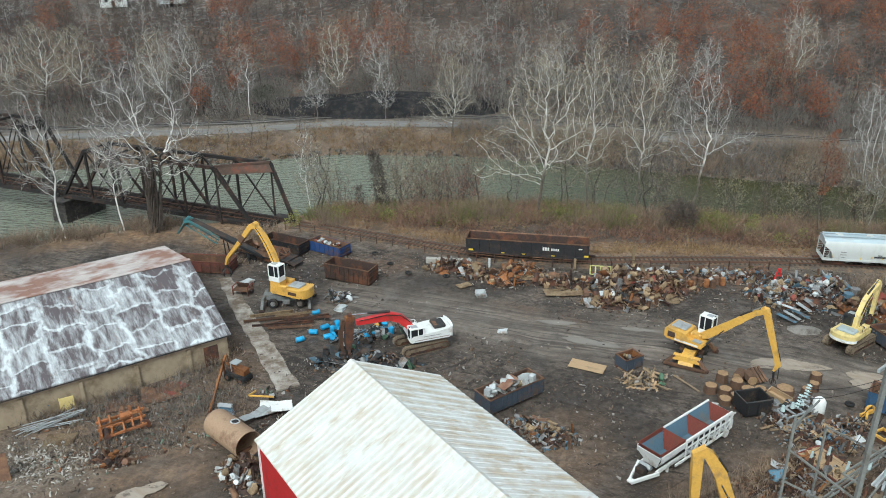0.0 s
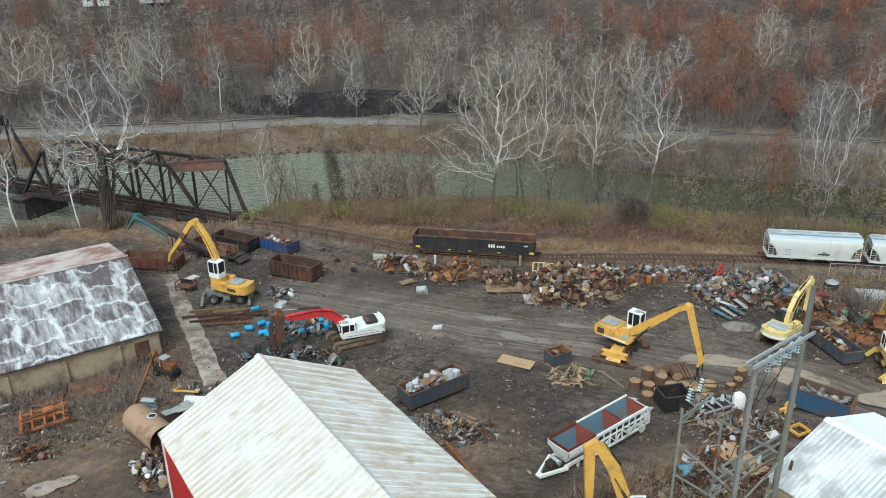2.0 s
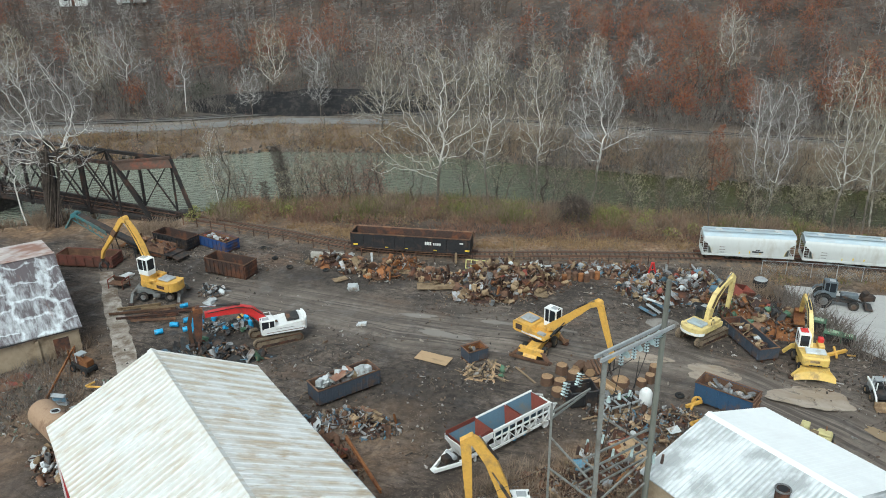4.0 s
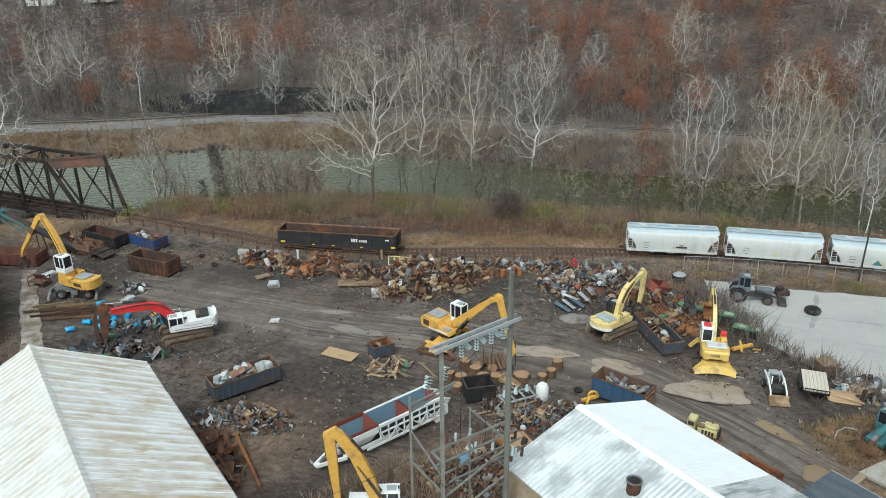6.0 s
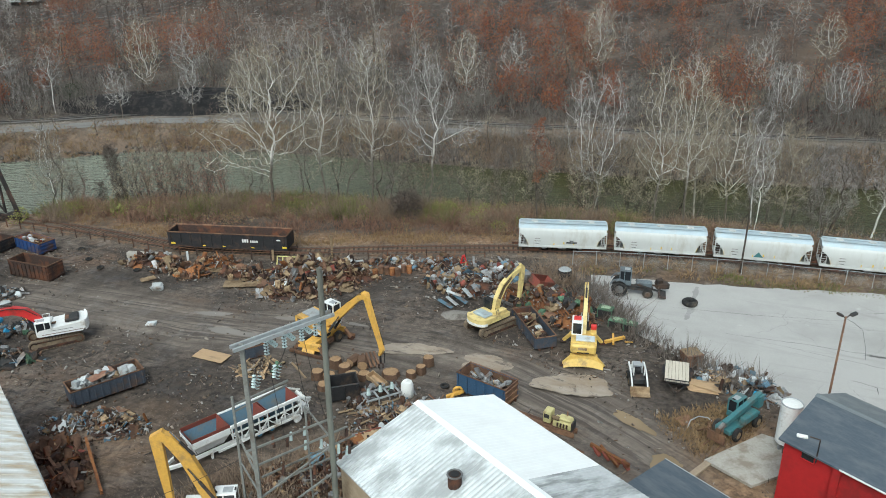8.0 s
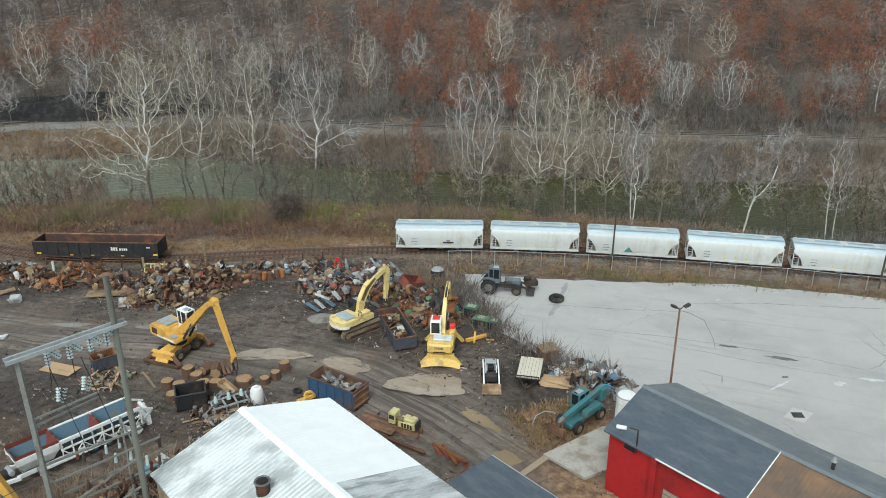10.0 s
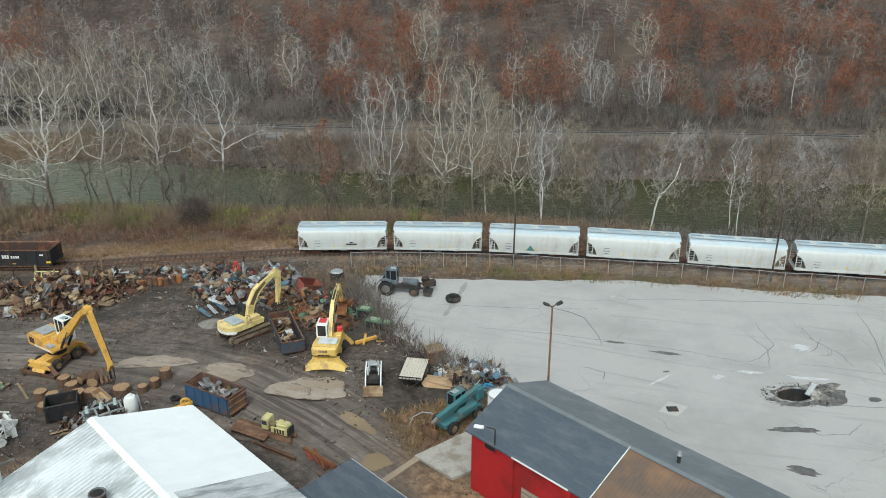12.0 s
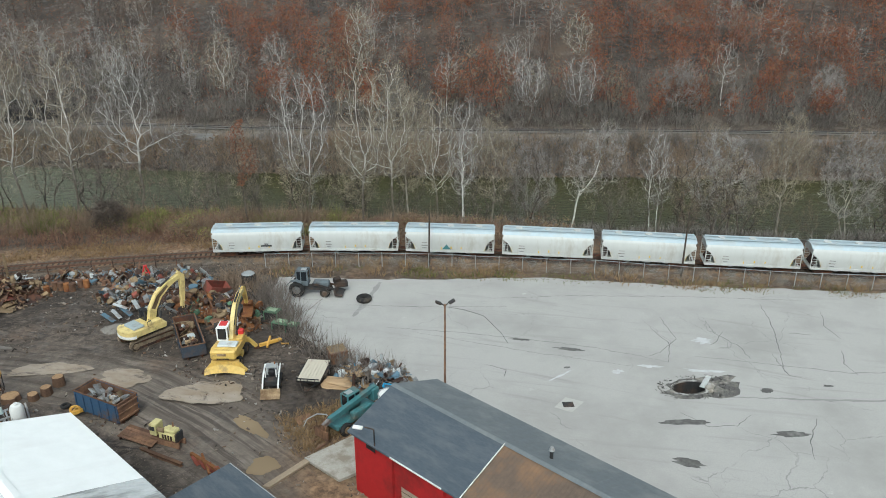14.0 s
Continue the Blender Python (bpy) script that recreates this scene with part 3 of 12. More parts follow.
# ---------- parking lot ----------
def lot_mat():
    m, nd, ln, bs = links_of("worn_asphalt")
    vec = coords(nd, ln)
    col = mixed(nd, ln, noise_fac(nd, ln, vec, 9.0, 0.35, 0.65, 4.0, 0.8), (0.36, 0.353, 0.342), (0.425, 0.415, 0.40))
    col = mixed(nd, ln, noise_fac(nd, ln, vec, 0.11, 0.45, 0.68, 6.0, 0.65), col, (0.325, 0.317, 0.305))
    sv = coords(nd, ln, (0.05, 0.8, 1), -23)
    col = mixed(nd, ln, noise_fac(nd, ln, sv, 1.2, 0.58, 0.72, 6.0, 0.6, 0.3), col, (0.325, 0.317, 0.306))
    sw = coords(nd, ln, (0.06, 1.0, 1), -34)
    col = mixed(nd, ln, noise_fac(nd, ln, sw, 0.7, 0.62, 0.74, 6.0, 0.6, 0.2), col, (0.30, 0.29, 0.28))
    col = mixed(nd, ln, noise_fac(nd, ln, vec, 0.35, 0.64, 0.72, 8.0, 0.7), col, (0.47, 0.465, 0.455))
    warp = nd.new("ShaderNodeTexNoise")
    warp.inputs["Scale"].default_value, warp.inputs["Detail"].default_value = 0.5, 5.0
    ln.new(vec, warp.inputs["Vector"])
    push = nd.new("ShaderNodeVectorMath")
    push.operation = "MULTIPLY_ADD"
    ln.new(warp.outputs[1], push.inputs[0])
    push.inputs[1].default_value = (2.4, 2.4, 0)
    ln.new(vec, push.inputs[2])
    for size, width, lo, hi, tone in ((0.15, 0.0065, 0.50, 0.60, (0.27, 0.265, 0.258)), (0.42, 0.008, 0.56, 0.66, (0.31, 0.305, 0.297))):
        vo = nd.new("ShaderNodeTexVoronoi")
        vo.feature = "DISTANCE_TO_EDGE"
        vo.inputs["Scale"].default_value = size
        ln.new(push.outputs[0], vo.inputs["Vector"])
        edge_ = nd.new("ShaderNodeMapRange")
        edge_.inputs["From Min"].default_value, edge_.inputs["From Max"].default_value = width * 0.4, width
        edge_.inputs["To Min"].default_value, edge_.inputs["To Max"].default_value = 1.0, 0.0
        ln.new(vo.outputs["Distance"], edge_.inputs["Value"])
        gate = nd.new("ShaderNodeMath")
        gate.operation = "MULTIPLY"
        ln.new(edge_.outputs[0], gate.inputs[0])
        ln.new(noise_fac(nd, ln, vec, 0.09, lo, hi, 4.0, 0.6), gate.inputs[1])
        col = mixed(nd, ln, gate.outputs[0], col, tone)
    ln.new(col, bs.inputs["Base Color"])
    bs.inputs["Roughness"].default_value = 0.85
    bp = nd.new("ShaderNodeBump")
    bp.inputs["Strength"].default_value, bp.inputs["Distance"].default_value = 0.25, 0.02
    n = nd.new("ShaderNodeTexNoise")
    n.inputs["Scale"].default_value, n.inputs["Detail"].default_value = 20.0, 3.0
    ln.new(vec, n.inputs["Vector"])
    ln.new(n.outputs[0], bp.inputs["Height"])
    ln.new(bp.outputs[0], bs.inputs["Normal"])
    return m


M["lot"] = lot_mat()
M["tar"] = mat("dark_tar", (0.12, 0.117, 0.113), (0.085, 0.083, 0.08), (0.20, 0.195, 0.19), rough=0.9, bump=0.2)
M["pale_patch"] = mat("pale_patch", (0.55, 0.56, 0.57), (0.48, 0.49, 0.5), (0.40, 0.40, 0.40), rough=0.85)
rnd = random.Random(5)


def ragged(pts, step, amount, r):
    out = []
    for (x1, y1), (x2, y2) in zip(pts, pts[1:] + pts[:1]):
        n = max(1, int(math.hypot(x2 - x1, y2 - y1) / step))
        for i in range(n):
            t = i / n
            out.append((x1 + (x2 - x1) * t + r.uniform(-amount, amount), y1 + (y2 - y1) * t + r.uniform(-amount, amount)))
    return out


lot_me = bmesh.new()
edge = ragged(LOT, 1.6, 0.28, rnd)
ring_out = [lot_me.verts.new((x, y, 0.03)) for x, y in edge]
hole_ring = [lot_me.verts.new((95.6 + 2.0 * math.cos(a) * k, 52.2 + 1.15 * math.sin(a) * k, 0.02)) for a, k in [(2 * math.pi * i / 18, 1 + rnd.uniform(-0.15, 0.15)) for i in range(18)]]
es = [lot_me.edges.new((ring_out[i], ring_out[(i + 1) % len(ring_out)])) for i in range(len(ring_out))]
es += [lot_me.edges.new((hole_ring[i], hole_ring[(i + 1) % 18])) for i in range(18)]
bmesh.ops.triangle_fill(lot_me, use_beauty=True, use_dissolve=False, edges=es)
bmesh.ops.recalc_face_normals(lot_me, faces=lot_me.faces[:])
if lot_me.faces[0].normal.z < 0:
    bmesh.ops.reverse_faces(lot_me, faces=lot_me.faces[:])
ext = bmesh.ops.extrude_face_region(lot_me, geom=lot_me.faces[:])
for v in ext["geom"]:
    if isinstance(v, bmesh.types.BMVert):
        v.co.z -= 0.18
lm = bpy.data.meshes.new("parking_lot")
lot_me.normal_update()
lot_me.to_mesh(lm)
lot_me.free()
lm.materials.append(M["lot"])
tagged(new("pavement", lm), "pale worn asphalt parking lot with cracks and stains", "pavement", kind="structure")


def crack(points, w, name="crack", material=None):
    s = Shape()
    r = random.Random(int(points[0][0] * 10))
    line = []
    for (x1, y1), (x2, y2) in zip(points[:-1], points[1:]):
        n = max(2, int(math.hypot(x2 - x1, y2 - y1) / 0.5))
        line += [(x1 + (x2 - x1) * i / n + r.uniform(-0.1, 0.1), y1 + (y2 - y1) * i / n + r.uniform(-0.1, 0.1)) for i in range(n)]
    line.append(points[-1])
    up, dn = [], []
    for i, (x, y) in enumerate(line):
        a, b = line[max(0, i - 1)], line[min(len(line) - 1, i + 1)]
        d = Vector((b[0] - a[0], b[1] - a[1])).normalized()
        k = w * (0.35 + 0.65 * math.sin(math.pi * (i + 0.6) / (len(line) + 0.2))) * r.uniform(0.6, 1.4) / 2
        up.append((x - d.y * k, y + d.x * k, 0.0345))
        dn.append((x + d.y * k, y - d.x * k, 0.0345))
    n = len(line)
    s.add(dn + up, [(i, i + 1, n + i + 1, n + i) for i in range(n - 1)])
    return tagged(part(name, s, material or M["tar"]), "dark crack running across the asphalt", "crack", "cracks in the lot", "structure")


for pts in ([(104.2, 64.5), (103.6, 61.0), (104.6, 58.0), (104.2, 55.5)], [(104.6, 61.2), (102.6, 59.4), (101.8, 59.0)], [(112.5, 66.5), (111, 62), (109.5, 59), (108.8, 57.5), (106, 52.5)],
            [(111.4, 59.4), (113.5, 58.5)], [(97.4, 64), (97.8, 60.5), (96.6, 58), (95.8, 56.8)], [(99.6, 66), (99, 61), (96, 58.8), (94.4, 58.4)], [(118, 63), (116.2, 60), (116, 57)], [(107, 56), (106, 52), (107.2, 51)],
            [(114.5, 55), (112.8, 52.6), (112.6, 50.4)], [(92.6, 48.6), (94, 46.2), (96.5, 45.6), (98.6, 46.8)], [(78, 60.5), (79.5, 59.2), (79, 58)], [(104, 45), (101, 42), (100, 40)],
            [(82, 75), (92, 73.4), (104, 70.4), (118, 66)], [(66, 77), (74, 74.6), (84, 72.4)]):
    crack(pts, 0.075, material=M["thin_crack"])
for pts, w in (([(69.5, 70.6), (78, 67.2), (84, 64.4), (90, 61.2), (95.8, 57)], 0.16), ([(72, 69), (83, 62), (92, 57)], 0.11), ([(98, 50), (108, 47), (120, 44)], 0.3), ([(99, 57.4), (112, 51), (124, 48)], 0.14)):
    crack(pts, w, material=M["faint_crack"])


def blot(x, y, rx, ry, rot, material, name, label, z=0.036, seed=0, n=22, jag=0.28, cat="stain", group=""):
    r = random.Random(seed + int(x * 7))
    s = Shape()
    pts = []
    for i in range(n):
        a = 2 * math.pi * i / n
        k = 1 + r.uniform(-jag, jag)
        u, v = rx * k * math.cos(a), ry * k * math.sin(a)
        c, d = math.cos(radians(rot)), math.sin(radians(rot))
        pts.append((x + u * c - v * d, y + u * d + v * c, z))
    s.add(pts, [tuple(range(n))])
    return tagged(part(name, s, material), label, cat, group, "structure")


for x, y, rx, ry, rot in ((82.8, 64.7, 1.1, 0.2, -24), (87.1, 61.6, 1.4, 0.3, -24), (92.4, 47.2, 2.2, 0.42, -14), (89.8, 42.0, 1.2, 0.5, -30), (102.4, 50.0, 0.6, 0.4, 0), (108.5, 49.4, 0.5, 0.2, -10), (85.6, 58.2, 0.35, 0.2, 0), (100.4, 43.5, 1.6, 0.4, -12)):
    blot(x, y, rx, ry, rot, M["tar"], "tar_patch", "dark tar patch on the pale asphalt", seed=3, group="tar patches")
for x, y, rx, ry, rot in ((101.6, 60.0, 1.0, 0.6, -15), (98.4, 54.6, 1.8, 0.25, -20), (93.6, 56.6, 1.2, 0.25, -18), (90.2, 56.4, 0.5, 0.3, 0), (84.5, 57.0, 1.6, 0.15, 25)):
    blot(x, y, rx, ry, rot, M["pale_patch"], "chalky_patch", "pale chalky scuff on the asphalt", seed=4, group="pale scuffs", jag=0.5)
M["broken"] = mat("broken_asphalt", (0.15, 0.145, 0.14), (0.06, 0.057, 0.055), (0.29, 0.27, 0.24), rough=0.95, bump=0.4)
ann = Shape()
ar_ = random.Random(12)
ring_in = [(95.6 + 1.75 * math.cos(a), 52.2 + 1.0 * math.sin(a), -0.02) for a in [2 * math.pi * k / 26 for k in range(26)]]
ring_mid = [(95.9 + 2.5 * math.cos(a) * q, 52.1 + 1.45 * math.sin(a) * q, 0.055) for a, q in [(2 * math.pi * k / 26, 1 + ar_.uniform(-0.12, 0.12)) for k in range(26)]]
ring_far = [(96.8 + 3.9 * math.cos(a) * q, 51.9 + 1.9 * math.sin(a) * q, 0.034) for a, q in [(2 * math.pi * k / 26, 1 + ar_.uniform(-0.22, 0.22)) for k in range(26)]]
ann.loft([ring_in, ring_mid, ring_far], caps=False)
tagged(part("broken_asphalt", ann, M["broken"]), "crumbled asphalt round a dug-out hole", "broken asphalt", kind="structure")
pit = Shape().loft([[(x, y, -0.02) for x, y, z in ring_in], [(95.6 + (x - 95.6) * 0.8, 52.2 + (y - 52.2) * 0.8, -2.6) for x, y, z in ring_in]], caps=False)
tagged(part("pit_wall", pit, M["scrap_dark"]), "dark earth side of the dug-out hole", "hole", kind="structure")
crack([(70.6, 82.2), (68.4, 77.6), (66.2, 74.0)], 0.8, "tar_strip", mat("old_patch", (0.29, 0.285, 0.275), (0.25, 0.245, 0.24), (0.34, 0.335, 0.325), rough=0.9))
dr = Shape().box((83.3, 52.1, 0.045), (1.0, 0.8, 0.03), rz=-10)
drain = tagged(part("drain_grate", dr, M["scrap_dark"]), "square black drain grate set in a concrete collar", "drain")
cs = Shape().slab([(81.9, 52.0), (83.2, 50.9), (84.9, 52.2), (83.5, 53.3)], 0.0, 0.036)
part("collar", cs, mat("drain_concrete", (0.46, 0.45, 0.43), (0.4, 0.39, 0.37), rough=0.9), drain, "pale concrete collar")
# rubble and a leaning sheet in the hole
hr = thing("hole_rubble", "broken concrete lumps and a leaning white board", "rubble", pose(96.4, 51.6, -0.2))
for k, (a, b, c, sz) in enumerate(((0.9, 0.0, 0.25, 0.7), (1.3, 0.2, 0.25, 0.5), (0.8, -0.5, 0.2, 0.5), (1.1, -0.2, 0.65, 0.4))):
    part("lump", Shape().box((a, b, c), (sz, sz * 0.8, sz * 0.7), rz=30 * k, rx=15 * k, bev=0.08), M["concrete"], hr)
part("board", Shape().box((0.6, 0.35, 0.8), (0.6, 0.05, 1.3), ry=25), M["scrap_white"], hr, "white leaning board")

# ---------- puddles ----------
M["puddle"] = water_mat("muddy_puddle", (0.30, 0.225, 0.140), (0.21, 0.155, 0.095), 0.02, 0.01, 3.0, (1, 1, 1))
M["puddle_grey"] = water_mat("grey_puddle", (0.24, 0.215, 0.19), (0.18, 0.16, 0.142), 0.03, 0.015, 3.0, (1, 1, 1))


def turbid_mat():
    m, nd, ln, bs = links_of("turbid_puddle")
    vec = coords(nd, ln, (0.45, 1.0, 1), -22)
    # pale tones: murky water, lifted to stand in for reflected sky
    col = mixed(nd, ln, noise_fac(nd, ln, vec, 0.5, 0.38, 0.62, 6.0, 0.65, 0.4), (0.355, 0.305, 0.255), (0.27, 0.215, 0.160))
    shoal = noise_fac(nd, ln, vec, 0.9, 0.53, 0.62, 7.0, 0.7, 0.8)
    ln.new(mixed(nd, ln, shoal, col, (0.135, 0.11, 0.092)), bs.inputs["Base Color"])
    mr = nd.new("ShaderNodeMapRange")
    mr.inputs["To Min"].default_value, mr.inputs["To Max"].default_value = 0.03, 0.6
    ln.new(shoal, mr.inputs["Value"])
    ln.new(mr.outputs[0], bs.inputs["Roughness"])
    bs.inputs["IOR"].default_value = 1.33
    return m


M["puddle_turbid"] = turbid_mat()


def puddle(x, y, rx, ry, rot, material, seed):
    z = max(ground_z(x + dx, y + dy) for dx in np.linspace(-0.85 * rx, 0.85 * rx, 7) for dy in np.linspace(-0.7 * ry, 0.7 * ry, 5)) + 0.02
    r = random.Random(seed * 13)
    ph = [r.uniform(0, 6.283) for _ in range(6)]
    c, d = math.cos(radians(rot)), math.sin(radians(rot))
    pts = []
    for i in range(72):
        a = 2 * math.pi * i / 72
        k = 1 + 0.14 * math.sin(2 * a + ph[0]) + 0.11 * math.sin(3 * a + ph[1]) + 0.06 * math.sin(5 * a + ph[2]) + 0.04 * math.sin(8 * a + ph[3]) + 0.025 * math.sin(13 * a + ph[4]) + 0.015 * math.sin(21 * a + ph[5])
        u, v = rx * k * math.cos(a), ry * k * math.sin(a)
        pts.append((x + u * c - v * d, y + u * d + v * c, z))
    return tagged(part("puddle", Shape().add(pts, [tuple(range(72))]), material), "shallow muddy rain puddle on the dirt", "puddle", "puddles in the yard", "structure")


puddle(51.0, 61.6, 3.3, 2.2, -12, M["puddle_turbid"], 1)
puddle(43.0, 66.2, 2.8, 1.6, -20, M["puddle_turbid"], 2)
puddle(35.6, 69.6, 3.4, 1.3, -10, M["puddle_turbid"], 3)
puddle(16.0, 74.6, 3.0, 0.7, -18, M["puddle_grey"], 5)
puddle(56.0, 49.7, 1.3, 1.1, -40, M["puddle"], 6)
puddle(-25.0, 50.5, 2.0, 0.9, 25, M["puddle_turbid"], 7)
puddle(13.0, 79.2, 2.2, 0.5, -14, M["puddle_grey"], 8)
puddle(22.0, 77.4, 1.8, 0.4, -14, M["puddle_grey"], 9)
puddle(29.5, 75.6, 1.4, 0.3, -20, M["puddle_grey"], 10)
puddle(55.0, 55.4, 0.7, 2.2, 30, M["puddle"], 12)

# ---------- concrete walks ----------
walk_s = Shape().slab(ragged([(-29.6, 92.4), (-27.8, 92.6), (-22.4, 81.8), (-18.8, 74.8), (-14.6, 66.6), (-16.6, 65.7), (-20.8, 74.2), (-24.4, 81.2)], 1.1, 0.16, random.Random(8)), -0.12, 0.05)
tagged(part("concrete_path", walk_s, mat("mud_stained_concrete", (0.42, 0.385, 0.345), (0.33, 0.30, 0.265), (0.15, 0.115, 0.088), amount=0.7, dirt_scale=0.5, rough=0.9)), "dirty grey concrete walk beside the old shed", "path", kind="structure")
slab_s = Shape().slab([(59.3, 49.7), (61.8, 46.3), (65.0, 47.5), (67.9, 51.0), (65.5, 52.8)], -0.12, 0.13)
tagged(part("concrete_slab", slab_s, M["concrete"]), "grey concrete slab beside the red building", "pavement", kind="structure")
strip_s = Shape().slab([(55.9, 47.0), (56.4, 46.7), (60.5, 49.8), (60.1, 50.2)], -0.12, 0.08)
tagged(part("concrete_strip", strip_s, mat("pale_strip", (0.34, 0.27, 0.2), (0.28, 0.22, 0.16), rough=0.9)), "pale concrete trench cover across the drive", "pavement", kind="structure")

# ---------- buildings: all stand square to one another ----------
THETA = 34.4


def local_at(x, y):
    return pose(x, y, 0, 0, 0, THETA)


def ribbed_slope(x0, z0, x1, z1, y0, y1, pitch, rib_w, rib_h, thick):
    """A roof slope from (x0, z0) at the ridge to (x1, z1) at the eave, ribs running down it."""
    s = Shape()
    ys = []
    y = y0
    while y < y1 - 1e-6:
        e = min(y + pitch, y1)
        ys += [(y, 0.0), (y + (e - y) * 0.5 - rib_w / 2, 0.0), (y + (e - y) * 0.5 - rib_w / 4, rib_h), (y + (e - y) * 0.5 + rib_w / 4, rib_h), (y + (e - y) * 0.5 + rib_w / 2, 0.0)]
        y = e
    ys.append((y1, 0.0))
    n = len(ys)
    top = [(x0, yy, z0 + h) for yy, h in ys] + [(x1, yy, z1 + h) for yy, h in ys]
    flip = x1 > x0
    f = [((i, n + i, n + i + 1, i + 1) if flip else (i, i + 1, n + i + 1, n + i)) for i in range(n - 1)]
    s.add(top, f)
    lo = [(x0, y0, z0 - thick), (x0, y1, z0 - thick), (x1, y1, z1 - thick), (x1, y0, z1 - thick)]
    s.add(lo, [(0, 1, 2, 3)])
    s.add([(x1, y0, z1), (x1, y1, z1), (x1, y1, z1 - thick), (x1, y0, z1 - thick)], [(0, 1, 2, 3)])
    for yy in (y0, y1):
        s.add([(x0, yy, z0), (x1, yy, z1), (x1, yy, z1 - thick), (x0, yy, z0 - thick)], [(0, 1, 2, 3)])
    return s


def gable_walls(w1, w2, L, zr, z1, z2, t, inset):
    """Four thick walls under a pitched roof, as four shapes: two gables, two sides."""
    a, b = -w1 + inset, w2 - inset
    zl = lambda x: (zr - 0.12 + (z1 - zr) * (-x / w1)) if x < 0 else (zr - 0.12 + (z2 - zr) * (x / w2))
    prof = [(a, -0.3), (b, -0.3), (b, zl(b)), (0, zr - 0.12), (a, zl(a))]
    far = Shape().prism(prof, -inset - t, -inset)
    near = Shape().prism(prof, -L + inset, -L + inset + t)
    left = Shape().box((a + t / 2, -L / 2, (zl(a) - 0.45) / 2), (t, L - 2 * inset - 2 * t, zl(a) + 0.15))
    right = Shape().box((b - t / 2, -L / 2, (zl(b) - 0.45) / 2), (t, L - 2 * inset - 2 * t, zl(b) + 0.15))
    return far, near, left, right


def streaky(name, base, alt, stain, stretch, stain_scale, lo, hi, rough=0.55, detail=3.0, stain2=None, bands=0.0):
    """Painted sheet metal with stains that run down the slope (local x)."""
    m, nd, ln, bs = links_of(name)
    vec = coords(nd, ln, stretch)
    col = mixed(nd, ln, noise_fac(nd, ln, coords(nd, ln), 0.7, 0.35, 0.65), base, alt)
    col = mixed(nd, ln, noise_fac(nd, ln, vec, stain_scale, lo, hi, detail, 0.6), col, stain)
    if bands:
        wv = nd.new("ShaderNodeTexWave")
        wv.bands_direction = "Y"
        wv.inputs["Scale"].default_value = 0.314 / bands
        wv.inputs["Distortion"].default_value = 0.6
        wv.inputs["Detail Scale"].default_value = 0.3
        ln.new(coords(nd, ln), wv.inputs["Vector"])
        gate = nd.new("ShaderNodeMath")
        gate.operation = "MULTIPLY"
        ln.new(wv.outputs[1], gate.inputs[0])
        ln.new(noise_fac(nd, ln, coords(nd, ln, (0.05, 0.5, 1)), 0.6, 0.36, 0.66, 4.0, 0.6), gate.inputs[1])
        col = mixed(nd, ln, gate.outputs[0], col, stain)
    if stain2:
        col = mixed(nd, ln, noise_fac(nd, ln, coords(nd, ln, (0.5, 1, 1)), 0.33, 0.56, 0.74, 8.0, 0.7), col, stain2)
    ln.new(col, bs.inputs["Base Color"])
    bs.inputs["Roughness"].default_value = rough
    return m


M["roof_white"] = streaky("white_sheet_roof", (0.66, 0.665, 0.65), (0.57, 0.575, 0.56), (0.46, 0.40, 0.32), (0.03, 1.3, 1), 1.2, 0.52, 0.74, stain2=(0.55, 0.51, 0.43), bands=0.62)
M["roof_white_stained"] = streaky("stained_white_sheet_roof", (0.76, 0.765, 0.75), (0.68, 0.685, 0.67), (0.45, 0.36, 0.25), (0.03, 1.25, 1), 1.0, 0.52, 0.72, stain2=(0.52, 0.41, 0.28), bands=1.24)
M["roof_clean"] = streaky("clean_white_roof", (0.86, 0.88, 0.88), (0.82, 0.84, 0.84), (0.78, 0.79, 0.79), (0.1, 1, 1), 0.6, 0.5, 0.8)
M["roof_patchy"] = streaky("whitewashed_grey_roof", (0.72, 0.75, 0.76), (0.64, 0.67, 0.69), (0.37, 0.385, 0.39), (0.6, 1.1, 1), 0.46, 0.48, 0.62, detail=6.0, bands=0.36)
M["roof_slate"] = mat("slate_blue_roll_roof", (0.082, 0.10, 0.122), (0.066, 0.082, 0.102), (0.105, 0.12, 0.138), scale=1.2, dirt_scale=0.5, rough=0.85, stretch=(2.5, 0.6, 1))
M["roof_slate_pale"] = mat("worn_slate_roof", (0.16, 0.18, 0.195), (0.14, 0.155, 0.165), (0.20, 0.215, 0.22), scale=0.8, dirt_scale=0.35, rough=0.7)
M["roof_brown"] = mat("weathered_brown_roof", (0.15, 0.11, 0.085), (0.11, 0.085, 0.07), (0.23, 0.14, 0.085), scale=0.8, dirt_scale=0.3, rough=0.9)
M["red_wall"] = mat("red_painted_block", (0.42, 0.022, 0.024), (0.36, 0.02, 0.022), (0.24, 0.022, 0.022), scale=0.7, dirt_scale=0.3, amount=0.4, rough=0.7, bump=0.1)
M["cream_wall"] = mat("cream_rendered_wall", (0.40, 0.32, 0.23), (0.33, 0.26, 0.18), (0.20, 0.15, 0.10), scale=0.6, dirt_scale=0.35, amount=0.55, rough=0.9)


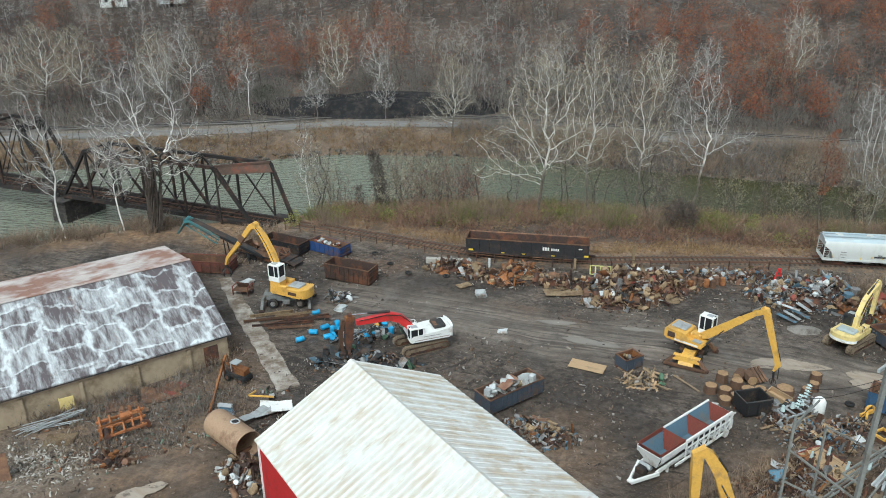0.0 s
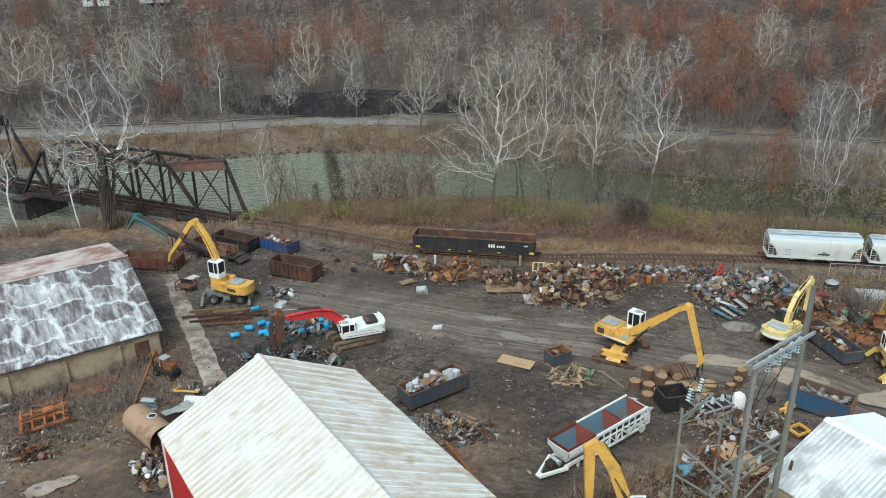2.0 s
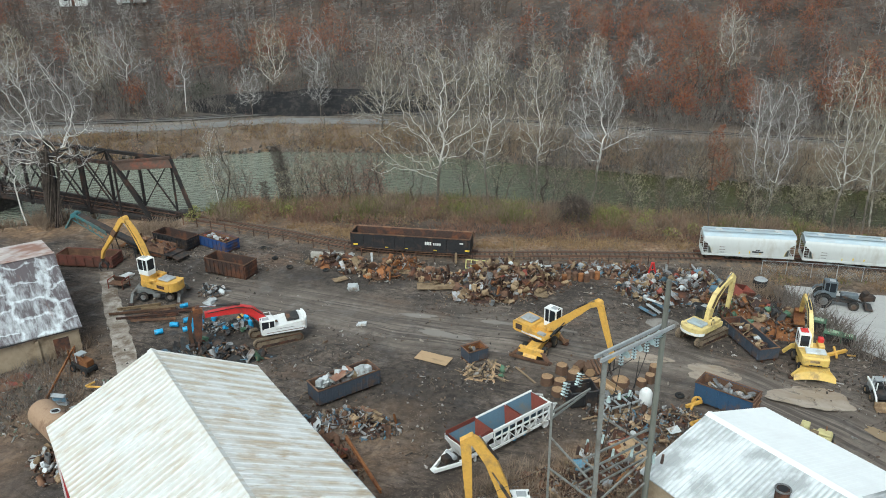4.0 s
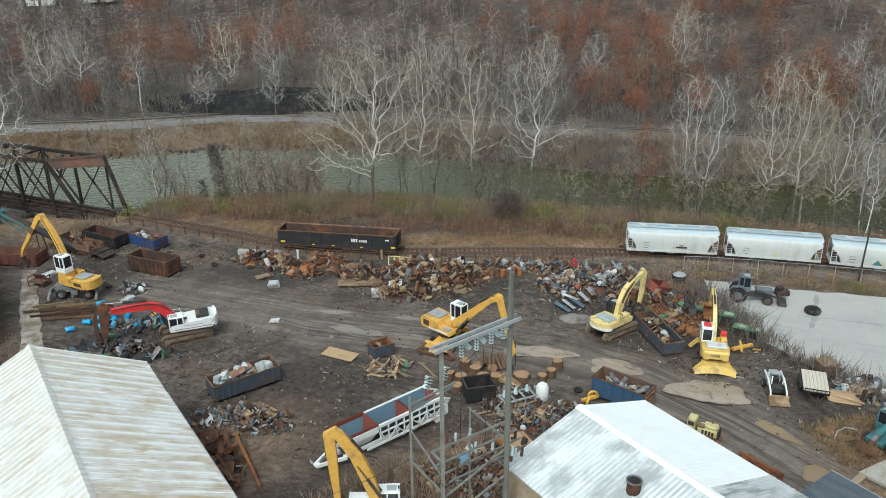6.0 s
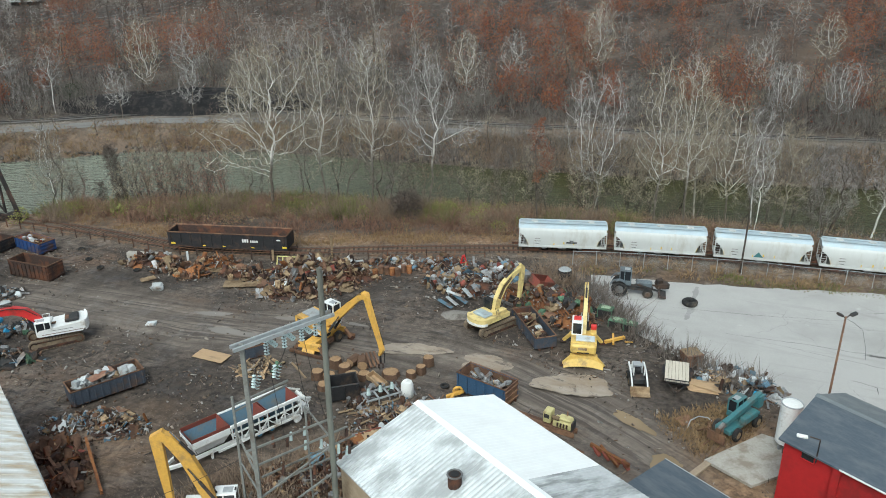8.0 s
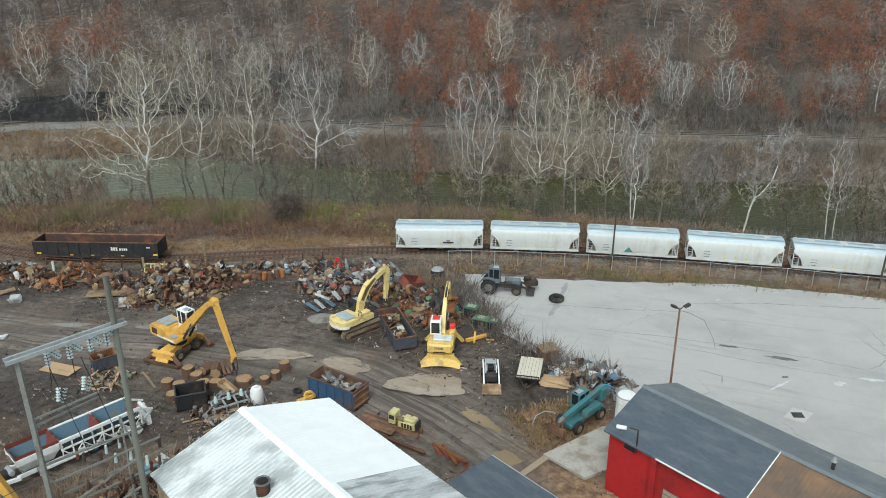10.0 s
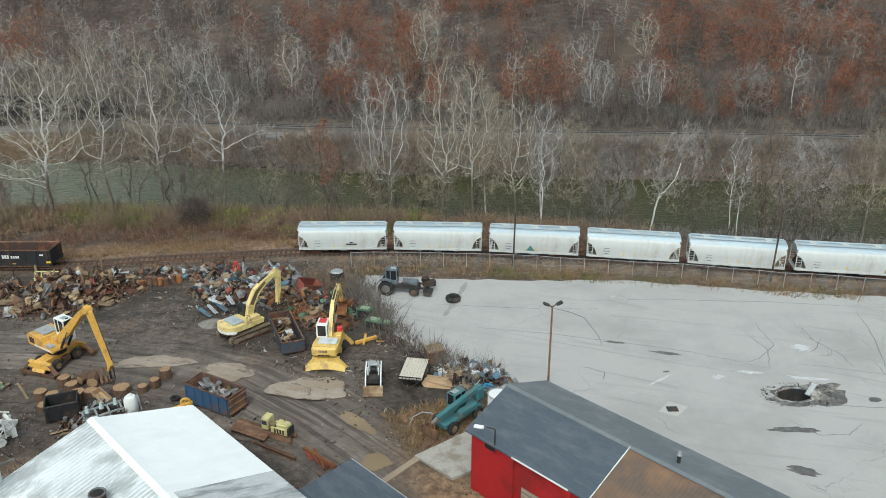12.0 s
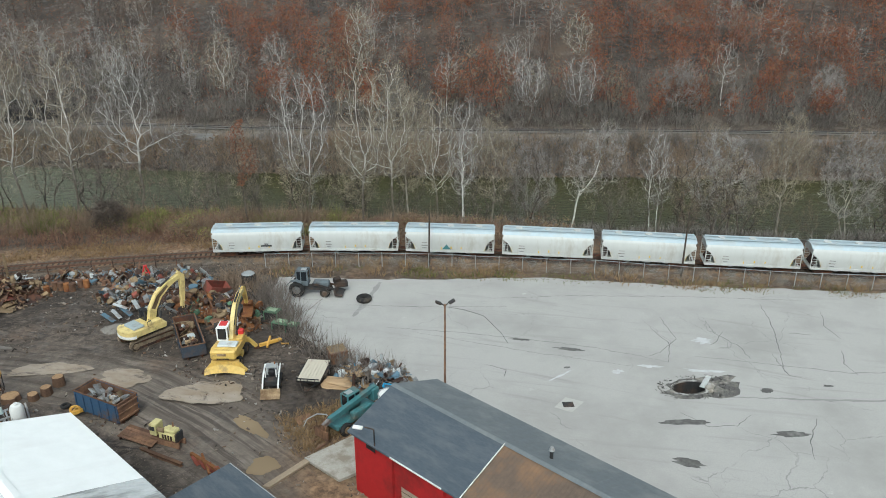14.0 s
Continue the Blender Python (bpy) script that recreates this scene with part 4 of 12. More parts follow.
def old_roof_mat():
    m, nd, ln, bs = links_of("patched_tar_and_whitewash_roof")
    tc = nd.new("ShaderNodeTexCoord")
    mp = nd.new("ShaderNodeMapping")
    mp.inputs["Scale"].default_value = (0.33, 0.17, 1)
    nz = nd.new("ShaderNodeTexNoise")
    nz.inputs["Scale"].default_value, nz.inputs["Detail"].default_value = 0.42, 6.0
    ln.new(tc.outputs["Object"], nz.inputs["Vector"])
    ad = nd.new("ShaderNodeVectorMath")
    ad.operation = "MULTIPLY_ADD"
    ln.new(nz.outputs[1], ad.inputs[0])
    ad.inputs[1].default_value = (3.4, 3.8, 0)
    ln.new(tc.outputs["Object"], ad.inputs[2])
    ln.new(ad.outputs[0], mp.inputs["Vector"])
    br = nd.new("ShaderNodeTexBrick")
    br.inputs["Scale"].default_value = 1.0
    br.inputs["Mortar Size"].default_value = 0.085
    br.inputs["Mortar Smooth"].default_value = 0.9
    br.inputs["Color1"].default_value, br.inputs["Color2"].default_value = (0, 0, 0, 1), (0.75, 0.75, 0.75, 1)
    br.inputs["Mortar"].default_value = (1, 1, 1, 1)
    br.inputs["Brick Width"].default_value, br.inputs["Row Height"].default_value = 0.9, 0.62
    br.inputs["Bias"].default_value = -0.35
    ln.new(mp.outputs[0], br.inputs["Vector"])
    streak = noise_fac(nd, ln, coords(nd, ln, (0.22, 1.8, 1)), 1.0, 0.36, 0.66, 8.0, 0.72)
    big = noise_fac(nd, ln, coords(nd, ln), 0.13, 0.40, 0.62, 3.0, 0.5)
    sm = nd.new("ShaderNodeMath")
    sm.operation = "MULTIPLY_ADD"
    ln.new(br.outputs[0], sm.inputs[0])
    sm.inputs[1].default_value = 0.75
    ln.new(streak, sm.inputs[2])
    s2 = nd.new("ShaderNodeMath")
    s2.operation = "MULTIPLY_ADD"
    ln.new(big, s2.inputs[0])
    s2.inputs[1].default_value = 0.45
    ln.new(sm.outputs[0], s2.inputs[2])
    mr = nd.new("ShaderNodeMapRange")
    mr.inputs["From Min"].default_value, mr.inputs["From Max"].default_value = 0.66, 1.90
    ln.new(s2.outputs[0], mr.inputs["Value"])
    col = mixed(nd, ln, mr.outputs[0], (0.105, 0.090, 0.095), (0.60, 0.635, 0.66))
    rust = noise_fac(nd, ln, coords(nd, ln, (0.4, 1.5, 1)), 0.5, 0.60, 0.74, 7.0, 0.7)
    col = mixed(nd, ln, rust, col, (0.16, 0.10, 0.085))
    ln.new(col, bs.inputs["Base Color"])
    bs.inputs["Roughness"].default_value = 0.7
    return m


M["roof_old"] = old_roof_mat()
M["roof_rusty_pale"] = streaky("rusting_pale_roof", (0.55, 0.50, 0.48), (0.43, 0.38, 0.36), (0.27, 0.155, 0.12), (0.5, 0.5, 1), 0.5, 0.45, 0.62, 0.8)

# old shed with the patched roof (its ridge runs along local x, so its frame is turned a quarter)
shed = thing("old_shed", "long cream-walled shed with patched black and whitewashed roof", "shed", pose(-29.1, 81.5, 0, 0, 0, THETA - 90))
SH = dict(w1=10.6, w2=11.9, L=52, zr=7.45, z1=5.6, z2=3.15)
for nm, sh in zip(("end_wall", "far_end_wall", "back_wall", "front_wall"), gable_walls(SH["w1"], SH["w2"], SH["L"], SH["zr"], SH["z1"], SH["z2"], 0.3, 0.35)):
    part(nm, sh, M["cream_wall"], shed)
part("roof_front", ribbed_slope(0, SH["zr"], SH["w2"], SH["z2"], -SH["L"], 0, 0.9, 0.08, 0.02, 0.14), M["roof_old"], shed, "tar roof with whitewash streaks")
part("roof_back", ribbed_slope(0, SH["zr"], -SH["w1"], SH["z1"], -SH["L"], 0, 0.9, 0.08, 0.02, 0.14), M["roof_rusty_pale"], shed, "rusting pale roof slope")
part("ridge_cap", Shape().beam((0, 0.05, SH["zr"] + 0.03), (0, -SH["L"], SH["zr"] + 0.03), 0.5, 0.06), M["roof_rusty_pale"], shed)
part("eave_board", Shape().beam((SH["w2"] - 0.03, 0, SH["z2"] - 0.2), (SH["w2"] - 0.03, -SH["L"], SH["z2"] - 0.2), 0.06, 0.16), M["scrap_dark"], shed)
part("doorway", Shape().box((SH["w2"] - 0.36, -2.2, 1.0), (0.08, 1.5, 2.4)), M["rust_dark"], shed, "rusty dark side door")
for k in range(9):
    part("buttress", Shape().box((SH["w2"] - 0.25, -4.5 - 5.2 * k, 1.2), (0.22, 0.35, 2.7)), M["cream_wall"], shed)

# warehouse with the ribbed white roof and red walls
ware = thing("warehouse", "warehouse with ribbed white metal roof and red walls", "warehouse", local_at(-7.4, 53.3))
WH = dict(w1=8.5, w2=8.5, L=30, zr=10.75, z1=6.7, z2=6.3)
for nm, sh in zip(("far_gable", "near_gable", "side_wall", "yard_wall"), gable_walls(WH["w1"], WH["w2"], WH["L"], WH["zr"], WH["z1"], WH["z2"], 0.25, 0.25)):
    part(nm, sh, M["red_wall"], ware)
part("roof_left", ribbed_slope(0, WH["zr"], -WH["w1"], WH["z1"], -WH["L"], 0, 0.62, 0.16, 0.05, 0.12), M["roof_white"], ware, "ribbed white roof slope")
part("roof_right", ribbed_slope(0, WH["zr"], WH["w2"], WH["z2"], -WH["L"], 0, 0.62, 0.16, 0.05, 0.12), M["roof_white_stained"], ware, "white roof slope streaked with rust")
part("ridge_cap", Shape().prism([(-0.32, WH["zr"] - 0.09), (0, WH["zr"] + 0.09), (0.32, WH["zr"] - 0.09), (0, WH["zr"] + 0.03)], -WH["L"], 0.04), M["roof_white"], ware)
part("gutter", Shape().beam((WH["w2"] + 0.02, -6, WH["z2"] - 0.12), (WH["w2"] + 0.02, -WH["L"], WH["z2"] - 0.12), 0.12, 0.14), M["galv"], ware)
part("corner_trim", Shape().box((-WH["w1"] + 0.2, -0.2, 3.2), (0.14, 0.14, 6.6)), M["white"], ware)
part("window_band", Shape().box((-WH["w1"] + 0.22, -9.5, 3.4), (0.08, 9.0, 1.2)), M["scrap_dark"], ware, "dark strip window")

# low workshop with the half whitewashed roof
shop = thing("workshop", "low workshop with white and whitewashed grey metal roof", "workshop", local_at(35.8, 47.7))
SP = dict(w1=7.2, w2=7.5, L=27, zr=8.2, z1=6.1, z2=5.75)
for nm, sh in zip(("far_gable", "near_gable", "side_wall", "yard_wall"), gable_walls(SP["w1"], SP["w2"], SP["L"], SP["zr"], SP["z1"], SP["z2"], 0.25, 0.25)):
    part(nm, sh, M["cream_wall"], shop)
part("roof_left", ribbed_slope(0, SP["zr"], -SP["w1"], SP["z1"], -SP["L"], 0, 0.36, 0.12, 0.04, 0.1), M["roof_patchy"], shop, "corrugated slope with whitewash wearing off")
part("roof_right", ribbed_slope(0, SP["zr"], SP["w2"], SP["z2"], -11.4, 0, 0.36, 0.1, 0.012, 0.1), M["roof_clean"], shop, "clean white roof slope")
part("roof_right_end", ribbed_slope(0, SP["zr"], SP["w2"], SP["z2"], -SP["L"], -11.42, 0.36, 0.12, 0.04, 0.1), streaky("weathered_zinc_roof", (0.55, 0.57, 0.58), (0.45, 0.47, 0.48), (0.26, 0.27, 0.27), (0.12, 1.5, 1), 0.9, 0.46, 0.62), shop, "weathered grey corrugated slope")
part("ridge_cap", Shape().prism([(-0.4, SP["zr"] - 0.06), (0, SP["zr"] + 0.08), (0.4, SP["zr"] - 0.06), (0, SP["zr"] + 0.03)], -SP["L"], 0.03), M["roof_clean"], shop)
vent = part("roof_vent", Shape().cyl((-3.0, -8.2, 7.0), (-3.0, -8.2, 8.15), 0.46, n=20), M["rust_dark"], shop, "round dark vent stack")
part("vent_rim", Shape().ring((-3.0, -8.2, 8.15), (0, 0, 1), 0.48, 0.07, 20, 6), M["scrap_grey"], vent)
part("vent_mouth", Shape().cyl((-3.0, -8.2, 8.16), (-3.0, -8.2, 8.2), 0.3, n=16), M["black"], vent)

# slate-blue lean-to beside the workshop
lean = thing("lean_to", "lean-to annex with smooth slate-blue roof", "annex", local_at(53.9, 44.6))
part("roof", Shape().loft([[(-6.5, 0, 4.15), (0, 0, 4.25), (0, 0, 4.4), (-6.5, 0, 4.3)], [(-6.5, -20, 4.15), (0, -20, 4.25), (0, -20, 4.4), (-6.5, -20, 4.3)]]), M["roof_slate"], lean)
for nm, sh in (("end_wall", Shape().box((-3.2, -0.35, 1.95), (6.0, 0.25, 4.4))), ("side_wall", Shape().box((-0.35, -10.1, 1.95), (0.25, 19.2, 4.4)))):
    part(nm, sh, M["cream_wall"], lean)
part("edge_trim", Shape().beam((0.03, 0.02, 4.33), (0.03, -20, 4.33), 0.06, 0.2), M["galv"], lean)

# red block building at the lot
red = thing("red_building", "red block building with slate roll roof", "building", local_at(66.6, 47.9))
RB = dict(w1=4.9, w2=5.0, L=26, zr=7.3, z1=5.45, z2=5.4)
far, near, left, right = gable_walls(RB["w1"], RB["w2"], RB["L"], RB["zr"], RB["z1"], RB["z2"], 0.3, 0.35)
for nm, sh in (("far_gable", far), ("near_gable", near), ("lot_wall", right)):
    part(nm, sh, M["red_wall"], red)
wx, zt = -RB["w1"] + 0.35, RB["z1"] + 0.0
front = Shape()
for y0, y1, z0, z1 in ((-26, -8.2, -0.3, zt), (-8.2, -5.2, 3.0, zt), (-5.2, -0.65, -0.3, zt)):
    front.box((wx + 0.15, (y0 + y1) / 2, (z0 + z1) / 2), (0.3, y1 - y0, z1 - z0))
part("front_wall", front, M["red_wall"], red)
dd = part("door", Shape().box((wx + 0.18, -6.7, 1.45), (0.08, 3.0, 3.1)), mat("beige_shutter", (0.40, 0.33, 0.26), (0.34, 0.28, 0.22), rough=0.7), red, "beige roller door")
for k in range(7):
    part("door_slat", Shape().box((wx + 0.13, -6.7, 0.35 + 0.42 * k), (0.03, 2.96, 0.04)), M["scrap_tan"], dd)
for yy in (-4.4, -9.4, -14.5, -19.5):
    part("pilaster", Shape().box((wx - 0.1, yy, 2.6), (0.3, 0.55, 5.6)), M["red_wall"], red)
for yy in (-2.2, -11.0, -17.0):
    wnd = part("window", Shape().box((wx - 0.01, yy, 4.85), (0.1, 0.9, 0.45)), M["black"], red, "small dark high window")
    part("sill", Shape().box((wx - 0.05, yy, 4.58), (0.18, 1.0, 0.08)), M["red_wall"], wnd)
part("roof_front", ribbed_slope(0, RB["zr"], -RB["w1"], RB["z1"], -11.2, 0, 0.95, 0.03, 0.008, 0.14), M["roof_slate"], red, "dark slate roll roofing")
part("roof_front_old", ribbed_slope(0, RB["zr"] - 0.06, -RB["w1"], RB["z1"] - 0.06, -RB["L"], -11.22, 0.3, 0.05, 0.025, 0.12), M["roof_brown"], red, "weathered brown ribbed roof")
part("roof_back", ribbed_slope(0, RB["zr"], RB["w2"], RB["z2"], -RB["L"], 0, 0.95, 0.03, 0.008, 0.14), M["roof_slate_pale"], red, "worn paler slate roof")
part("verge_trim", Shape().beam((0, -11.2, RB["zr"] + 0.03), (-RB["w1"], -11.2, RB["z1"] + 0.03), 0.07, 0.05), M["white"], red)
part("ridge_cap", Shape().prism([(-0.3, RB["zr"] - 0.06), (0, RB["zr"] + 0.06), (0.3, RB["zr"] - 0.06), (0, RB["zr"] + 0.02)], -RB["L"], 0.02), M["roof_slate_pale"], red)
part("eave_flashing", Shape().beam((-RB["w1"] - 0.02, -4.6, RB["z1"] - 0.05), (-RB["w1"] - 0.02, -9.6, RB["z1"] - 0.05), 0.05, 0.12), M["white"], red, "peeling white flashing")
lampa = part("wall_lamp", Shape().tube([(wx - 0.25, -2.9, 4.9), (wx - 0.25, -2.9, 6.9), (wx - 0.6, -2.3, 7.0)], 0.05), M["black"], red, "goose-neck wall lamp")
part("lamp_head", Shape().box((wx - 0.9, -1.9, 6.95), (0.75, 0.35, 0.18), rz=-60, bev=0.05), M["white"], lampa)
stk = part("vent_pipe", Shape().cyl((1.2, -14.2, 6.6), (1.2, -14.2, 7.5), 0.13, n=10), M["scrap_dark"], red, "small roof vent")
part("cowl", Shape().cyl((1.2, -14.2, 7.5), (1.2, -14.2, 7.8), 0.22, 0.1, 10), M["scrap_grey"], stk)

# ---------- railway ----------
def spline(pts, step):
    """Points every step metres along a smooth curve through pts."""
    out = []
    p = [Vector(q) for q in pts]
    p = [p[0] * 2 - p[1]] + p + [p[-1] * 2 - p[-2]]
    for i in range(1, len(p) - 2):
        n = max(2, int((p[i + 1] - p[i]).length / 0.5))
        for k in range(n):
            t = k / n
            out.append(0.5 * ((2 * p[i]) + (p[i + 1] - p[i - 1]) * t + (2 * p[i - 1] - 5 * p[i] + 4 * p[i + 1] - p[i + 2]) * t * t + (3 * p[i] - p[i - 1] - 3 * p[i + 1] + p[i + 2]) * t ** 3))
    out.append(p[-2])
    res, need = [out[0]], step
    for a, b in zip(out[:-1], out[1:]):
        d = (b - a).length
        while need <= d:
            a = a.lerp(b, need / d)
            res.append(a.copy())
            d -= need
            need = step
        need -= d
    return res


LINE = spline([(x, y, 0) for x, y in RAIL_LINE if x >= -30], 0.5)


def along(arc):
    i = min(max(int(arc / 0.5), 0), len(LINE) - 2)
    p = LINE[i].lerp(LINE[i + 1], arc / 0.5 - i)
    d = LINE[min(i + 6, len(LINE) - 1)] - LINE[max(i - 6, 0)]
    return p, math.degrees(math.atan2(d.y, d.x))


def arc_at_x(x):
    return 0.5 * min(range(len(LINE)), key=lambda i: abs(LINE[i].x - x))


M["tie"] = mat("old_railway_tie", (0.075, 0.058, 0.046), (0.05, 0.04, 0.034), vary=0.25, rough=0.95)
M["rail"] = mat("rusty_rail", (0.15, 0.085, 0.06), (0.11, 0.06, 0.045), rough=0.6, metal=0.4)
track = thing("railway_track", "single railway track with rusty rails and weathered ties", "railway track", None, "", "structure")
for side in (-0.72, 0.72):
    s = Shape()
    rings = []
    for i in range(0, len(LINE), 3):
        p, a = along(i * 0.5)
        nrm = Vector((-math.sin(radians(a)), math.cos(radians(a)), 0))
        c = p + nrm * side
        rings.append([c + nrm * w + Vector((0, 0, z)) for w, z in ((-0.07, 0.16), (0.07, 0.16), (0.035, 0.32), (-0.035, 0.32))])
    s.loft(rings)
    part("rail", s, M["rail"], track)
tie_me = Shape().box((0, 0, 0.08), (0.24, 2.6, 0.2)).mesh("tie", M["tie"])
for i in range(300):
    p, a = along(8 + i * 0.66)
    shared("tie", tie_me, track, pose(p.x, p.y, 0, 0, 0, a + rnd.uniform(-2, 2)))
bal = Shape()
rings = []
for i in range(0, len(LINE), 4):
    p, a = along(i * 0.5)
    nrm = Vector((-math.sin(radians(a)), math.cos(radians(a)), 0))
    rings.append([p + nrm * w + Vector((0, 0, z + rnd.uniform(-0.03, 0.03))) for w, z in ((-2.5, -0.25), (2.5, -0.25), (1.6, 0.11), (0, 0.13), (-1.6, 0.11))])
bal.loft(rings)
tagged(part("ballast", bal, mat("track_ballast", (0.13, 0.105, 0.085), (0.07, 0.058, 0.05), (0.20, 0.13, 0.08), scale=3.0, rough=0.95, bump=0.6)), "brown stone ballast under the railway track", "ballast", kind="structure")

# covered hopper wagons
M["wagon_white"] = mat("wagon_off_white", (0.53, 0.545, 0.535), (0.49, 0.505, 0.495), (0.42, 0.41, 0.38), scale=0.5, dirt_scale=0.5, amount=0.25, rough=0.5, bump=0.03, vary=0.05, stretch=(1, 1, 0.35))
M["wagon_roof"] = mat("wagon_pale_roof", (0.42, 0.50, 0.55), (0.37, 0.45, 0.50), (0.40, 0.44, 0.46), scale=0.5, rough=0.5, bump=0.03, vary=0.06)
M["mark_yellow"] = mat("reflective_yellow", (0.75, 0.52, 0.05), (0.65, 0.45, 0.05), rough=0.5, bump=0)
M["mark_dark"] = mat("stencil_dark", (0.06, 0.06, 0.065), rough=0.7, bump=0)
M["mark_white"] = mat("stencil_white", (0.75, 0.75, 0.73), rough=0.7, bump=0)


def bogie(parent, x):
    bg = part("bogie", Shape().box((x, 0, 0.62), (1.0, 1.5, 0.22)).prism([(x - 1.15, 0.5), (x - 0.5, 0.35), (x + 0.5, 0.35), (x + 1.15, 0.5), (x + 1.15, 0.68), (x - 1.15, 0.68)], -1.05, -0.9).prism([(x - 1.15, 0.5), (x - 0.5, 0.35), (x + 0.5, 0.35), (x + 1.15, 0.5), (x + 1.15, 0.68), (x - 1.15, 0.68)], 0.9, 1.05), M["rust_dark"], parent)
    for dx in (-0.85, 0.85):
        s = Shape().cyl((x + dx, -0.9, 0.75), (x + dx, 0.9, 0.75), 0.08, n=8)
        for y in (-0.72, 0.72):
            s.cyl((x + dx, y - 0.07, 0.75), (x + dx, y + 0.07, 0.75), 0.43, n=18)
        part("wheelset", s, M["rail"], bg)


def hopper_wagon(mark):
    w = thing("hopper_wagon", "off-white covered hopper wagon standing on the track", "railway wagon", None, "train of covered hopper wagons")
    L = 11.7
    h = L / 2
    rings = []
    for x, zb in ((-h + 0.15, 3.0), (-h + 0.6, 2.75), (-h + 1.05, 2.1), (-h + 1.35, 1.22), (h - 1.35, 1.22), (h - 1.05, 2.1), (h - 0.6, 2.75), (h - 0.15, 3.0)):
        rings.append([(x, -1.48, zb), (x, 1.48, zb), (x, 1.56, max(zb + 0.05, 2.2)), (x, 1.54, 3.35), (x, 1.38, 3.72), (x, 1.1, 3.9), (x, 0.55, 4.06), (x, -0.55, 4.06), (x, -1.1, 3.9), (x, -1.38, 3.72), (x, -1.54, 3.35), (x, -1.56, max(zb + 0.05, 2.2))])
    part("body", Shape().loft(rings), M["wagon_white"], w, smooth=True)
    roof = []
    for x in (-h, h):
        roof.append([(x, -1.40, 3.74), (x, -1.1, 3.93), (x, -0.55, 4.09), (x, 0.55, 4.09), (x, 1.1, 3.93), (x, 1.40, 3.74), (x, 1.12, 3.98), (x, 0.56, 4.13), (x, -0.56, 4.13), (x, -1.12, 3.98)])
    part("roof", Shape().loft(roof), M["wagon_roof"], w)
    for sy in (-0.55, 0.55):
        part("running_board", Shape().box((0, sy, 4.24), (L - 0.3, 0.5, 0.04)), M["wagon_roof"], w)
    for x in (-3.75, 0, 3.75):
        part("hatch", Shape().cyl((x, 0, 4.12), (x, 0, 4.34), 0.5, 0.42, 16), M["wagon_white"], w, "round white roof hatch")
    for sy in (-1.5, 1.5):
        part("side_sill", Shape().box((0, sy, 1.22), (L - 0.1, 0.12, 0.28)), M["wagon_white"], w)
    for sx in (-1, 1):
        part("end_platform", Shape().box((sx * (h - 0.7), 0, 1.15), (1.3, 2.9, 0.14)), M["wagon_white"], w)
        for sy in (-1, 1):
            lad = Shape().box((sx * (h - 0.1), sy * 1.48, 2.3), (0.09, 0.09, 2.3)).box((sx * (h - 0.75), sy * 1.48, 2.3), (0.07, 0.07, 2.1))
            for k in range(6):
                lad.box((sx * (h - 0.42), sy * 1.48, 1.45 + 0.33 * k), (0.66, 0.04, 0.04))
            part("ladder", lad, M["wagon_white"], w)
            part("edge_mark", Shape().beam((sx * (h - 1.33), sy * 1.575, 1.42), (sx * (h - 1.1), sy * 1.575, 2.1), 0.1, 0.012), M["mark_yellow"], w, "yellow edge stripe")
        # dark rust colour stands in for the shade under the wagon's end
        part("slope_sheet", Shape().box((sx * (h - 0.85), 0, 2.1), (1.8, 2.5, 0.06), ry=sx * 58), M["rust_dark"], w, "end slope coloured dark to stand for shade")
        part("coupler", Shape().box((sx * (h + 0.4), 0, 0.95), (0.9, 0.3, 0.3), bev=0.05), M["rust_dark"], w)
    for x in (-2.6, 0, 2.6):
        part("hopper_chute", Shape().loft([[(x - 1.2, -1.2, 1.25), (x + 1.2, -1.2, 1.25), (x + 1.2, 1.2, 1.25), (x - 1.2, 1.2, 1.25)], [(x - 0.3, -0.6, 0.5), (x + 0.3, -0.6, 0.5), (x + 0.3, 0.6, 0.5), (x - 0.3, 0.6, 0.5)]]), M["galv"], w)
    for x in (-3.9, 3.9):
        bogie(w, x)
    for x, z, ln_ in ((-3.3, 2.35, 0.9), (-3.3, 1.98, 1.0), (-3.3, 1.62, 0.7)):
        part("stencil_bar", Shape().box((x, -1.566, z), (ln_ * 0.8, 0.012, 0.09)), M["scrap_grey"], w, "unreadable grey stencil")
    for x, z, wd in ((0.2, 1.75, 0.16), (-1.1, 1.6, 0.12), (1.5, 1.7, 0.12)):
        part("placard", Shape().box((x, -1.566, z), (wd, 0.012, 0.3)), M["mark_yellow"], w)
    if mark == 1:
        part("logo", Shape().box((1.2, -1.57, 1.85), (1.4, 0.012, 0.22)).box((1.2, -1.57, 2.1), (0.5, 0.012, 0.14)), M["mark_dark"], w, "small dark emblem")
    if mark == 2:
        part("logo", Shape().prism([(-1.0, 1.5), (0.2, 1.5), (-0.1, 1.8), (-0.4, 2.2)], -1.575, -1.562), M["teal"], w, "small teal triangular emblem")
    return w


protos = {k: hopper_wagon(k) for k in (0, 1, 2)}
start = arc_at_x(56.6)
for k in range(9):
    p, a = along(start + 12.72 * k)
    m = pose(p.x, p.y, -0.0, 0, 0, a)
    kind = {0: 1, 2: 2}.get(k, 0)
    if k in (0, 1, 2):
        protos[{0: 1, 1: 0, 2: 2}[k]].matrix_basis = m
    else:
        copy_thing(protos[0], m)

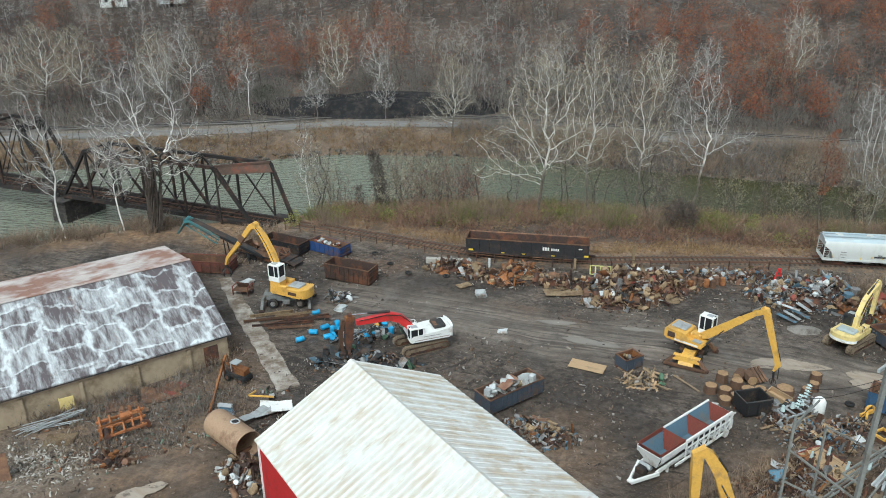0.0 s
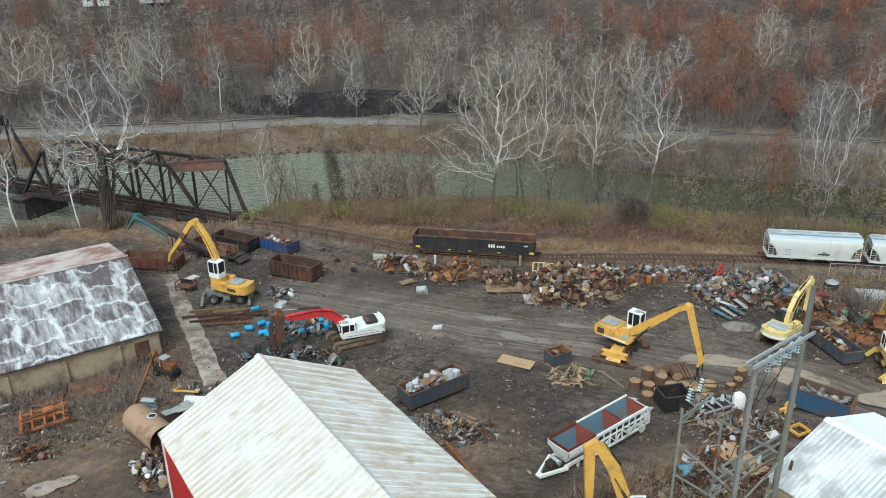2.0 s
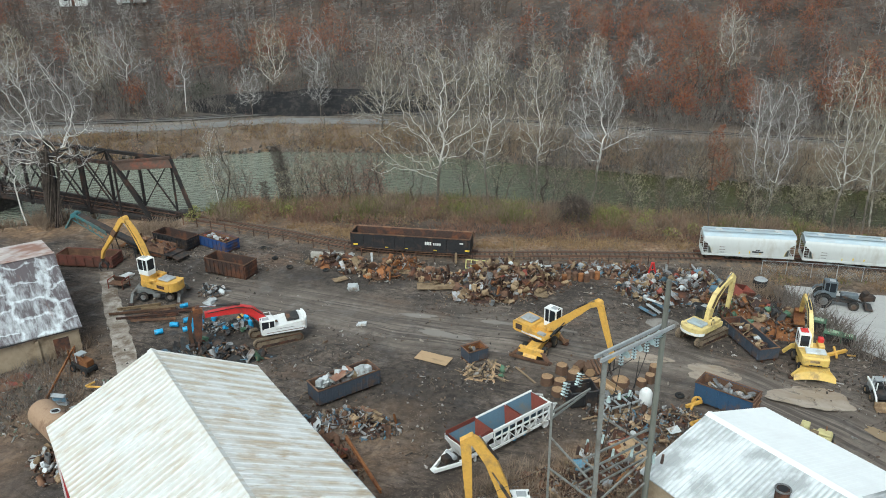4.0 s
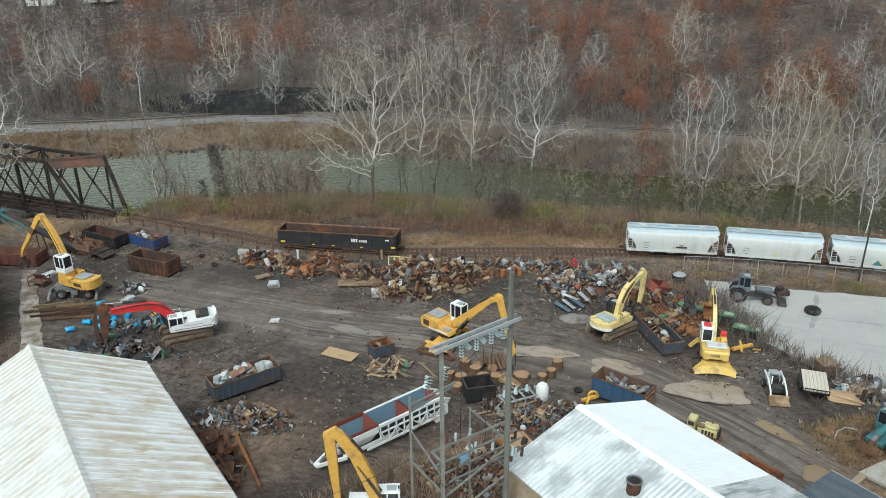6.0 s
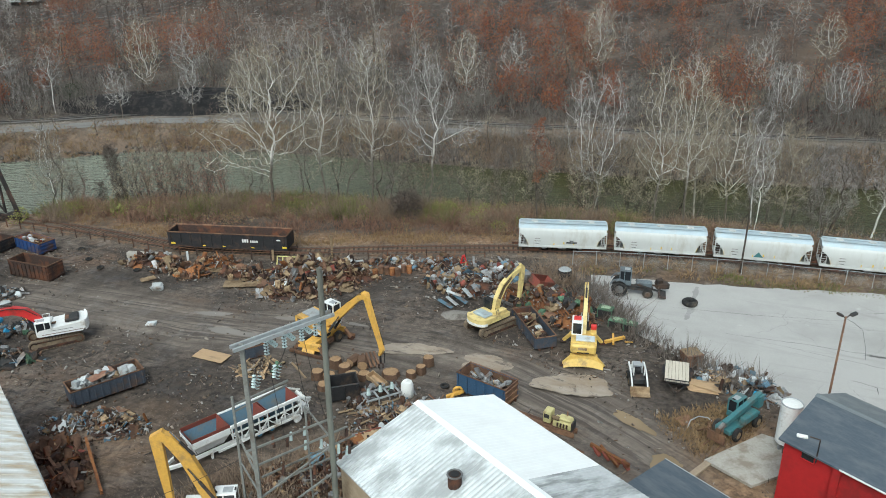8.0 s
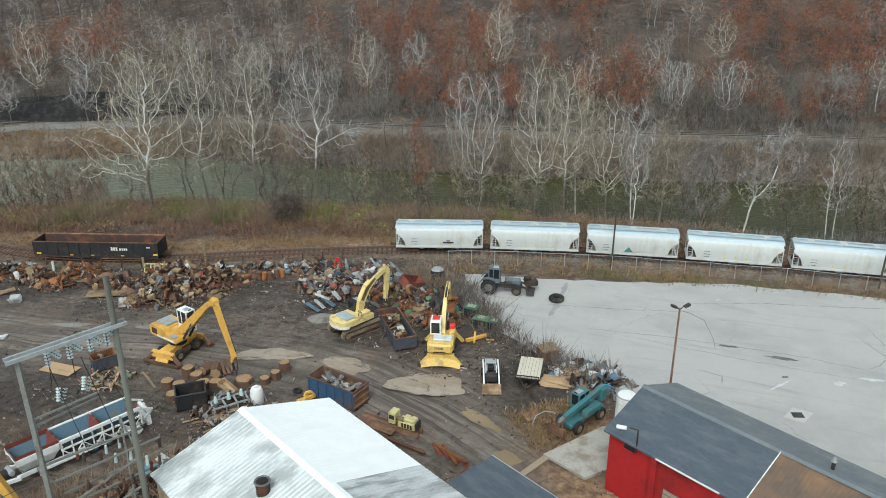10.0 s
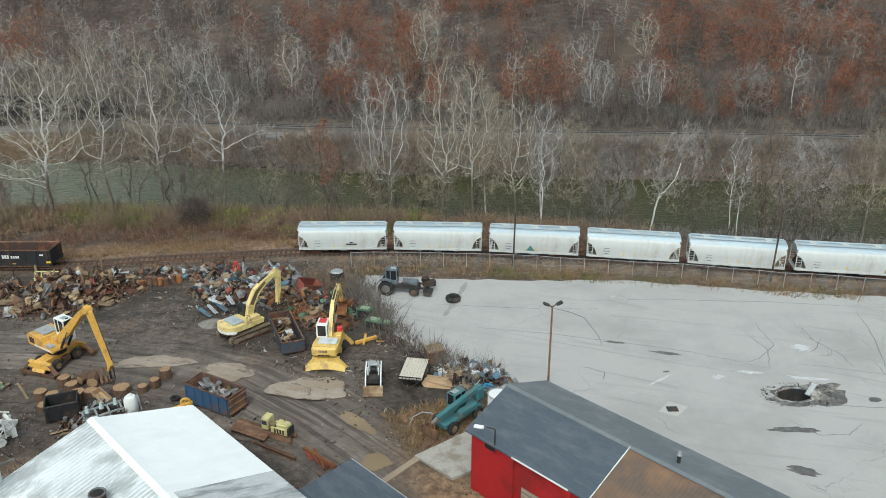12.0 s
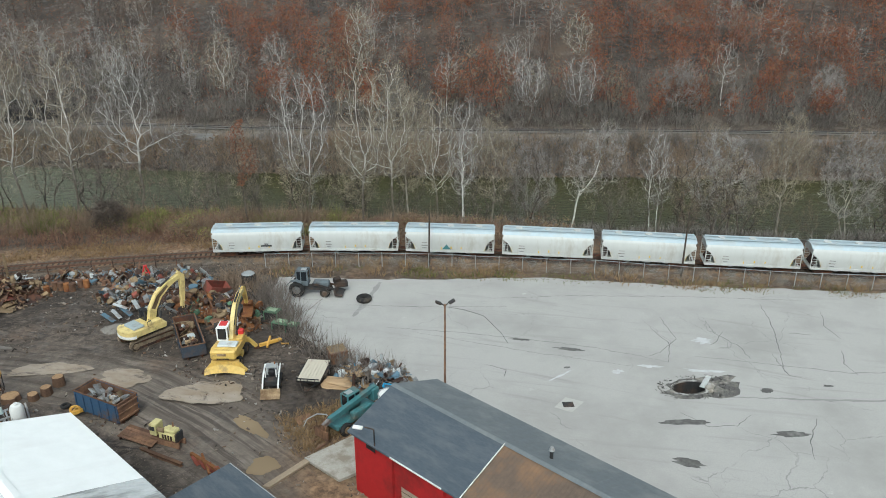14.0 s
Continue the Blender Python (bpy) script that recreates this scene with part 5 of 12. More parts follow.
# open gondola wagon
M["gondola"] = mat("gondola_black", (0.032, 0.031, 0.034), (0.024, 0.024, 0.026), (0.075, 0.05, 0.04), scale=0.6, amount=0.35, rough=0.7)
gp, ga = along(arc_at_x(11.6))
gon = thing("gondola_wagon", "long black gondola wagon with rusty inside on the track", "railway wagon", pose(gp.x, gp.y, 0, 0, 0, ga))
GL = 16.6
part("floor", Shape().box((0, 0, 1.2), (GL, 3.0, 0.2)), M["rust_dark"], gon)
for sy in (-1, 1):
    part("side", Shape().box((0, sy * 1.46, 2.1), (GL, 0.07, 1.9)), M["gondola"], gon)
    part("inner_lining", Shape().box((0, sy * 1.405, 2.15), (GL - 0.15, 0.03, 1.75)), M["rust_dark"], gon, "rusty inner lining")
    part("top_rail", Shape().box((0, sy * 1.48, 3.08), (GL + 0.1, 0.18, 0.14), bev=0.03), M["rust"], gon)
    part("bottom_sill", Shape().box((0, sy * 1.5, 1.15), (GL, 0.16, 0.3)), M["gondola"], gon)
    for k in range(12):
        part("side_stake", Shape().box((-GL / 2 + 0.35 + k * (GL - 0.7) / 11, sy * 1.54, 2.1), (0.16, 0.12, 1.8), bev=0.03), M["gondola"], gon)
    for x in (-7.6, -3.2, -0.4, 3.6, 8.0):
        part("reflector", Shape().box((x, sy * 1.62, 1.32 + (0.2 if abs(x) > 7 else 0)), (0.6 if abs(x) > 7 else 0.45, 0.02, 0.26 if abs(x) > 7 else 0.12)), M["mark_yellow"], gon, "yellow reflector")
for sx in (-1, 1):
    part("end_wall", Shape().box((sx * GL / 2, 0, 2.1), (0.09, 3.0, 1.9)), M["gondola"], gon)
    part("end_rail", Shape().box((sx * GL / 2, 0, 3.08), (0.18, 3.1, 0.14), bev=0.03), M["rust"], gon)
    part("coupler", Shape().box((sx * (GL / 2 + 0.5), 0, 0.95), (0.9, 0.3, 0.3), bev=0.05), M["rust_dark"], gon)
    bogie(gon, sx * 6.2)
for k, (x, wdt) in enumerate(((2.3, 0.24), (2.62, 0.24), (2.94, 0.24), (3.4, 0.2), (3.7, 0.2), (3.98, 0.2), (4.26, 0.2))):
    part("stencil_bar", Shape().box((x, -1.61, 2.2 if k > 2 else 2.25), (wdt, 0.012, 0.32 if k > 2 else 0.46)), M["mark_white"], gon, "white stencil mark")
part("stencil_bar", Shape().box((7.2, -1.61, 2.5), (0.5, 0.012, 0.16)), M["mark_white"], gon, "white stencil mark")

# ---------- truss bridge ----------
M["bridge"] = mat("black_bridge_steel", (0.032, 0.028, 0.027), (0.022, 0.02, 0.02), (0.085, 0.048, 0.036), scale=0.6, dirt_scale=0.4, amount=0.4, rough=0.8)
M["bridge_rust"] = mat("rusting_portal_paint", (0.11, 0.075, 0.06), (0.08, 0.055, 0.045), (0.19, 0.075, 0.05), scale=0.6, dirt_scale=0.5, amount=0.5, rough=0.85)
M["stone"] = mat("dark_pier_stone", (0.055, 0.05, 0.048), (0.035, 0.033, 0.032), (0.09, 0.08, 0.07), scale=1.0, rough=0.9, bump=0.4)
BD = Vector((-0.919, 0.394, 0))
bridge = thing("truss_bridge", "black steel truss railway bridge over the river", "bridge")


def truss(foot, head, panels, plen, h, far_end):
    """One truss of a span: chords, posts and diagonals from the end post's foot on."""
    foot, head = Vector(foot), Vector(head)
    top, bot = [head], [foot]
    base = Vector((head.x, head.y, foot.z))
    for k in range(1, panels + 1):
        top.append(head + BD * plen * k)
        bot.append(base + BD * plen * k)
    end = base + BD * (plen * (panels + 1))
    part("top_chord", Shape().beam(top[0], top[-1], 0.5, 0.5), M["bridge"], bridge)
    part("bottom_chord", Shape().beam(foot, end, 0.45, 0.6), M["bridge"], bridge)
    part("end_post", Shape().beam(foot, head, 0.5, 0.45), M["bridge"], bridge)
    part("end_post", Shape().beam(end, top[-1], 0.5, 0.45), M["bridge"], bridge)
    part("post", Shape().beam(base, head, 0.26, 0.26), M["bridge"], bridge)
    for k in range(1, panels + 1):
        part("post", Shape().beam(bot[k], top[k], 0.4, 0.35), M["bridge"], bridge)
        a0 = base if k == 1 else bot[k - 1]
        part("diagonal", Shape().beam(a0, top[k], 0.2, 0.2), M["bridge"], bridge)
        part("diagonal", Shape().beam(top[k - 1], bot[k], 0.13, 0.13), M["bridge"], bridge)
    return top, [base] + bot[1:] + [end]


n_top, n_bot = truss((-29.4, 111.5, 0.35), (-34.6, 113.3, 8.9), 4, 6.6, 8.5, True)
f_top, f_bot = truss((-23.1, 112.7, 0.35), (-26.6, 115.6, 8.9), 5, 6.6, 8.5, True)
part("portal_beam", Shape().loft([[n_top[0] + Vector((0, 0, 0.3)), n_top[0] + Vector((0.3, -0.3, -1.1)), n_top[0] + Vector((0.1, 0.1, -1.1)), n_top[0] + Vector((-0.2, 0.2, 0.3))], [f_top[0] + Vector((0, 0, 0.2)), f_top[0] + Vector((1.0, -0.5, -1.3)), f_top[0] + Vector((0.8, -0.2, -1.3)), f_top[0] + Vector((-0.2, 0.2, 0.2))]]), M["bridge_rust"], bridge, "rusting deep portal girder")
part("knee_brace", Shape().beam(n_top[0] + Vector((2.2, 0.2, -1.2)), n_top[0] + Vector((1.6, -0.6, -3.0)), 0.3, 0.2), M["bridge"], bridge)
part("portal_strut", Shape().beam(n_top[0] + Vector((0, 0, 0.2)), f_top[0] + Vector((0, 0, 0.2)), 0.4, 0.35), M["bridge_rust"], bridge)
for k in range(1, 5):
    part("sway_strut", Shape().beam(n_top[k], f_top[k + 1], 0.25, 0.3), M["bridge"], bridge)
    part("lateral", Shape().beam(n_top[k - 1], f_top[k + 1], 0.12, 0.12), M["bridge"], bridge)
deck_a, deck_b = (Vector((-29.4, 111.5, 0.2)) + Vector((-23.1, 112.7, 0.2))) / 2, (n_bot[-1] + f_bot[-1]) / 2
for off in (-1.0, 1.0):
    nrm = Vector((0.394, 0.919, 0)) * off
    part("stringer", Shape().beam(deck_a + nrm + Vector((0, 0, -0.2)), deck_b + BD * 34 + nrm + Vector((0, 0, -0.2)), 0.4, 0.8), M["bridge"], bridge)
    part("bridge_rail", Shape().beam(deck_a + nrm * 0.72 + Vector((0, 0, 0.42)), deck_b + BD * 34 + nrm * 0.72 + Vector((0, 0, 0.42)), 0.09, 0.14), M["rail"], bridge)
tie2 = Shape().box((0, 0, 0), (0.24, 3.4, 0.2)).mesh("bridge_tie", M["tie"])
for k in range(96):
    p = deck_a + BD * (0.75 * k)
    shared("bridge_tie", tie2, bridge, pose(p.x, p.y, 0.3, 0, 0, 156.8))
for k, (a, b) in enumerate(zip(n_bot, f_bot[1:])):
    part("floor_beam", Shape().beam(a + Vector((0, 0, -0.2)), b + Vector((0, 0, -0.2)), 0.4, 0.8), M["bridge"], bridge)
# the second, taller span beyond the pier
pier_at = (n_bot[-1] + f_bot[-1]) / 2
q_foot = n_bot[-1] + BD * 1.2
n2, nb2 = truss(q_foot, q_foot + BD * 6.5 + Vector((0, 0, 11.5)), 5, 6.8, 11.5, True)
f_foot = f_bot[-1] + BD * 1.2
f2, fb2 = truss(f_foot, f_foot + BD * 6.5 + Vector((0, 0, 11.5)), 5, 6.8, 11.5, True)
part("portal_beam", Shape().beam(n2[0] + Vector((0, 0, -0.6)), f2[0] + Vector((0, 0, -0.6)), 0.3, 1.4), M["bridge"], bridge)
for k in range(1, 6):
    part("sway_strut", Shape().beam(n2[k], f2[k], 0.25, 0.4), M["bridge"], bridge)


def pier(x, y, lx, ly, z0, z1):
    s = thing("bridge_pier", "dark coursed stone pier standing in the river", "bridge pier", pose(x, y, 0, 0, 0, 66), "bridge piers")
    r = random.Random(int(x))
    z, k = z0, 0
    while z < z1 - 0.05:
        hgt = 0.62
        g = 1 - 0.012 * k
        n = 7
        for i in range(n):
            part("stone", Shape().box((-lx / 2 * g + lx * g * (i + 0.5) / n, 0, z + hgt / 2), (lx * g / n - 0.03, ly * g + r.uniform(-0.06, 0.06), hgt - 0.03), bev=0.03), M["stone"], s)
        z += hgt
        k += 1
    part("cap", Shape().box((0, 0, z + 0.1), (lx, ly, 0.3), bev=0.05), M["stone"], s)
    return z


pier(pier_at.x, pier_at.y, 9.0, 3.4, -6.0, -0.9)
abut = thing("bridge_abutment", "dark stone abutment under the bridge end", "abutment", pose(-27.0, 113.2, 0, 0, 0, 156.8))
part("stonework", Shape().box((0, 0, -2.4), (3.0, 9.0, 4.6), bev=0.1), M["stone"], abut)

# ---------- bare winter trees ----------
def prisms(segs, sides, thin=0.0):
    """Tapered prisms round the segments (start, end, radius, radius), as vertices and quads."""
    return tapered(np.array([s[0] for s in segs]), np.array([s[1] for s in segs]), np.maximum(np.array([s[2] for s in segs]), thin), np.maximum(np.array([s[3] for s in segs]), thin * 0.6), sides)


def across(d):
    """Two directions square to each direction of d."""
    d = d / (np.linalg.norm(d, axis=1, keepdims=True) + 1e-9)
    ref = np.where(np.abs(d[:, 2:3]) > 0.9, np.array([[1.0, 0, 0]]), np.array([[0, 0, 1.0]]))
    u = np.cross(d, ref)
    u /= np.linalg.norm(u, axis=1, keepdims=True) + 1e-9
    return u, np.cross(d, u)


def tapered(a, b, ra, rb, sides):
    u, v = across(b - a)
    vs = []
    for c, r in ((a, ra), (b, rb)):
        for k in range(sides):
            t = 2 * math.pi * k / sides
            vs.append(c + r[:, None] * (u * math.cos(t) + v * math.sin(t)))
    V = np.stack(vs, 1).reshape(-1, 3)
    base = (np.arange(len(a)) * 2 * sides)[:, None]
    F = []
    for k in range(sides):
        j = (k + 1) % sides
        F.append(np.concatenate([base + k, base + j, base + sides + j, base + sides + k], 1))
    return V, np.stack(F, 1).reshape(-1, 4)


def slivers(a, b, w, rs):
    """One thin tapering face for each of the finest twigs, turned at random."""
    u, v = across(b - a)
    t = rs.uniform(0, 6.283, (len(a), 1))
    s = (u * np.cos(t) + v * np.sin(t)) * w
    return np.stack([a - s, a + s, b], 1).reshape(-1, 3), np.arange(len(a) * 3).reshape(-1, 3)


def tris(vf):
    v, f = vf
    return v, np.concatenate([f[:, [0, 1, 2]], f[:, [0, 2, 3]]])


def merge(meshes):
    V, F, o = [], [], 0
    for v, f in meshes:
        V.append(v)
        F.append(f + o)
        o += len(v)
    return np.concatenate(V), np.concatenate(F)


def grow(rs, height, radius, clear, buds, step, stems=1, lean=0.0, wander=0.10, crook=0.30, kill=1.15, reach=8.0, low=(), vase=0.0, tip=0.0158, power=1.95):
    """A bare tree that grows towards buds scattered through its crown: nodes, the parent of each, the radius at each."""
    t = rs.uniform(0, 1, buds) ** 0.85
    z = clear * 0.8 + (height - clear * 0.8) * t
    prof = np.sin(np.pi * (0.10 + 0.84 * t)) ** (0.7 if not vase else 0.45)
    prof = prof * ((1 - vase) + vase * (0.35 + 0.75 * t))
    rr = radius * prof * rs.uniform(0, 1, buds) ** 0.42
    an = rs.uniform(0, 6.283, buds)
    A = [np.stack([rr * np.cos(an) + lean * z, rr * np.sin(an), z], 1)]
    for dx, dy, dz, sx, sz in low:
        q = rs.normal(0, 0.5, (max(14, buds // 9), 3)) * np.array([sx, sx * 0.7, sz])
        A.append(q + np.array([dx, dy, dz]))
    A = np.concatenate(A)
    P, par = [np.array([0.0, 0.0, -0.4])], [-1]
    for s in range(stems):
        d = np.array([lean, 0.0, 1.0])
        if stems > 1:
            a = 6.283 * s / stems + rs.uniform(0, 0.8)
            d = d + 0.30 * np.array([math.cos(a), math.sin(a), 0])
        last = 0
        top = clear * (rs.uniform(0.75, 1.15) if stems > 1 else 1.0)
        while P[last][2] < top:
            d = d + rs.normal(0, wander, 3) * np.array([1, 1, 0.2])
            d[:2] *= 0.93
            q = d / np.linalg.norm(d)
            P.append(P[last] + q * step)
            par.append(last)
            last = len(P) - 1
    P = np.array(P)
    par = list(par)
    kids = np.bincount([p for p in par if p >= 0], minlength=len(P)).astype(int)
    D = np.linalg.norm(A[:, None] - P[None], axis=2)
    near, dist = D.argmin(1), D.min(1)
    for _ in range(90):
        live = (dist > kill) & (dist < reach) & (kids[near] < 4)
        if not live.any():
            break
        idx = near[live]
        dirs = A[live] - P[idx]
        dirs /= np.linalg.norm(dirs, axis=1, keepdims=True) + 1e-9
        acc = np.zeros_like(P)
        np.add.at(acc, idx, dirs)
        who = np.unique(idx)
        g = acc[who]
        g /= np.linalg.norm(g, axis=1, keepdims=True) + 1e-9
        ahead = P[who] - P[np.maximum(np.array(par)[who], 0)]
        ahead /= np.linalg.norm(ahead, axis=1, keepdims=True) + 1e-9
        g = g + 0.40 * ahead + rs.normal(0, crook, g.shape) + np.array([0, 0, 0.10])
        g /= np.linalg.norm(g, axis=1, keepdims=True) + 1e-9
        Q = P[who] + g * step
        first = len(P)
        P = np.concatenate([P, Q])
        par += list(who)
        kids[who] += 1
        kids = np.concatenate([kids, np.zeros(len(Q), int)])
        D = np.linalg.norm(A[:, None] - Q[None], axis=2)
        j, dj = D.argmin(1), D.min(1)
        nearer = dj < dist
        near = np.where(nearer, first + j, near)
        dist = np.where(nearer, dj, dist)
    par = np.array(par)
    area = np.zeros(len(P))
    for i in range(len(P) - 1, 0, -1):
        if area[i] == 0:
            area[i] = tip ** power
        area[par[i]] += area[i]
    return P, par, area ** (1 / power)


def twiglets(rs, P, par, rad, per, length, w, forks=2, fine=0.055):
    """Fine twigs off every thin branch, each with forks of its own: starts and ends."""
    i = np.nonzero((rad < fine) & (par >= 0))[0]
    i = np.repeat(i, per)
    a = P[par[i]] + (P[i] - P[par[i]]) * rs.uniform(0.1, 1, (len(i), 1))
    d = P[i] - P[par[i]]
    d /= np.linalg.norm(d, axis=1, keepdims=True) + 1e-9
    d = d * 0.7 + rs.normal(0, 0.55, d.shape) + np.array([0, 0, 0.25])
    d /= np.linalg.norm(d, axis=1, keepdims=True) + 1e-9
    ln_ = length * rs.uniform(0.5, 1.3, (len(i), 1))
    S, E = [a], [a + d * ln_]
    for _ in range(forks):
        s = a + d * ln_ * rs.uniform(0.25, 0.8, (len(i), 1))
        e = d + rs.normal(0, 0.55, d.shape)
        S.append(s)
        E.append(s + e / (np.linalg.norm(e, axis=1, keepdims=True) + 1e-9) * ln_ * 0.6)
    return slivers(np.concatenate(S), np.concatenate(E), w, rs)


def bark(name, pale, dark, lo=0.42, hi=0.6, vary=0.12):
    m, nd, ln, bs = links_of(name)
    col = mixed(nd, ln, noise_fac(nd, ln, coords(nd, ln, (1, 1, 0.5)), 1.6, lo, hi, 6.0, 0.65), pale, dark)
    hs = nd.new("ShaderNodeHueSaturation")
    mr = nd.new("ShaderNodeMapRange")
    mr.inputs["To Min"].default_value, mr.inputs["To Max"].default_value = 1 - vary, 1 + vary
    ln.new(nd.new("ShaderNodeObjectInfo").outputs["Random"], mr.inputs["Value"])
    ln.new(mr.outputs[0], hs.inputs["Value"])
    ln.new(col, hs.inputs["Color"])
    ln.new(hs.outputs[0], bs.inputs["Base Color"])
    bs.inputs["Roughness"].default_value = 0.9
    return m


M["bark_white"] = bark("sycamore_white_bark", (0.74, 0.725, 0.69), (0.46, 0.43, 0.39), 0.50, 0.70)


def sycamore_trunk():
    """Brown scaly bark at the foot that flakes off to white higher up."""
    m, nd, ln, bs = links_of("sycamore_trunk_bark")
    vec = coords(nd, ln, (1, 1, 0.5))
    up = mixed(nd, ln, noise_fac(nd, ln, vec, 1.6, 0.46, 0.64, 6.0, 0.65), (0.70, 0.68, 0.64), (0.44, 0.40, 0.36))
    low = mixed(nd, ln, noise_fac(nd, ln, vec, 2.5, 0.4, 0.6, 6.0, 0.65), (0.20, 0.17, 0.14), (0.10, 0.083, 0.07))
    sp = nd.new("ShaderNodeSeparateXYZ")
    ln.new(nd.new("ShaderNodeTexCoord").outputs["Object"], sp.inputs[0])
    wob = nd.new("ShaderNodeMath")
    wob.operation = "MULTIPLY_ADD"
    ln.new(noise_fac(nd, ln, vec, 0.7, 0.2, 0.8), wob.inputs[0])
    wob.inputs[1].default_value = 7.0
    ln.new(sp.outputs[2], wob.inputs[2])
    mr = nd.new("ShaderNodeMapRange")
    mr.inputs["From Min"].default_value, mr.inputs["From Max"].default_value = 10.0, 15.0
    ln.new(wob.outputs[0], mr.inputs["Value"])
    ln.new(mixed(nd, ln, mr.outputs[0], low, up), bs.inputs["Base Color"])
    bs.inputs["Roughness"].default_value = 0.9
    return m


M["bark_two"] = sycamore_trunk()
M["bark_mid"] = bark("sycamore_mottled_bark", (0.40, 0.365, 0.32), (0.18, 0.15, 0.125))
M["bark_brown"] = bark("brown_bark", (0.115, 0.096, 0.08), (0.058, 0.047, 0.04))
M["twig_grey"] = bark("grey_twigs", (0.375, 0.352, 0.335), (0.215, 0.20, 0.19))
M["twig_brown"] = bark("brown_twigs", (0.215, 0.183, 0.162), (0.11, 0.093, 0.083))
M["twig_red"] = bark("reddish_twigs", (0.24, 0.160, 0.13), (0.125, 0.085, 0.072))
M["twig_tan"] = bark("tan_twigs", (0.37, 0.325, 0.245), (0.24, 0.20, 0.15))
M["vine"] = bark("vine_tangle", (0.115, 0.092, 0.078), (0.055, 0.045, 0.039))


def tree_proto(label, seed, height, radius, clear, buds, trunk_mat, limb_mat, twig_mat, per=4, twig=1.1, step=0.8, w=0.023, forks=2, **kw):
    rs = np.random.RandomState(seed)
    P, par, rad = grow(rs, height, radius, clear, buds, step, **kw)
    t = thing("tree", label, "tree", pose(0, 0, -60), "bare trees along the river")
    i = np.arange(1, len(P))
    ra, rb = np.minimum(rad[par[i]], rad[i] * 1.25), rad[i]
    a, b = P[par[i]], P[i]
    stem = (rb > 0.42 * rad[0]) | (np.arange(1, len(P)) < 4)
    v, f = tapered(a[stem], b[stem], ra[stem], rb[stem], 8)
    new("trunk", big_mesh("trunk", v, f, trunk_mat, smooth=True)).parent = t
    stout = ~stem & (rb > 0.075)
    thin = ~stem & ~stout
    v, f = merge([tapered(a[stout], b[stout], ra[stout], rb[stout], 5), tapered(a[thin], b[thin], ra[thin], rb[thin], 3)])
    ob = tagged(new("branchwork", big_mesh("branchwork", v, f, limb_mat)), kind="stuff")
    ob.parent = t
    v, f = twiglets(rs, P, par, rad, per, twig, w, forks)
    ob = tagged(new("twig_mass", big_mesh("twig_mass", v, f, twig_mat)), kind="stuff")
    ob.parent = t
    return t


W, MB, BR, TG, TB, TR, TT = M["bark_white"], M["bark_mid"], M["bark_brown"], M["twig_grey"], M["twig_brown"], M["twig_red"], M["twig_tan"]
B2 = M["bark_two"]
TALL = "tall bare sycamore with white upper limbs"
SYC = [
    # broad crown with long low limbs
    tree_proto("broad bare sycamore with white limbs reaching low", 11, 25.5, 6.6, 9.0, 720, B2, W, TT, low=((-8.0, 0, 12.5, 2.2, 1.6), (-8.5, 1, 7.0, 2.0, 1.5), (6.0, -1, 12.5, 2.6, 1.6), (6.5, 1, 21.0, 2.4, 2.0)), crook=0.50),
    # narrow and upright
    tree_proto(TALL, 12, 26.5, 4.3, 8.5, 800, B2, W, TT, crook=0.30, wander=0.06),
    tree_proto(TALL, 13, 25.0, 4.8, 9.5, 760, B2, W, TT, crook=0.40, wander=0.10, low=((5.0, 0, 10.5, 1.6, 1.2),)),
    tree_proto(TALL, 14, 24.0, 4.6, 11.0, 640, B2, W, TG, crook=0.40, low=((5.5, 0, 11.0, 2.6, 0.9), (6.5, 0, 13.0, 2.0, 1.4))),
    # vase of many rising stems
    tree_proto("bare white sycamore forking into several stems", 15, 22.0, 6.2, 7.0, 900, B2, W, TG, stems=5, vase=0.75, crook=0.28, wander=0.06),
    # tan twigs
    tree_proto("bare sycamore with tan twigs and pale limbs", 16, 24.0, 4.6, 8.0, 800, B2, W, TT, crook=0.40, per=4),
    # small vase crown
    tree_proto("bare white tree with a rounded crown", 17, 14.0, 4.4, 4.5, 430, B2, W, TG, vase=0.2, crook=0.48, step=0.75, kill=1.2, low=((2.6, 0, 5.5, 1.6, 1.0), (-2.8, 1, 7.0, 1.6, 1.2))),
    # slim, leaning, with few limbs
    tree_proto("slim leaning sycamore with a white trunk", 18, 17.0, 4.0, 7.0, 380, W, W, TG, lean=0.12, crook=0.3, low=((3.0, 0, 7.0, 2.6, 1.0),)),
    # slim and straight
    tree_proto("slim bare tree with a white trunk", 19, 20.5, 3.2, 8.0, 480, W, W, TG, crook=0.3, wander=0.05),
]
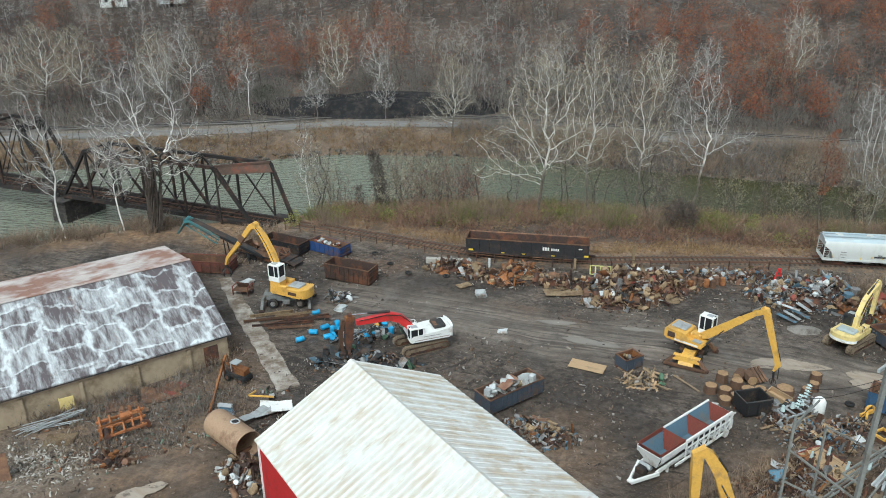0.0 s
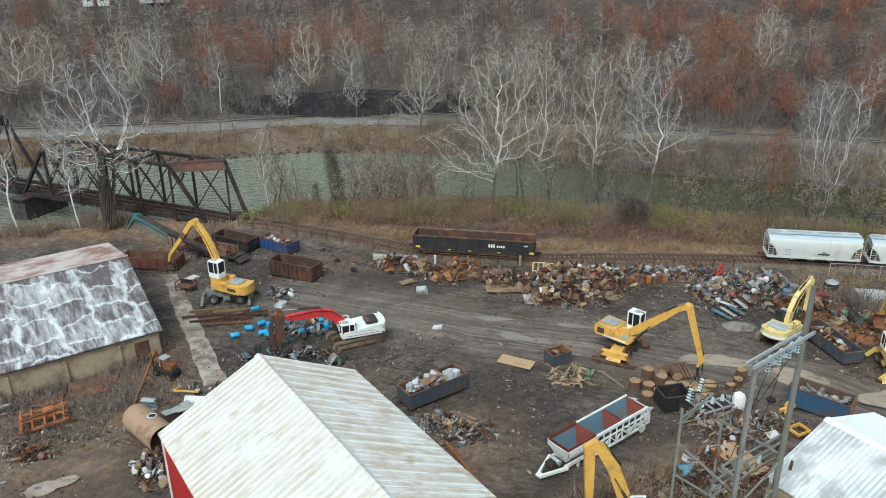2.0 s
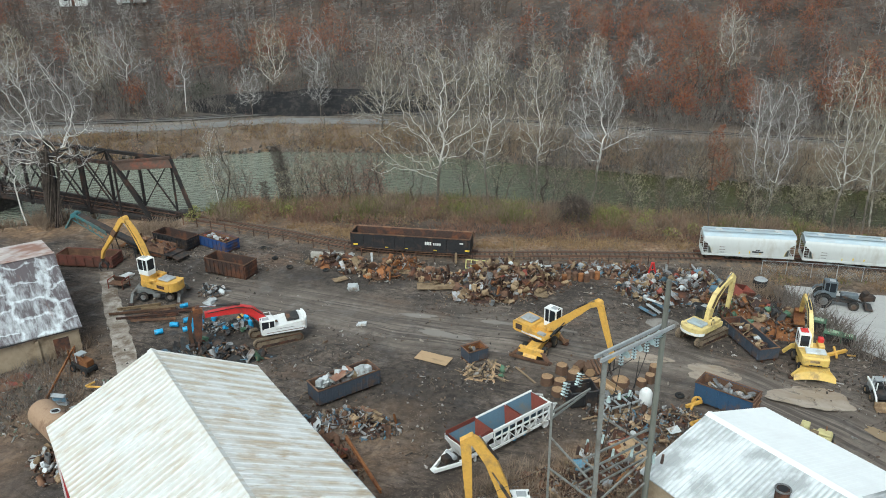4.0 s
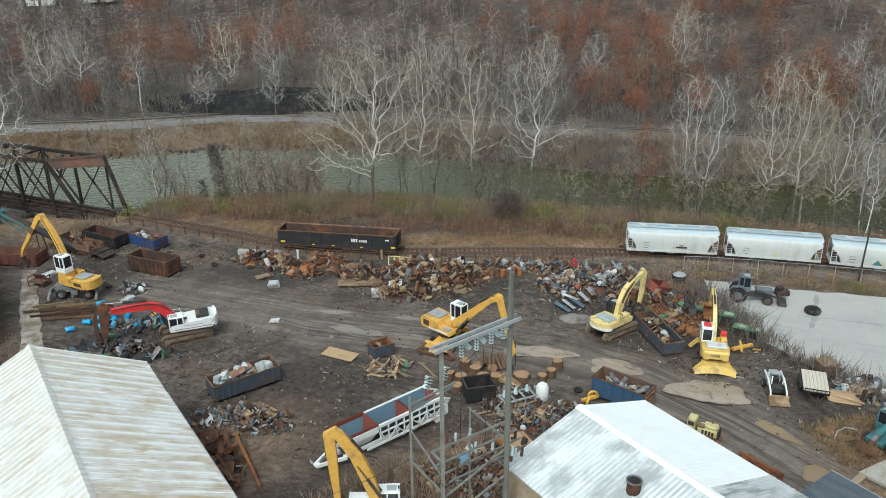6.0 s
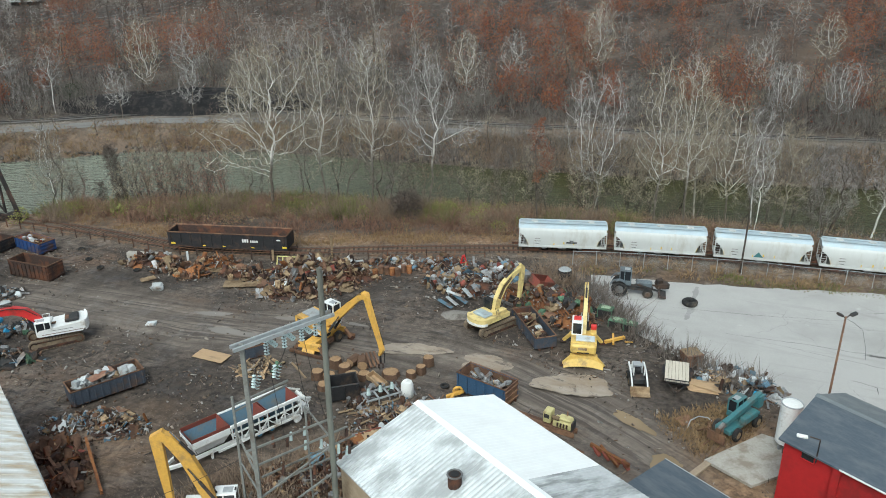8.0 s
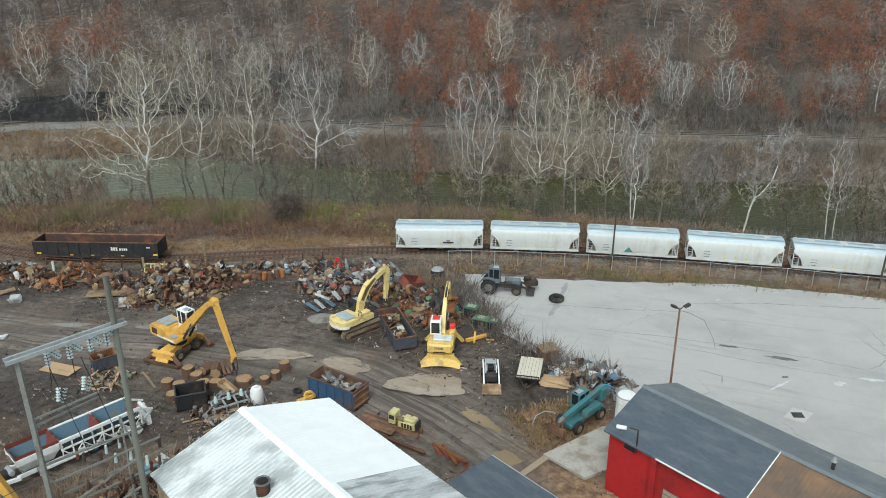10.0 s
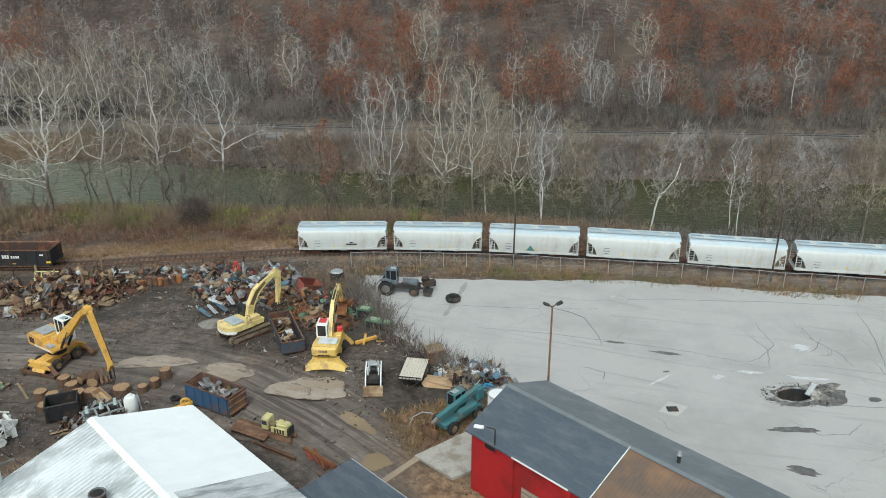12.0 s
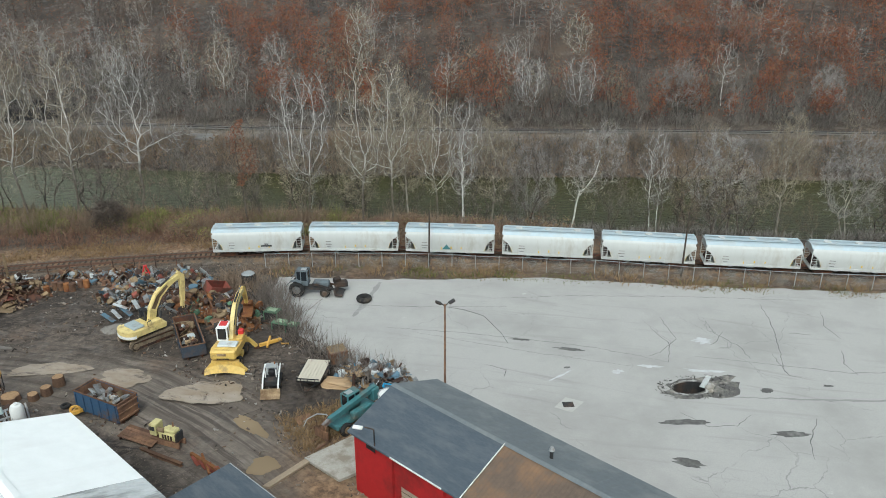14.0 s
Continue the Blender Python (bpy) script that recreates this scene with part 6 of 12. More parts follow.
# weathered ones with duller limbs and closer twigs
SYC += [
    tree_proto("leaning grey-limbed tree with few branches", 41, 16.5, 4.6, 6.5, 330, W, MB, TG, lean=0.30, crook=0.38, wander=0.05, per=5, low=((4.2, 0, 8.0, 2.0, 0.9),)),
    tree_proto("grey bare tree with a close round crown", 42, 14.5, 5.0, 4.0, 520, MB, MB, TG, crook=0.42, per=6, step=0.75, stems=2),
    tree_proto("tall bare tree hung with tan twigs", 43, 21.0, 4.6, 7.0, 620, MB, MB, TT, crook=0.40, per=6, wander=0.08),
]
BANK = [
    tree_proto("slim bare brown tree on the river bank", 21, 12, 2.4, 3.5, 210, BR, BR, TB, per=2, w=0.022, step=0.7, kill=1.25, tip=0.021),
    tree_proto("slim bare brown tree on the river bank", 22, 10, 2.6, 2.0, 210, BR, BR, TR, per=2, w=0.022, step=0.7, kill=1.25, stems=3, tip=0.021),
    tree_proto("slim bare tree with tan twigs on the river bank", 23, 14, 2.6, 4.5, 220, BR, BR, TT, per=2, w=0.022, step=0.7, kill=1.25, tip=0.021),
    tree_proto("small bare tree with reddish brown twigs", 24, 9, 2.8, 1.8, 210, BR, BR, TR, per=2, w=0.022, step=0.7, kill=1.25, stems=2, tip=0.021),
    tree_proto("dark crooked tree leaning over the water", 25, 11, 2.6, 4.0, 150, BR, BR, TB, per=2, w=0.022, step=0.7, kill=1.05, lean=0.45, tip=0.02),
    tree_proto("dark many-branched tree on the river bank", 26, 13, 3.4, 3.0, 260, M["vine"], M["vine"], TB, per=3, w=0.022, step=0.7, kill=1.2, stems=2, crook=0.45, tip=0.022),
    tree_proto("dark spreading tree with grey-tan twigs", 27, 12, 3.8, 3.5, 260, M["vine"], BR, TT, per=4, w=0.022, step=0.7, kill=1.25, crook=0.5, tip=0.022),
]
placed = set()


def plant(protos_list, k, x, y, scale, turn, wide=None):
    t = protos_list[k]
    m = pose(x, y, ground_z(x, y) - 0.1, 0, 0, turn)
    if (id(protos_list), k) not in placed:
        placed.add((id(protos_list), k))
        t.matrix_basis = m
    else:
        t = copy_thing(t, m)
    t.scale = (wide or scale, wide or scale, scale)
    return t


# the tall sycamores on the near bank: kind, place, height and width against the kind's own, turn
for k, x, y, s, wd, a in ((0, 15.0, 114.0, 1.02, 1.0, 0), (1, 22.9, 116.0, 1.03, 1.0, 0), (2, 30.6, 115.0, 1.03, 0.95, 10), (3, 39.1, 115.0, 1.05, 1.0, 0), (4, 63.6, 108.7, 1.03, 0.95, 20),
                          (5, 71.4, 102.5, 1.03, 0.9, 40), (2, 75.4, 102.2, 0.96, 0.85, 160), (5, 82.6, 104.2, 0.86, 0.8, 190), (8, 87.3, 104.9, 1.02, 1.0, 60), (8, 85.6, 100.6, 0.72, 0.7, 210),
                          (9, 102.5, 99.8, 1.02, 1.05, 0), (8, 113.9, 96.4, 0.84, 0.8, 120), (8, 115.0, 96.0, 0.74, 0.7, 20), (10, 123.0, 93.4, 1.12, 1.15, 200), (11, 131.0, 89.5, 0.9, 0.9, 90), (10, 140.0, 86.0, 1.1, 1.0, 30),
                          (11, 79.0, 105.5, 1.0, 0.9, 30), (11, 91.0, 104.0, 0.86, 0.9, 250),
                          (8, -22.5, 124.6, 0.78, 0.75, 140), (11, 147.5, 82.0, 0.95, 0.9, 220), (10, 96.5, 101.8, 0.95, 0.85, 330)):
    plant(SYC, k, x, y, s, a, wd)
# the large sycamore with a vine-wrapped trunk, and its neighbours, behind the old shed
BIGS = [tree_proto("huge old sycamore, vines on its brown trunk, white limbs", 77, 26.0, 9.6, 10.5, 560, BR, W, TG, crook=0.52, tip=0.023, kill=1.6, per=5, low=((-6.5, 1, 12.0, 3.0, 1.6), (6.5, 0, 11.0, 3.0, 1.8), (9.0, 0, 15.0, 2.0, 1.6), (-7.5, 0, 16.5, 2.4, 1.8)))]
big = plant(BIGS, 0, -43.6, 110.5, 1.02, 0, 0.95)
vs = Shape()
vr = random.Random(3)
for k in range(150):
    a = vr.uniform(0, 6.28)
    z0 = vr.uniform(-0.2, 8)
    r0 = vr.uniform(0.3, 1.15) * (1.15 - z0 * 0.06)
    vs.tube([(r0 * math.cos(a + j * 0.22), r0 * math.sin(a + j * 0.22), z0 + j * 1.1) for j in range(5)], vr.uniform(0.05, 0.13), 4)
tw = part("vine", vs, M["vine"], big, "dry vine wrapped round the trunk")
for k, x, y, s, wd, a in ((7, -56.6, 108.0, 1.3, 1.05, 180), (8, -50.0, 113.5, 0.85, 1.1, 90), (5, -70.0, 106.0, 0.95, 1.0, 200)):
    plant(SYC, k, x, y, s, a, wd)
# smaller trees in the bank's thicket
br = random.Random(17)
for i in range(112):
    x = br.uniform(-62, 150)
    if x > 5 and br.random() < 0.5:
        continue
    ns = float(curve_y(x, NEAR_SHORE))
    y = ns - br.uniform(1.0, 9.5)
    if -48 < x < -22 and y > 108:
        continue
    if y < float(curve_y(x, RAIL_LINE)) + 5.5:
        continue
    plant(BANK, br.choice((0, 1, 2, 2, 3, 5, 5, 6, 6)), x, y, br.uniform(0.6, 1.15), br.uniform(0, 360))
for i in range(13):
    x = br.uniform(44, 150)
    y = float(curve_y(x, NEAR_SHORE)) - br.uniform(1.5, 8.5)
    plant(BANK, br.choice((2, 5, 5, 6, 6)), x, y, br.uniform(0.75, 1.2), br.uniform(0, 360))
for x, y, s, a in ((3.0, 120.5, 0.9, 40), (25.5, 117.5, 1.0, 20), (33.5, 117.0, 0.9, 10), (46.0, 114.0, 0.9, 200), (92.0, 103.5, 1.1, 10), (108.0, 98.5, 1.0, 30), (57.5, 108.5, 0.9, 160), (-17.5, 121.5, 0.9, 150)):
    plant(BANK, 4, x, y, s, a)
# far bank trees, on both sides of the road
for i in range(130):
    x = br.uniform(-120, 215)
    fs = float(curve_y(x, FAR_SHORE))
    y = fs + br.choice((br.uniform(1, 6.5), br.uniform(22, 38), br.uniform(22, 38)))
    plant(BANK, br.choice((0, 2, 2, 2, 3)), x, y, br.uniform(0.7, 1.3) * (0.55 if y < fs + 10 else 1), br.uniform(0, 360))
for k, x, y, s, wd, a in ((5, -25.5, 189, 0.88, 0.95, 20), (3, -16.5, 192, 0.74, 0.9, 70), (6, -29.4, 180, 0.86, 0.85, 170), (6, -13.3, 181, 0.80, 0.75, 60), (0, 2.2, 167.5, 0.72, 0.62, 10), (1, 81.0, 178, 0.72, 0.95, 10),
                          (5, -67.0, 183, 0.85, 1.0, 20), (3, -60.5, 184, 0.85, 0.95, 50), (2, -84.0, 182, 0.82, 1.05, 0), (0, -93.0, 182, 0.85, 0.95, 30), (4, 114.0, 153.5, 0.64, 0.74, 30), (4, 124.6, 150.5, 0.66, 0.88, 80),
                          (10, 146.0, 147.0, 0.9, 1.0, 30), (6, 114.5, 168, 1.0, 1.0, 300), (10, 176.0, 139, 0.8, 0.8, 0), (5, 134.0, 176, 0.6, 0.9, 0), (2, 50.0, 176, 0.7, 0.8, 100), (6, 62.0, 182, 1.0, 0.9, 10), (8, 98.0, 162, 0.7, 0.9, 10),
                          (6, 26.0, 186, 1.0, 0.8, 250), (8, -46.0, 184, 0.8, 1.0, 20), (5, -104.0, 186, 0.8, 0.9, 120), (1, -118.0, 180, 0.75, 1.0, 60), (8, 158.0, 150, 0.7, 1.0, 10)):
    plant(SYC, k, x, y, s, a, wd)

# ---------- the wooded hillside: uncounted, so one mass of each colour ----------
def wood_proto(seed, h, r):
    rs = np.random.RandomState(seed)
    P, par, rad = grow(rs, h, r, h * 0.30, 85, 1.1, stems=1 + seed % 2, crook=0.22, kill=1.35, tip=0.021)
    i = np.arange(1, len(P))
    a, b, ra, rb = P[par[i]], P[i], np.minimum(rad[par[i]], rad[i] * 1.3), rad[i]
    fat = rb > 0.06
    tv, tf = tris(tapered(a[fat], b[fat], ra[fat] * 1.15, rb[fat] * 1.15, 3))
    bv, bf = slivers(a[~fat], b[~fat] + (b[~fat] - a[~fat]) * 0.4, 0.05, rs)
    wv, wf = twiglets(rs, P, par, rad, 2, 1.3, 0.037, 2, 0.07)
    return merge([(tv, tf), (bv, bf), (wv, wf)]), P[rad < 0.05]


wr = np.random.RandomState(4)
WOOD = [wood_proto(60 + k, 10.5 + 0.7 * k, 2.4 + 0.14 * (k * 5 % 8)) for k in range(8)]
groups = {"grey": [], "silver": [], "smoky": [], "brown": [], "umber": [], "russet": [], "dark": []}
leaf_pts = []
count = 0
while count < 1650:
    x, d = wr.uniform(-185, 275), wr.uniform(0, 1) ** 1.2 * 105 + 23
    y = float(curve_y(x, FAR_SHORE)) + d
    if -46 < x < 6 and d < 38:
        continue
    if x < -60 and d < 60 and wr.rand() < 0.25:
        continue
    count += 1
    (v, f), tips = WOOD[wr.randint(8)]
    a, s = wr.uniform(0, 2 * math.pi), wr.uniform(0.65, 1.15) * (0.72 if d < 34 else 1.0)
    R = np.array([[math.cos(a), -math.sin(a), 0], [math.sin(a), math.cos(a), 0], [0, 0, 1]])
    off = np.array([x, y, float(ground_zs(x, y)) - 0.3])
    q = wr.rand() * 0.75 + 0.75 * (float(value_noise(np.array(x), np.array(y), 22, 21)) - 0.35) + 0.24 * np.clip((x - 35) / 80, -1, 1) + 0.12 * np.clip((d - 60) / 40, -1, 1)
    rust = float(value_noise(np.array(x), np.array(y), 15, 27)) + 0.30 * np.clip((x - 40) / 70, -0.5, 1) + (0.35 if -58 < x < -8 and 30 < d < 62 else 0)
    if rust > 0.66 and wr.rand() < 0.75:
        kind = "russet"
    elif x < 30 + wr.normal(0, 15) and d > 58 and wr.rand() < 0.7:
        # dark colour up the left slope stands in for shade on these trees
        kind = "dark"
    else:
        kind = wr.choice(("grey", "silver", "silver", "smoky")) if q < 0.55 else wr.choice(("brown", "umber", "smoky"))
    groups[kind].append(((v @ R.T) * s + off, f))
    if kind == "russet" or (kind in ("brown", "umber") and wr.rand() < 0.2):
        n_l = 420 if kind == "russet" else 80
        upper = tips[tips[:, 2] > 0.42 * tips[:, 2].max()]
        leaf_pts.append((upper[wr.randint(len(upper), size=n_l)] @ R.T) * s + off + wr.normal(0, 0.7, (n_l, 3)))
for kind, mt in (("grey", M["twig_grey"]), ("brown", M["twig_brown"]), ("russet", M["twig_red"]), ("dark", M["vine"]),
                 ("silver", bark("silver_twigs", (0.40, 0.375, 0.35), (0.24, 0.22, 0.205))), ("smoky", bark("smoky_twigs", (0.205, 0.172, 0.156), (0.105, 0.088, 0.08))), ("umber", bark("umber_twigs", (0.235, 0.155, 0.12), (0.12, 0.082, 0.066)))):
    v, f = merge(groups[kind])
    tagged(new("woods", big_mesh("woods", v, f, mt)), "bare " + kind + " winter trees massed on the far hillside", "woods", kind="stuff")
LEAF = palette("dead_oak_leaves", [(0.29, 0.105, 0.055), (0.36, 0.145, 0.065), (0.18, 0.075, 0.05), (0.25, 0.135, 0.075), (0.12, 0.065, 0.05), (0.30, 0.085, 0.055)], fine=0.1)


def leaf_cloud(pts, size, seed, name, label, material):
    rs = np.random.RandomState(seed)
    n = len(pts)
    u = rs.normal(0, 1, (n, 3))
    u /= np.linalg.norm(u, axis=1, keepdims=True)
    w = rs.normal(0, 1, (n, 3))
    w -= u * (u * w).sum(1, keepdims=True)
    w /= np.linalg.norm(w, axis=1, keepdims=True)
    s = size * rs.uniform(0.5, 1.2, (n, 1))
    V = np.stack([pts - u * s, pts + w * s * 0.8, pts + u * s], 1).reshape(-1, 3)
    F = np.arange(n * 3).reshape(-1, 3)
    return tagged(new(name, big_mesh(name, V, F, material)), label, "leaves", kind="stuff")


lp = np.concatenate(leaf_pts)
leaf_cloud(lp, 0.25, 7, "dead_leaves", "russet dead leaves still hanging on hillside oaks", LEAF)
# leaf litter lying on the slope
lx = wr.uniform(-170, 260, 30000)
ly = curve_y(lx, FAR_SHORE) + 27 + wr.uniform(0, 1, 30000) ** 1.3 * 100
leaf_cloud(np.stack([lx, ly, ground_zs(lx, ly) + 0.12], 1), 0.34, 8, "leaf_litter", "fallen brown leaves covering the hillside", LEAF)

# ---------- thickets, weeds and grass: uncounted ----------
def thicket(n, where, h0, h1, stems, seed, name, label, material, thick=0.032, clump=0.28):
    rs = np.random.RandomState(seed)
    segs = []
    P = where(rs, n)
    lump = value_noise(P[:, 0], P[:, 1], 4.5, seed)
    P, lump = P[lump > clump], lump[lump > clump]
    zs = ground_zs(P[:, 0], P[:, 1])
    for (x, y), z, lu in zip(P, zs, lump):
        h = rs.uniform(h0, h1) * (0.45 + 1.1 * lu)
        for k in range(stems):
            a = rs.rand() * 6.283
            d = np.array([math.cos(a) * rs.uniform(0.1, 0.7), math.sin(a) * rs.uniform(0.1, 0.7), 1.0])
            p = np.array([x, y, z - 0.1]) + np.array([math.cos(a), math.sin(a), 0]) * rs.rand() * 0.9
            m1 = p + d * h * 0.55
            segs.append((p, m1 + d * h * 0.3, thick, 0))
            for j in range(2):
                segs.append((p + (m1 - p) * rs.uniform(0.3, 0.9), m1 + (d + rs.normal(0, 0.5, 3)) * h * 0.45, thick * 0.8, 0))
    v, f = slivers(np.array([q[0] for q in segs]), np.array([q[1] for q in segs]), thick * 1.15, rs)
    return tagged(new(name, big_mesh(name, v, f, material)), label, "thicket", kind="stuff")


def bank_spots(a, b, x0, x1):
    def where(rs, n):
        x = rs.uniform(x0, x1, n)
        return np.stack([x, curve_y(x, NEAR_SHORE) - rs.uniform(a, b, n)], 1)
    return where


def rail_spots(a, b, x0, x1):
    def where(rs, n):
        x = rs.uniform(x0, x1, n)
        return np.stack([x, curve_y(x, RAIL_LINE) + rs.uniform(a, b, n)], 1)
    return where


def poly_spots(pts):
    def where(rs, n):
        out = []
        xs, ys = [p[0] for p in pts], [p[1] for p in pts]
        while len(out) < n:
            x, y = rs.uniform(min(xs), max(xs)), rs.uniform(min(ys), max(ys))
            if inside(np.array([x]), np.array([y]), pts)[0]:
                out.append((x, y))
        return np.array(out)
    return where


def shore_far(a, b, x0, x1):
    def where(rs, n):
        x = rs.uniform(x0, x1, n)
        return np.stack([x, curve_y(x, FAR_SHORE) + rs.uniform(a, b, n)], 1)
    return where


M["weed_green"] = bark("green_weed", (0.18, 0.185, 0.065), (0.115, 0.12, 0.045))
M["straw"] = bark("dry_straw", (0.34, 0.235, 0.13), (0.21, 0.14, 0.08))
M["shrub"] = bark("brown_shrub", (0.30, 0.225, 0.165), (0.17, 0.125, 0.095))
M["shrub_grey"] = bark("grey_shrub", (0.25, 0.225, 0.205), (0.12, 0.105, 0.096))
M["shrub_red"] = bark("russet_shrub", (0.29, 0.17, 0.12), (0.17, 0.105, 0.08))
thicket(1550, bank_spots(3, 16.5, -20, 92), 0.9, 2.4, 8, 31, "brush", "brown leafless brush along the river bank", M["shrub"])
thicket(720, bank_spots(6, 17, -20, 90), 0.7, 1.9, 9, 32, "brush", "russet leafless brush along the river bank", M["shrub_red"])
thicket(300, bank_spots(2, 9, 84, 150), 0.8, 2.0, 7, 51, "brush", "grey-brown leafless brush at the water's edge", M["shrub_grey"])
thicket(620, bank_spots(8, 16.5, -22, 70), 0.8, 2.0, 9, 33, "green_brush", "sparse patches of yellow-green brush by the river", M["weed_green"], 0.045, 0.55)
thicket(650, bank_spots(1, 13, -120, -42), 1.2, 2.8, 8, 34, "brush", "grey-brown brush behind the old shed", M["shrub"])
thicket(1500, shore_far(0.3, 6.5, -110, 25), 0.5, 1.3, 6, 34, "brush", "tan brush on the far river bank", M["straw"], 0.03)
thicket(1900, shore_far(0.3, 8.5, 5, 200), 1.2, 3.4, 7, 35, "brush", "brown brush on the far river bank", M["shrub"], 0.03)
thicket(1900, shore_far(0.3, 8.5, 5, 200), 1.2, 3.6, 7, 47, "brush", "grey leafless brush on the far river bank", M["shrub_grey"], 0.03)
thicket(3200, shore_far(20.5, 42, -110, 220), 1.8, 5.5, 7, 36, "brush", "grey-brown brush along the far road", M["shrub_grey"], 0.034)
thicket(250, rail_spots(-7.5, -3.2, 57, 128), 0.4, 1.0, 7, 37, "dry_weeds", "dry straw-coloured weeds along the fence", M["straw"])
thicket(420, rail_spots(-7.6, -4.8, 58, 130), 0.15, 0.45, 7, 50, "green_weeds", "low yellow-green weeds along the fence", M["weed_green"], 0.03, 0.4)
thicket(700, rail_spots(2.5, 6.5, -14, 60), 0.25, 0.6, 7, 38, "dry_weeds", "dry straw-coloured weeds beside the track", M["straw"])
thicket(170, poly_spots([(55.5, 83), (58.5, 84), (60.5, 73), (64, 66), (69, 60.5), (67, 58.5), (62, 64), (58, 71)]), 0.8, 2.2, 7, 39, "brush", "grey leafless weeds at the lot's edge", M["twig_brown"])
thicket(330, poly_spots([(57.2, 55.5), (63.5, 57.5), (66.8, 55.2), (63.6, 52.8), (59.2, 50.4)]), 0.25, 0.7, 9, 40, "dry_grass", "tufts of pale dry grass beside the red building", M["straw"], 0.025)
thicket(260, poly_spots([(-42, 63.5), (-24, 75), (-22, 72), (-38, 60)]), 0.4, 1.3, 6, 41, "dry_weeds", "brown weeds along the shed wall", M["shrub"])
thicket(420, poly_spots([(-40, 62), (-22, 72), (-17, 62), (-24, 55), (-38, 55)]), 0.2, 0.6, 6, 42, "dry_weeds", "low dry weeds among the scrap", M["shrub"], 0.02)
thicket(420, poly_spots([(-40, 63), (-24, 72), (-19, 64), (-24, 57), (-38, 56)]), 0.4, 1.2, 6, 52, "dry_weeds", "thin grey weeds among the scrap", M["shrub_grey"], 0.016, 0.4)
thicket(210, poly_spots([(71.5, 54), (80, 38), (86, 24), (82, 24), (72, 46)]), 0.3, 1.4, 5, 43, "dry_weeds", "tall dry weeds between building and lot", M["straw"])
thicket(260, poly_spots([(-34, 104), (-28, 97), (-24, 104), (-22, 109), (-30, 110)]), 0.6, 2.0, 7, 44, "brush", "brown brush near the bridge end", M["shrub"])
thicket(300, poly_spots([(14, 47), (20, 50), (27, 47), (33, 52), (38, 54), (33, 44), (20, 42)]), 0.2, 0.7, 5, 45, "dry_weeds", "dry weeds round the old substation", M["shrub"])


thicket(150, poly_spots([(15, 46), (22, 51), (28, 54), (34, 57), (36, 53), (30, 47), (20, 43)]), 0.8, 2.2, 7, 48, "brush", "brown leafless brush round the old substation", M["shrub"], 0.022)
thicket(120, poly_spots([(52, 88.5), (56, 86), (57.5, 79), (55.5, 79), (50.5, 85)]), 0.8, 2.2, 7, 49, "brush", "grey-brown brush between scrap and lot", M["shrub"], 0.024)


# ---------- leaves still hanging in the bank's bushes ----------
def bush_leaves(spots, n, rad, tall, size, seed, name, label, material):
    rs = np.random.RandomState(seed)
    P = []
    for x, y in spots:
        r, h = rad * rs.uniform(0.6, 1.3), tall * rs.uniform(0.6, 1.3)
        q = rs.normal(0, 1, (n, 3))
        q /= np.linalg.norm(q, axis=1, keepdims=True)
        q *= rs.uniform(0.45, 1.0, (n, 1)) ** 0.6
        P.append(q * np.array([r, r, h]) + np.array([x, y, float(ground_zs(x, y)) + h * 0.75]))
    return leaf_cloud(np.concatenate(P), size, seed, name, label, material)


bl = np.random.RandomState(91)
OLIVE = palette("fading_green_leaves", [(0.24, 0.25, 0.07), (0.30, 0.30, 0.10), (0.17, 0.18, 0.06), (0.26, 0.22, 0.09)], fine=0.15)
BROWNL = palette("brown_bush_leaves", [(0.27, 0.165, 0.115), (0.19, 0.12, 0.09), (0.33, 0.20, 0.13), (0.13, 0.088, 0.07), (0.29, 0.22, 0.145), (0.25, 0.21, 0.10)], fine=0.15)
gsp = [(18.5, 113.3), (25.8, 115.3), (33.3, 110.8), (-8.5, 117.3), (-3, 116.5), (45.5, 105.5), (49, 103.5), (12, 113), (38, 107.5)]
gsp += [(x, float(curve_y(x, NEAR_SHORE)) - bl.uniform(9, 15)) for x in bl.uniform(-24, 75, 34)]
bush_leaves(gsp, 260, 1.3, 1.0, 0.17, 92, "green_leaves", "yellow-green leaves on bushes by the river", OLIVE)
bsp = [(x, float(curve_y(x, NEAR_SHORE)) - bl.uniform(7, 19) * (1 if x > 0 else 0.8)) for x in bl.uniform(-18, 100, 290)]
bsp = [(x, y) for x, y in bsp if y > float(curve_y(x, RAIL_LINE)) + 4.5]
bush_leaves(bsp, 240, 1.7, 1.1, 0.15, 93, "bush_leaves", "dry brown leaves on bushes by the river", BROWNL)
fsp = [(x, float(curve_y(x, FAR_SHORE)) + bl.uniform(1.5, 7)) for x in bl.uniform(-100, 190, 280)]
bush_leaves(fsp, 80, 2.0, 1.3, 0.22, 94, "bush_leaves", "dry brown leaves on the far bank's bushes", BROWNL)
# dark evergreen shrubs on the far slope
EVER = palette("evergreen_leaves", [(0.045, 0.065, 0.035), (0.035, 0.05, 0.03), (0.06, 0.08, 0.04)], fine=0.15)
bush_leaves([(-46.5, 190), (-44, 191.5), (-42.5, 190), (-45, 193), (148, 149), (149.5, 150)], 420, 2.6, 2.6, 0.2, 98, "evergreen_leaves", "dark evergreen shrubs on the far slope", EVER)
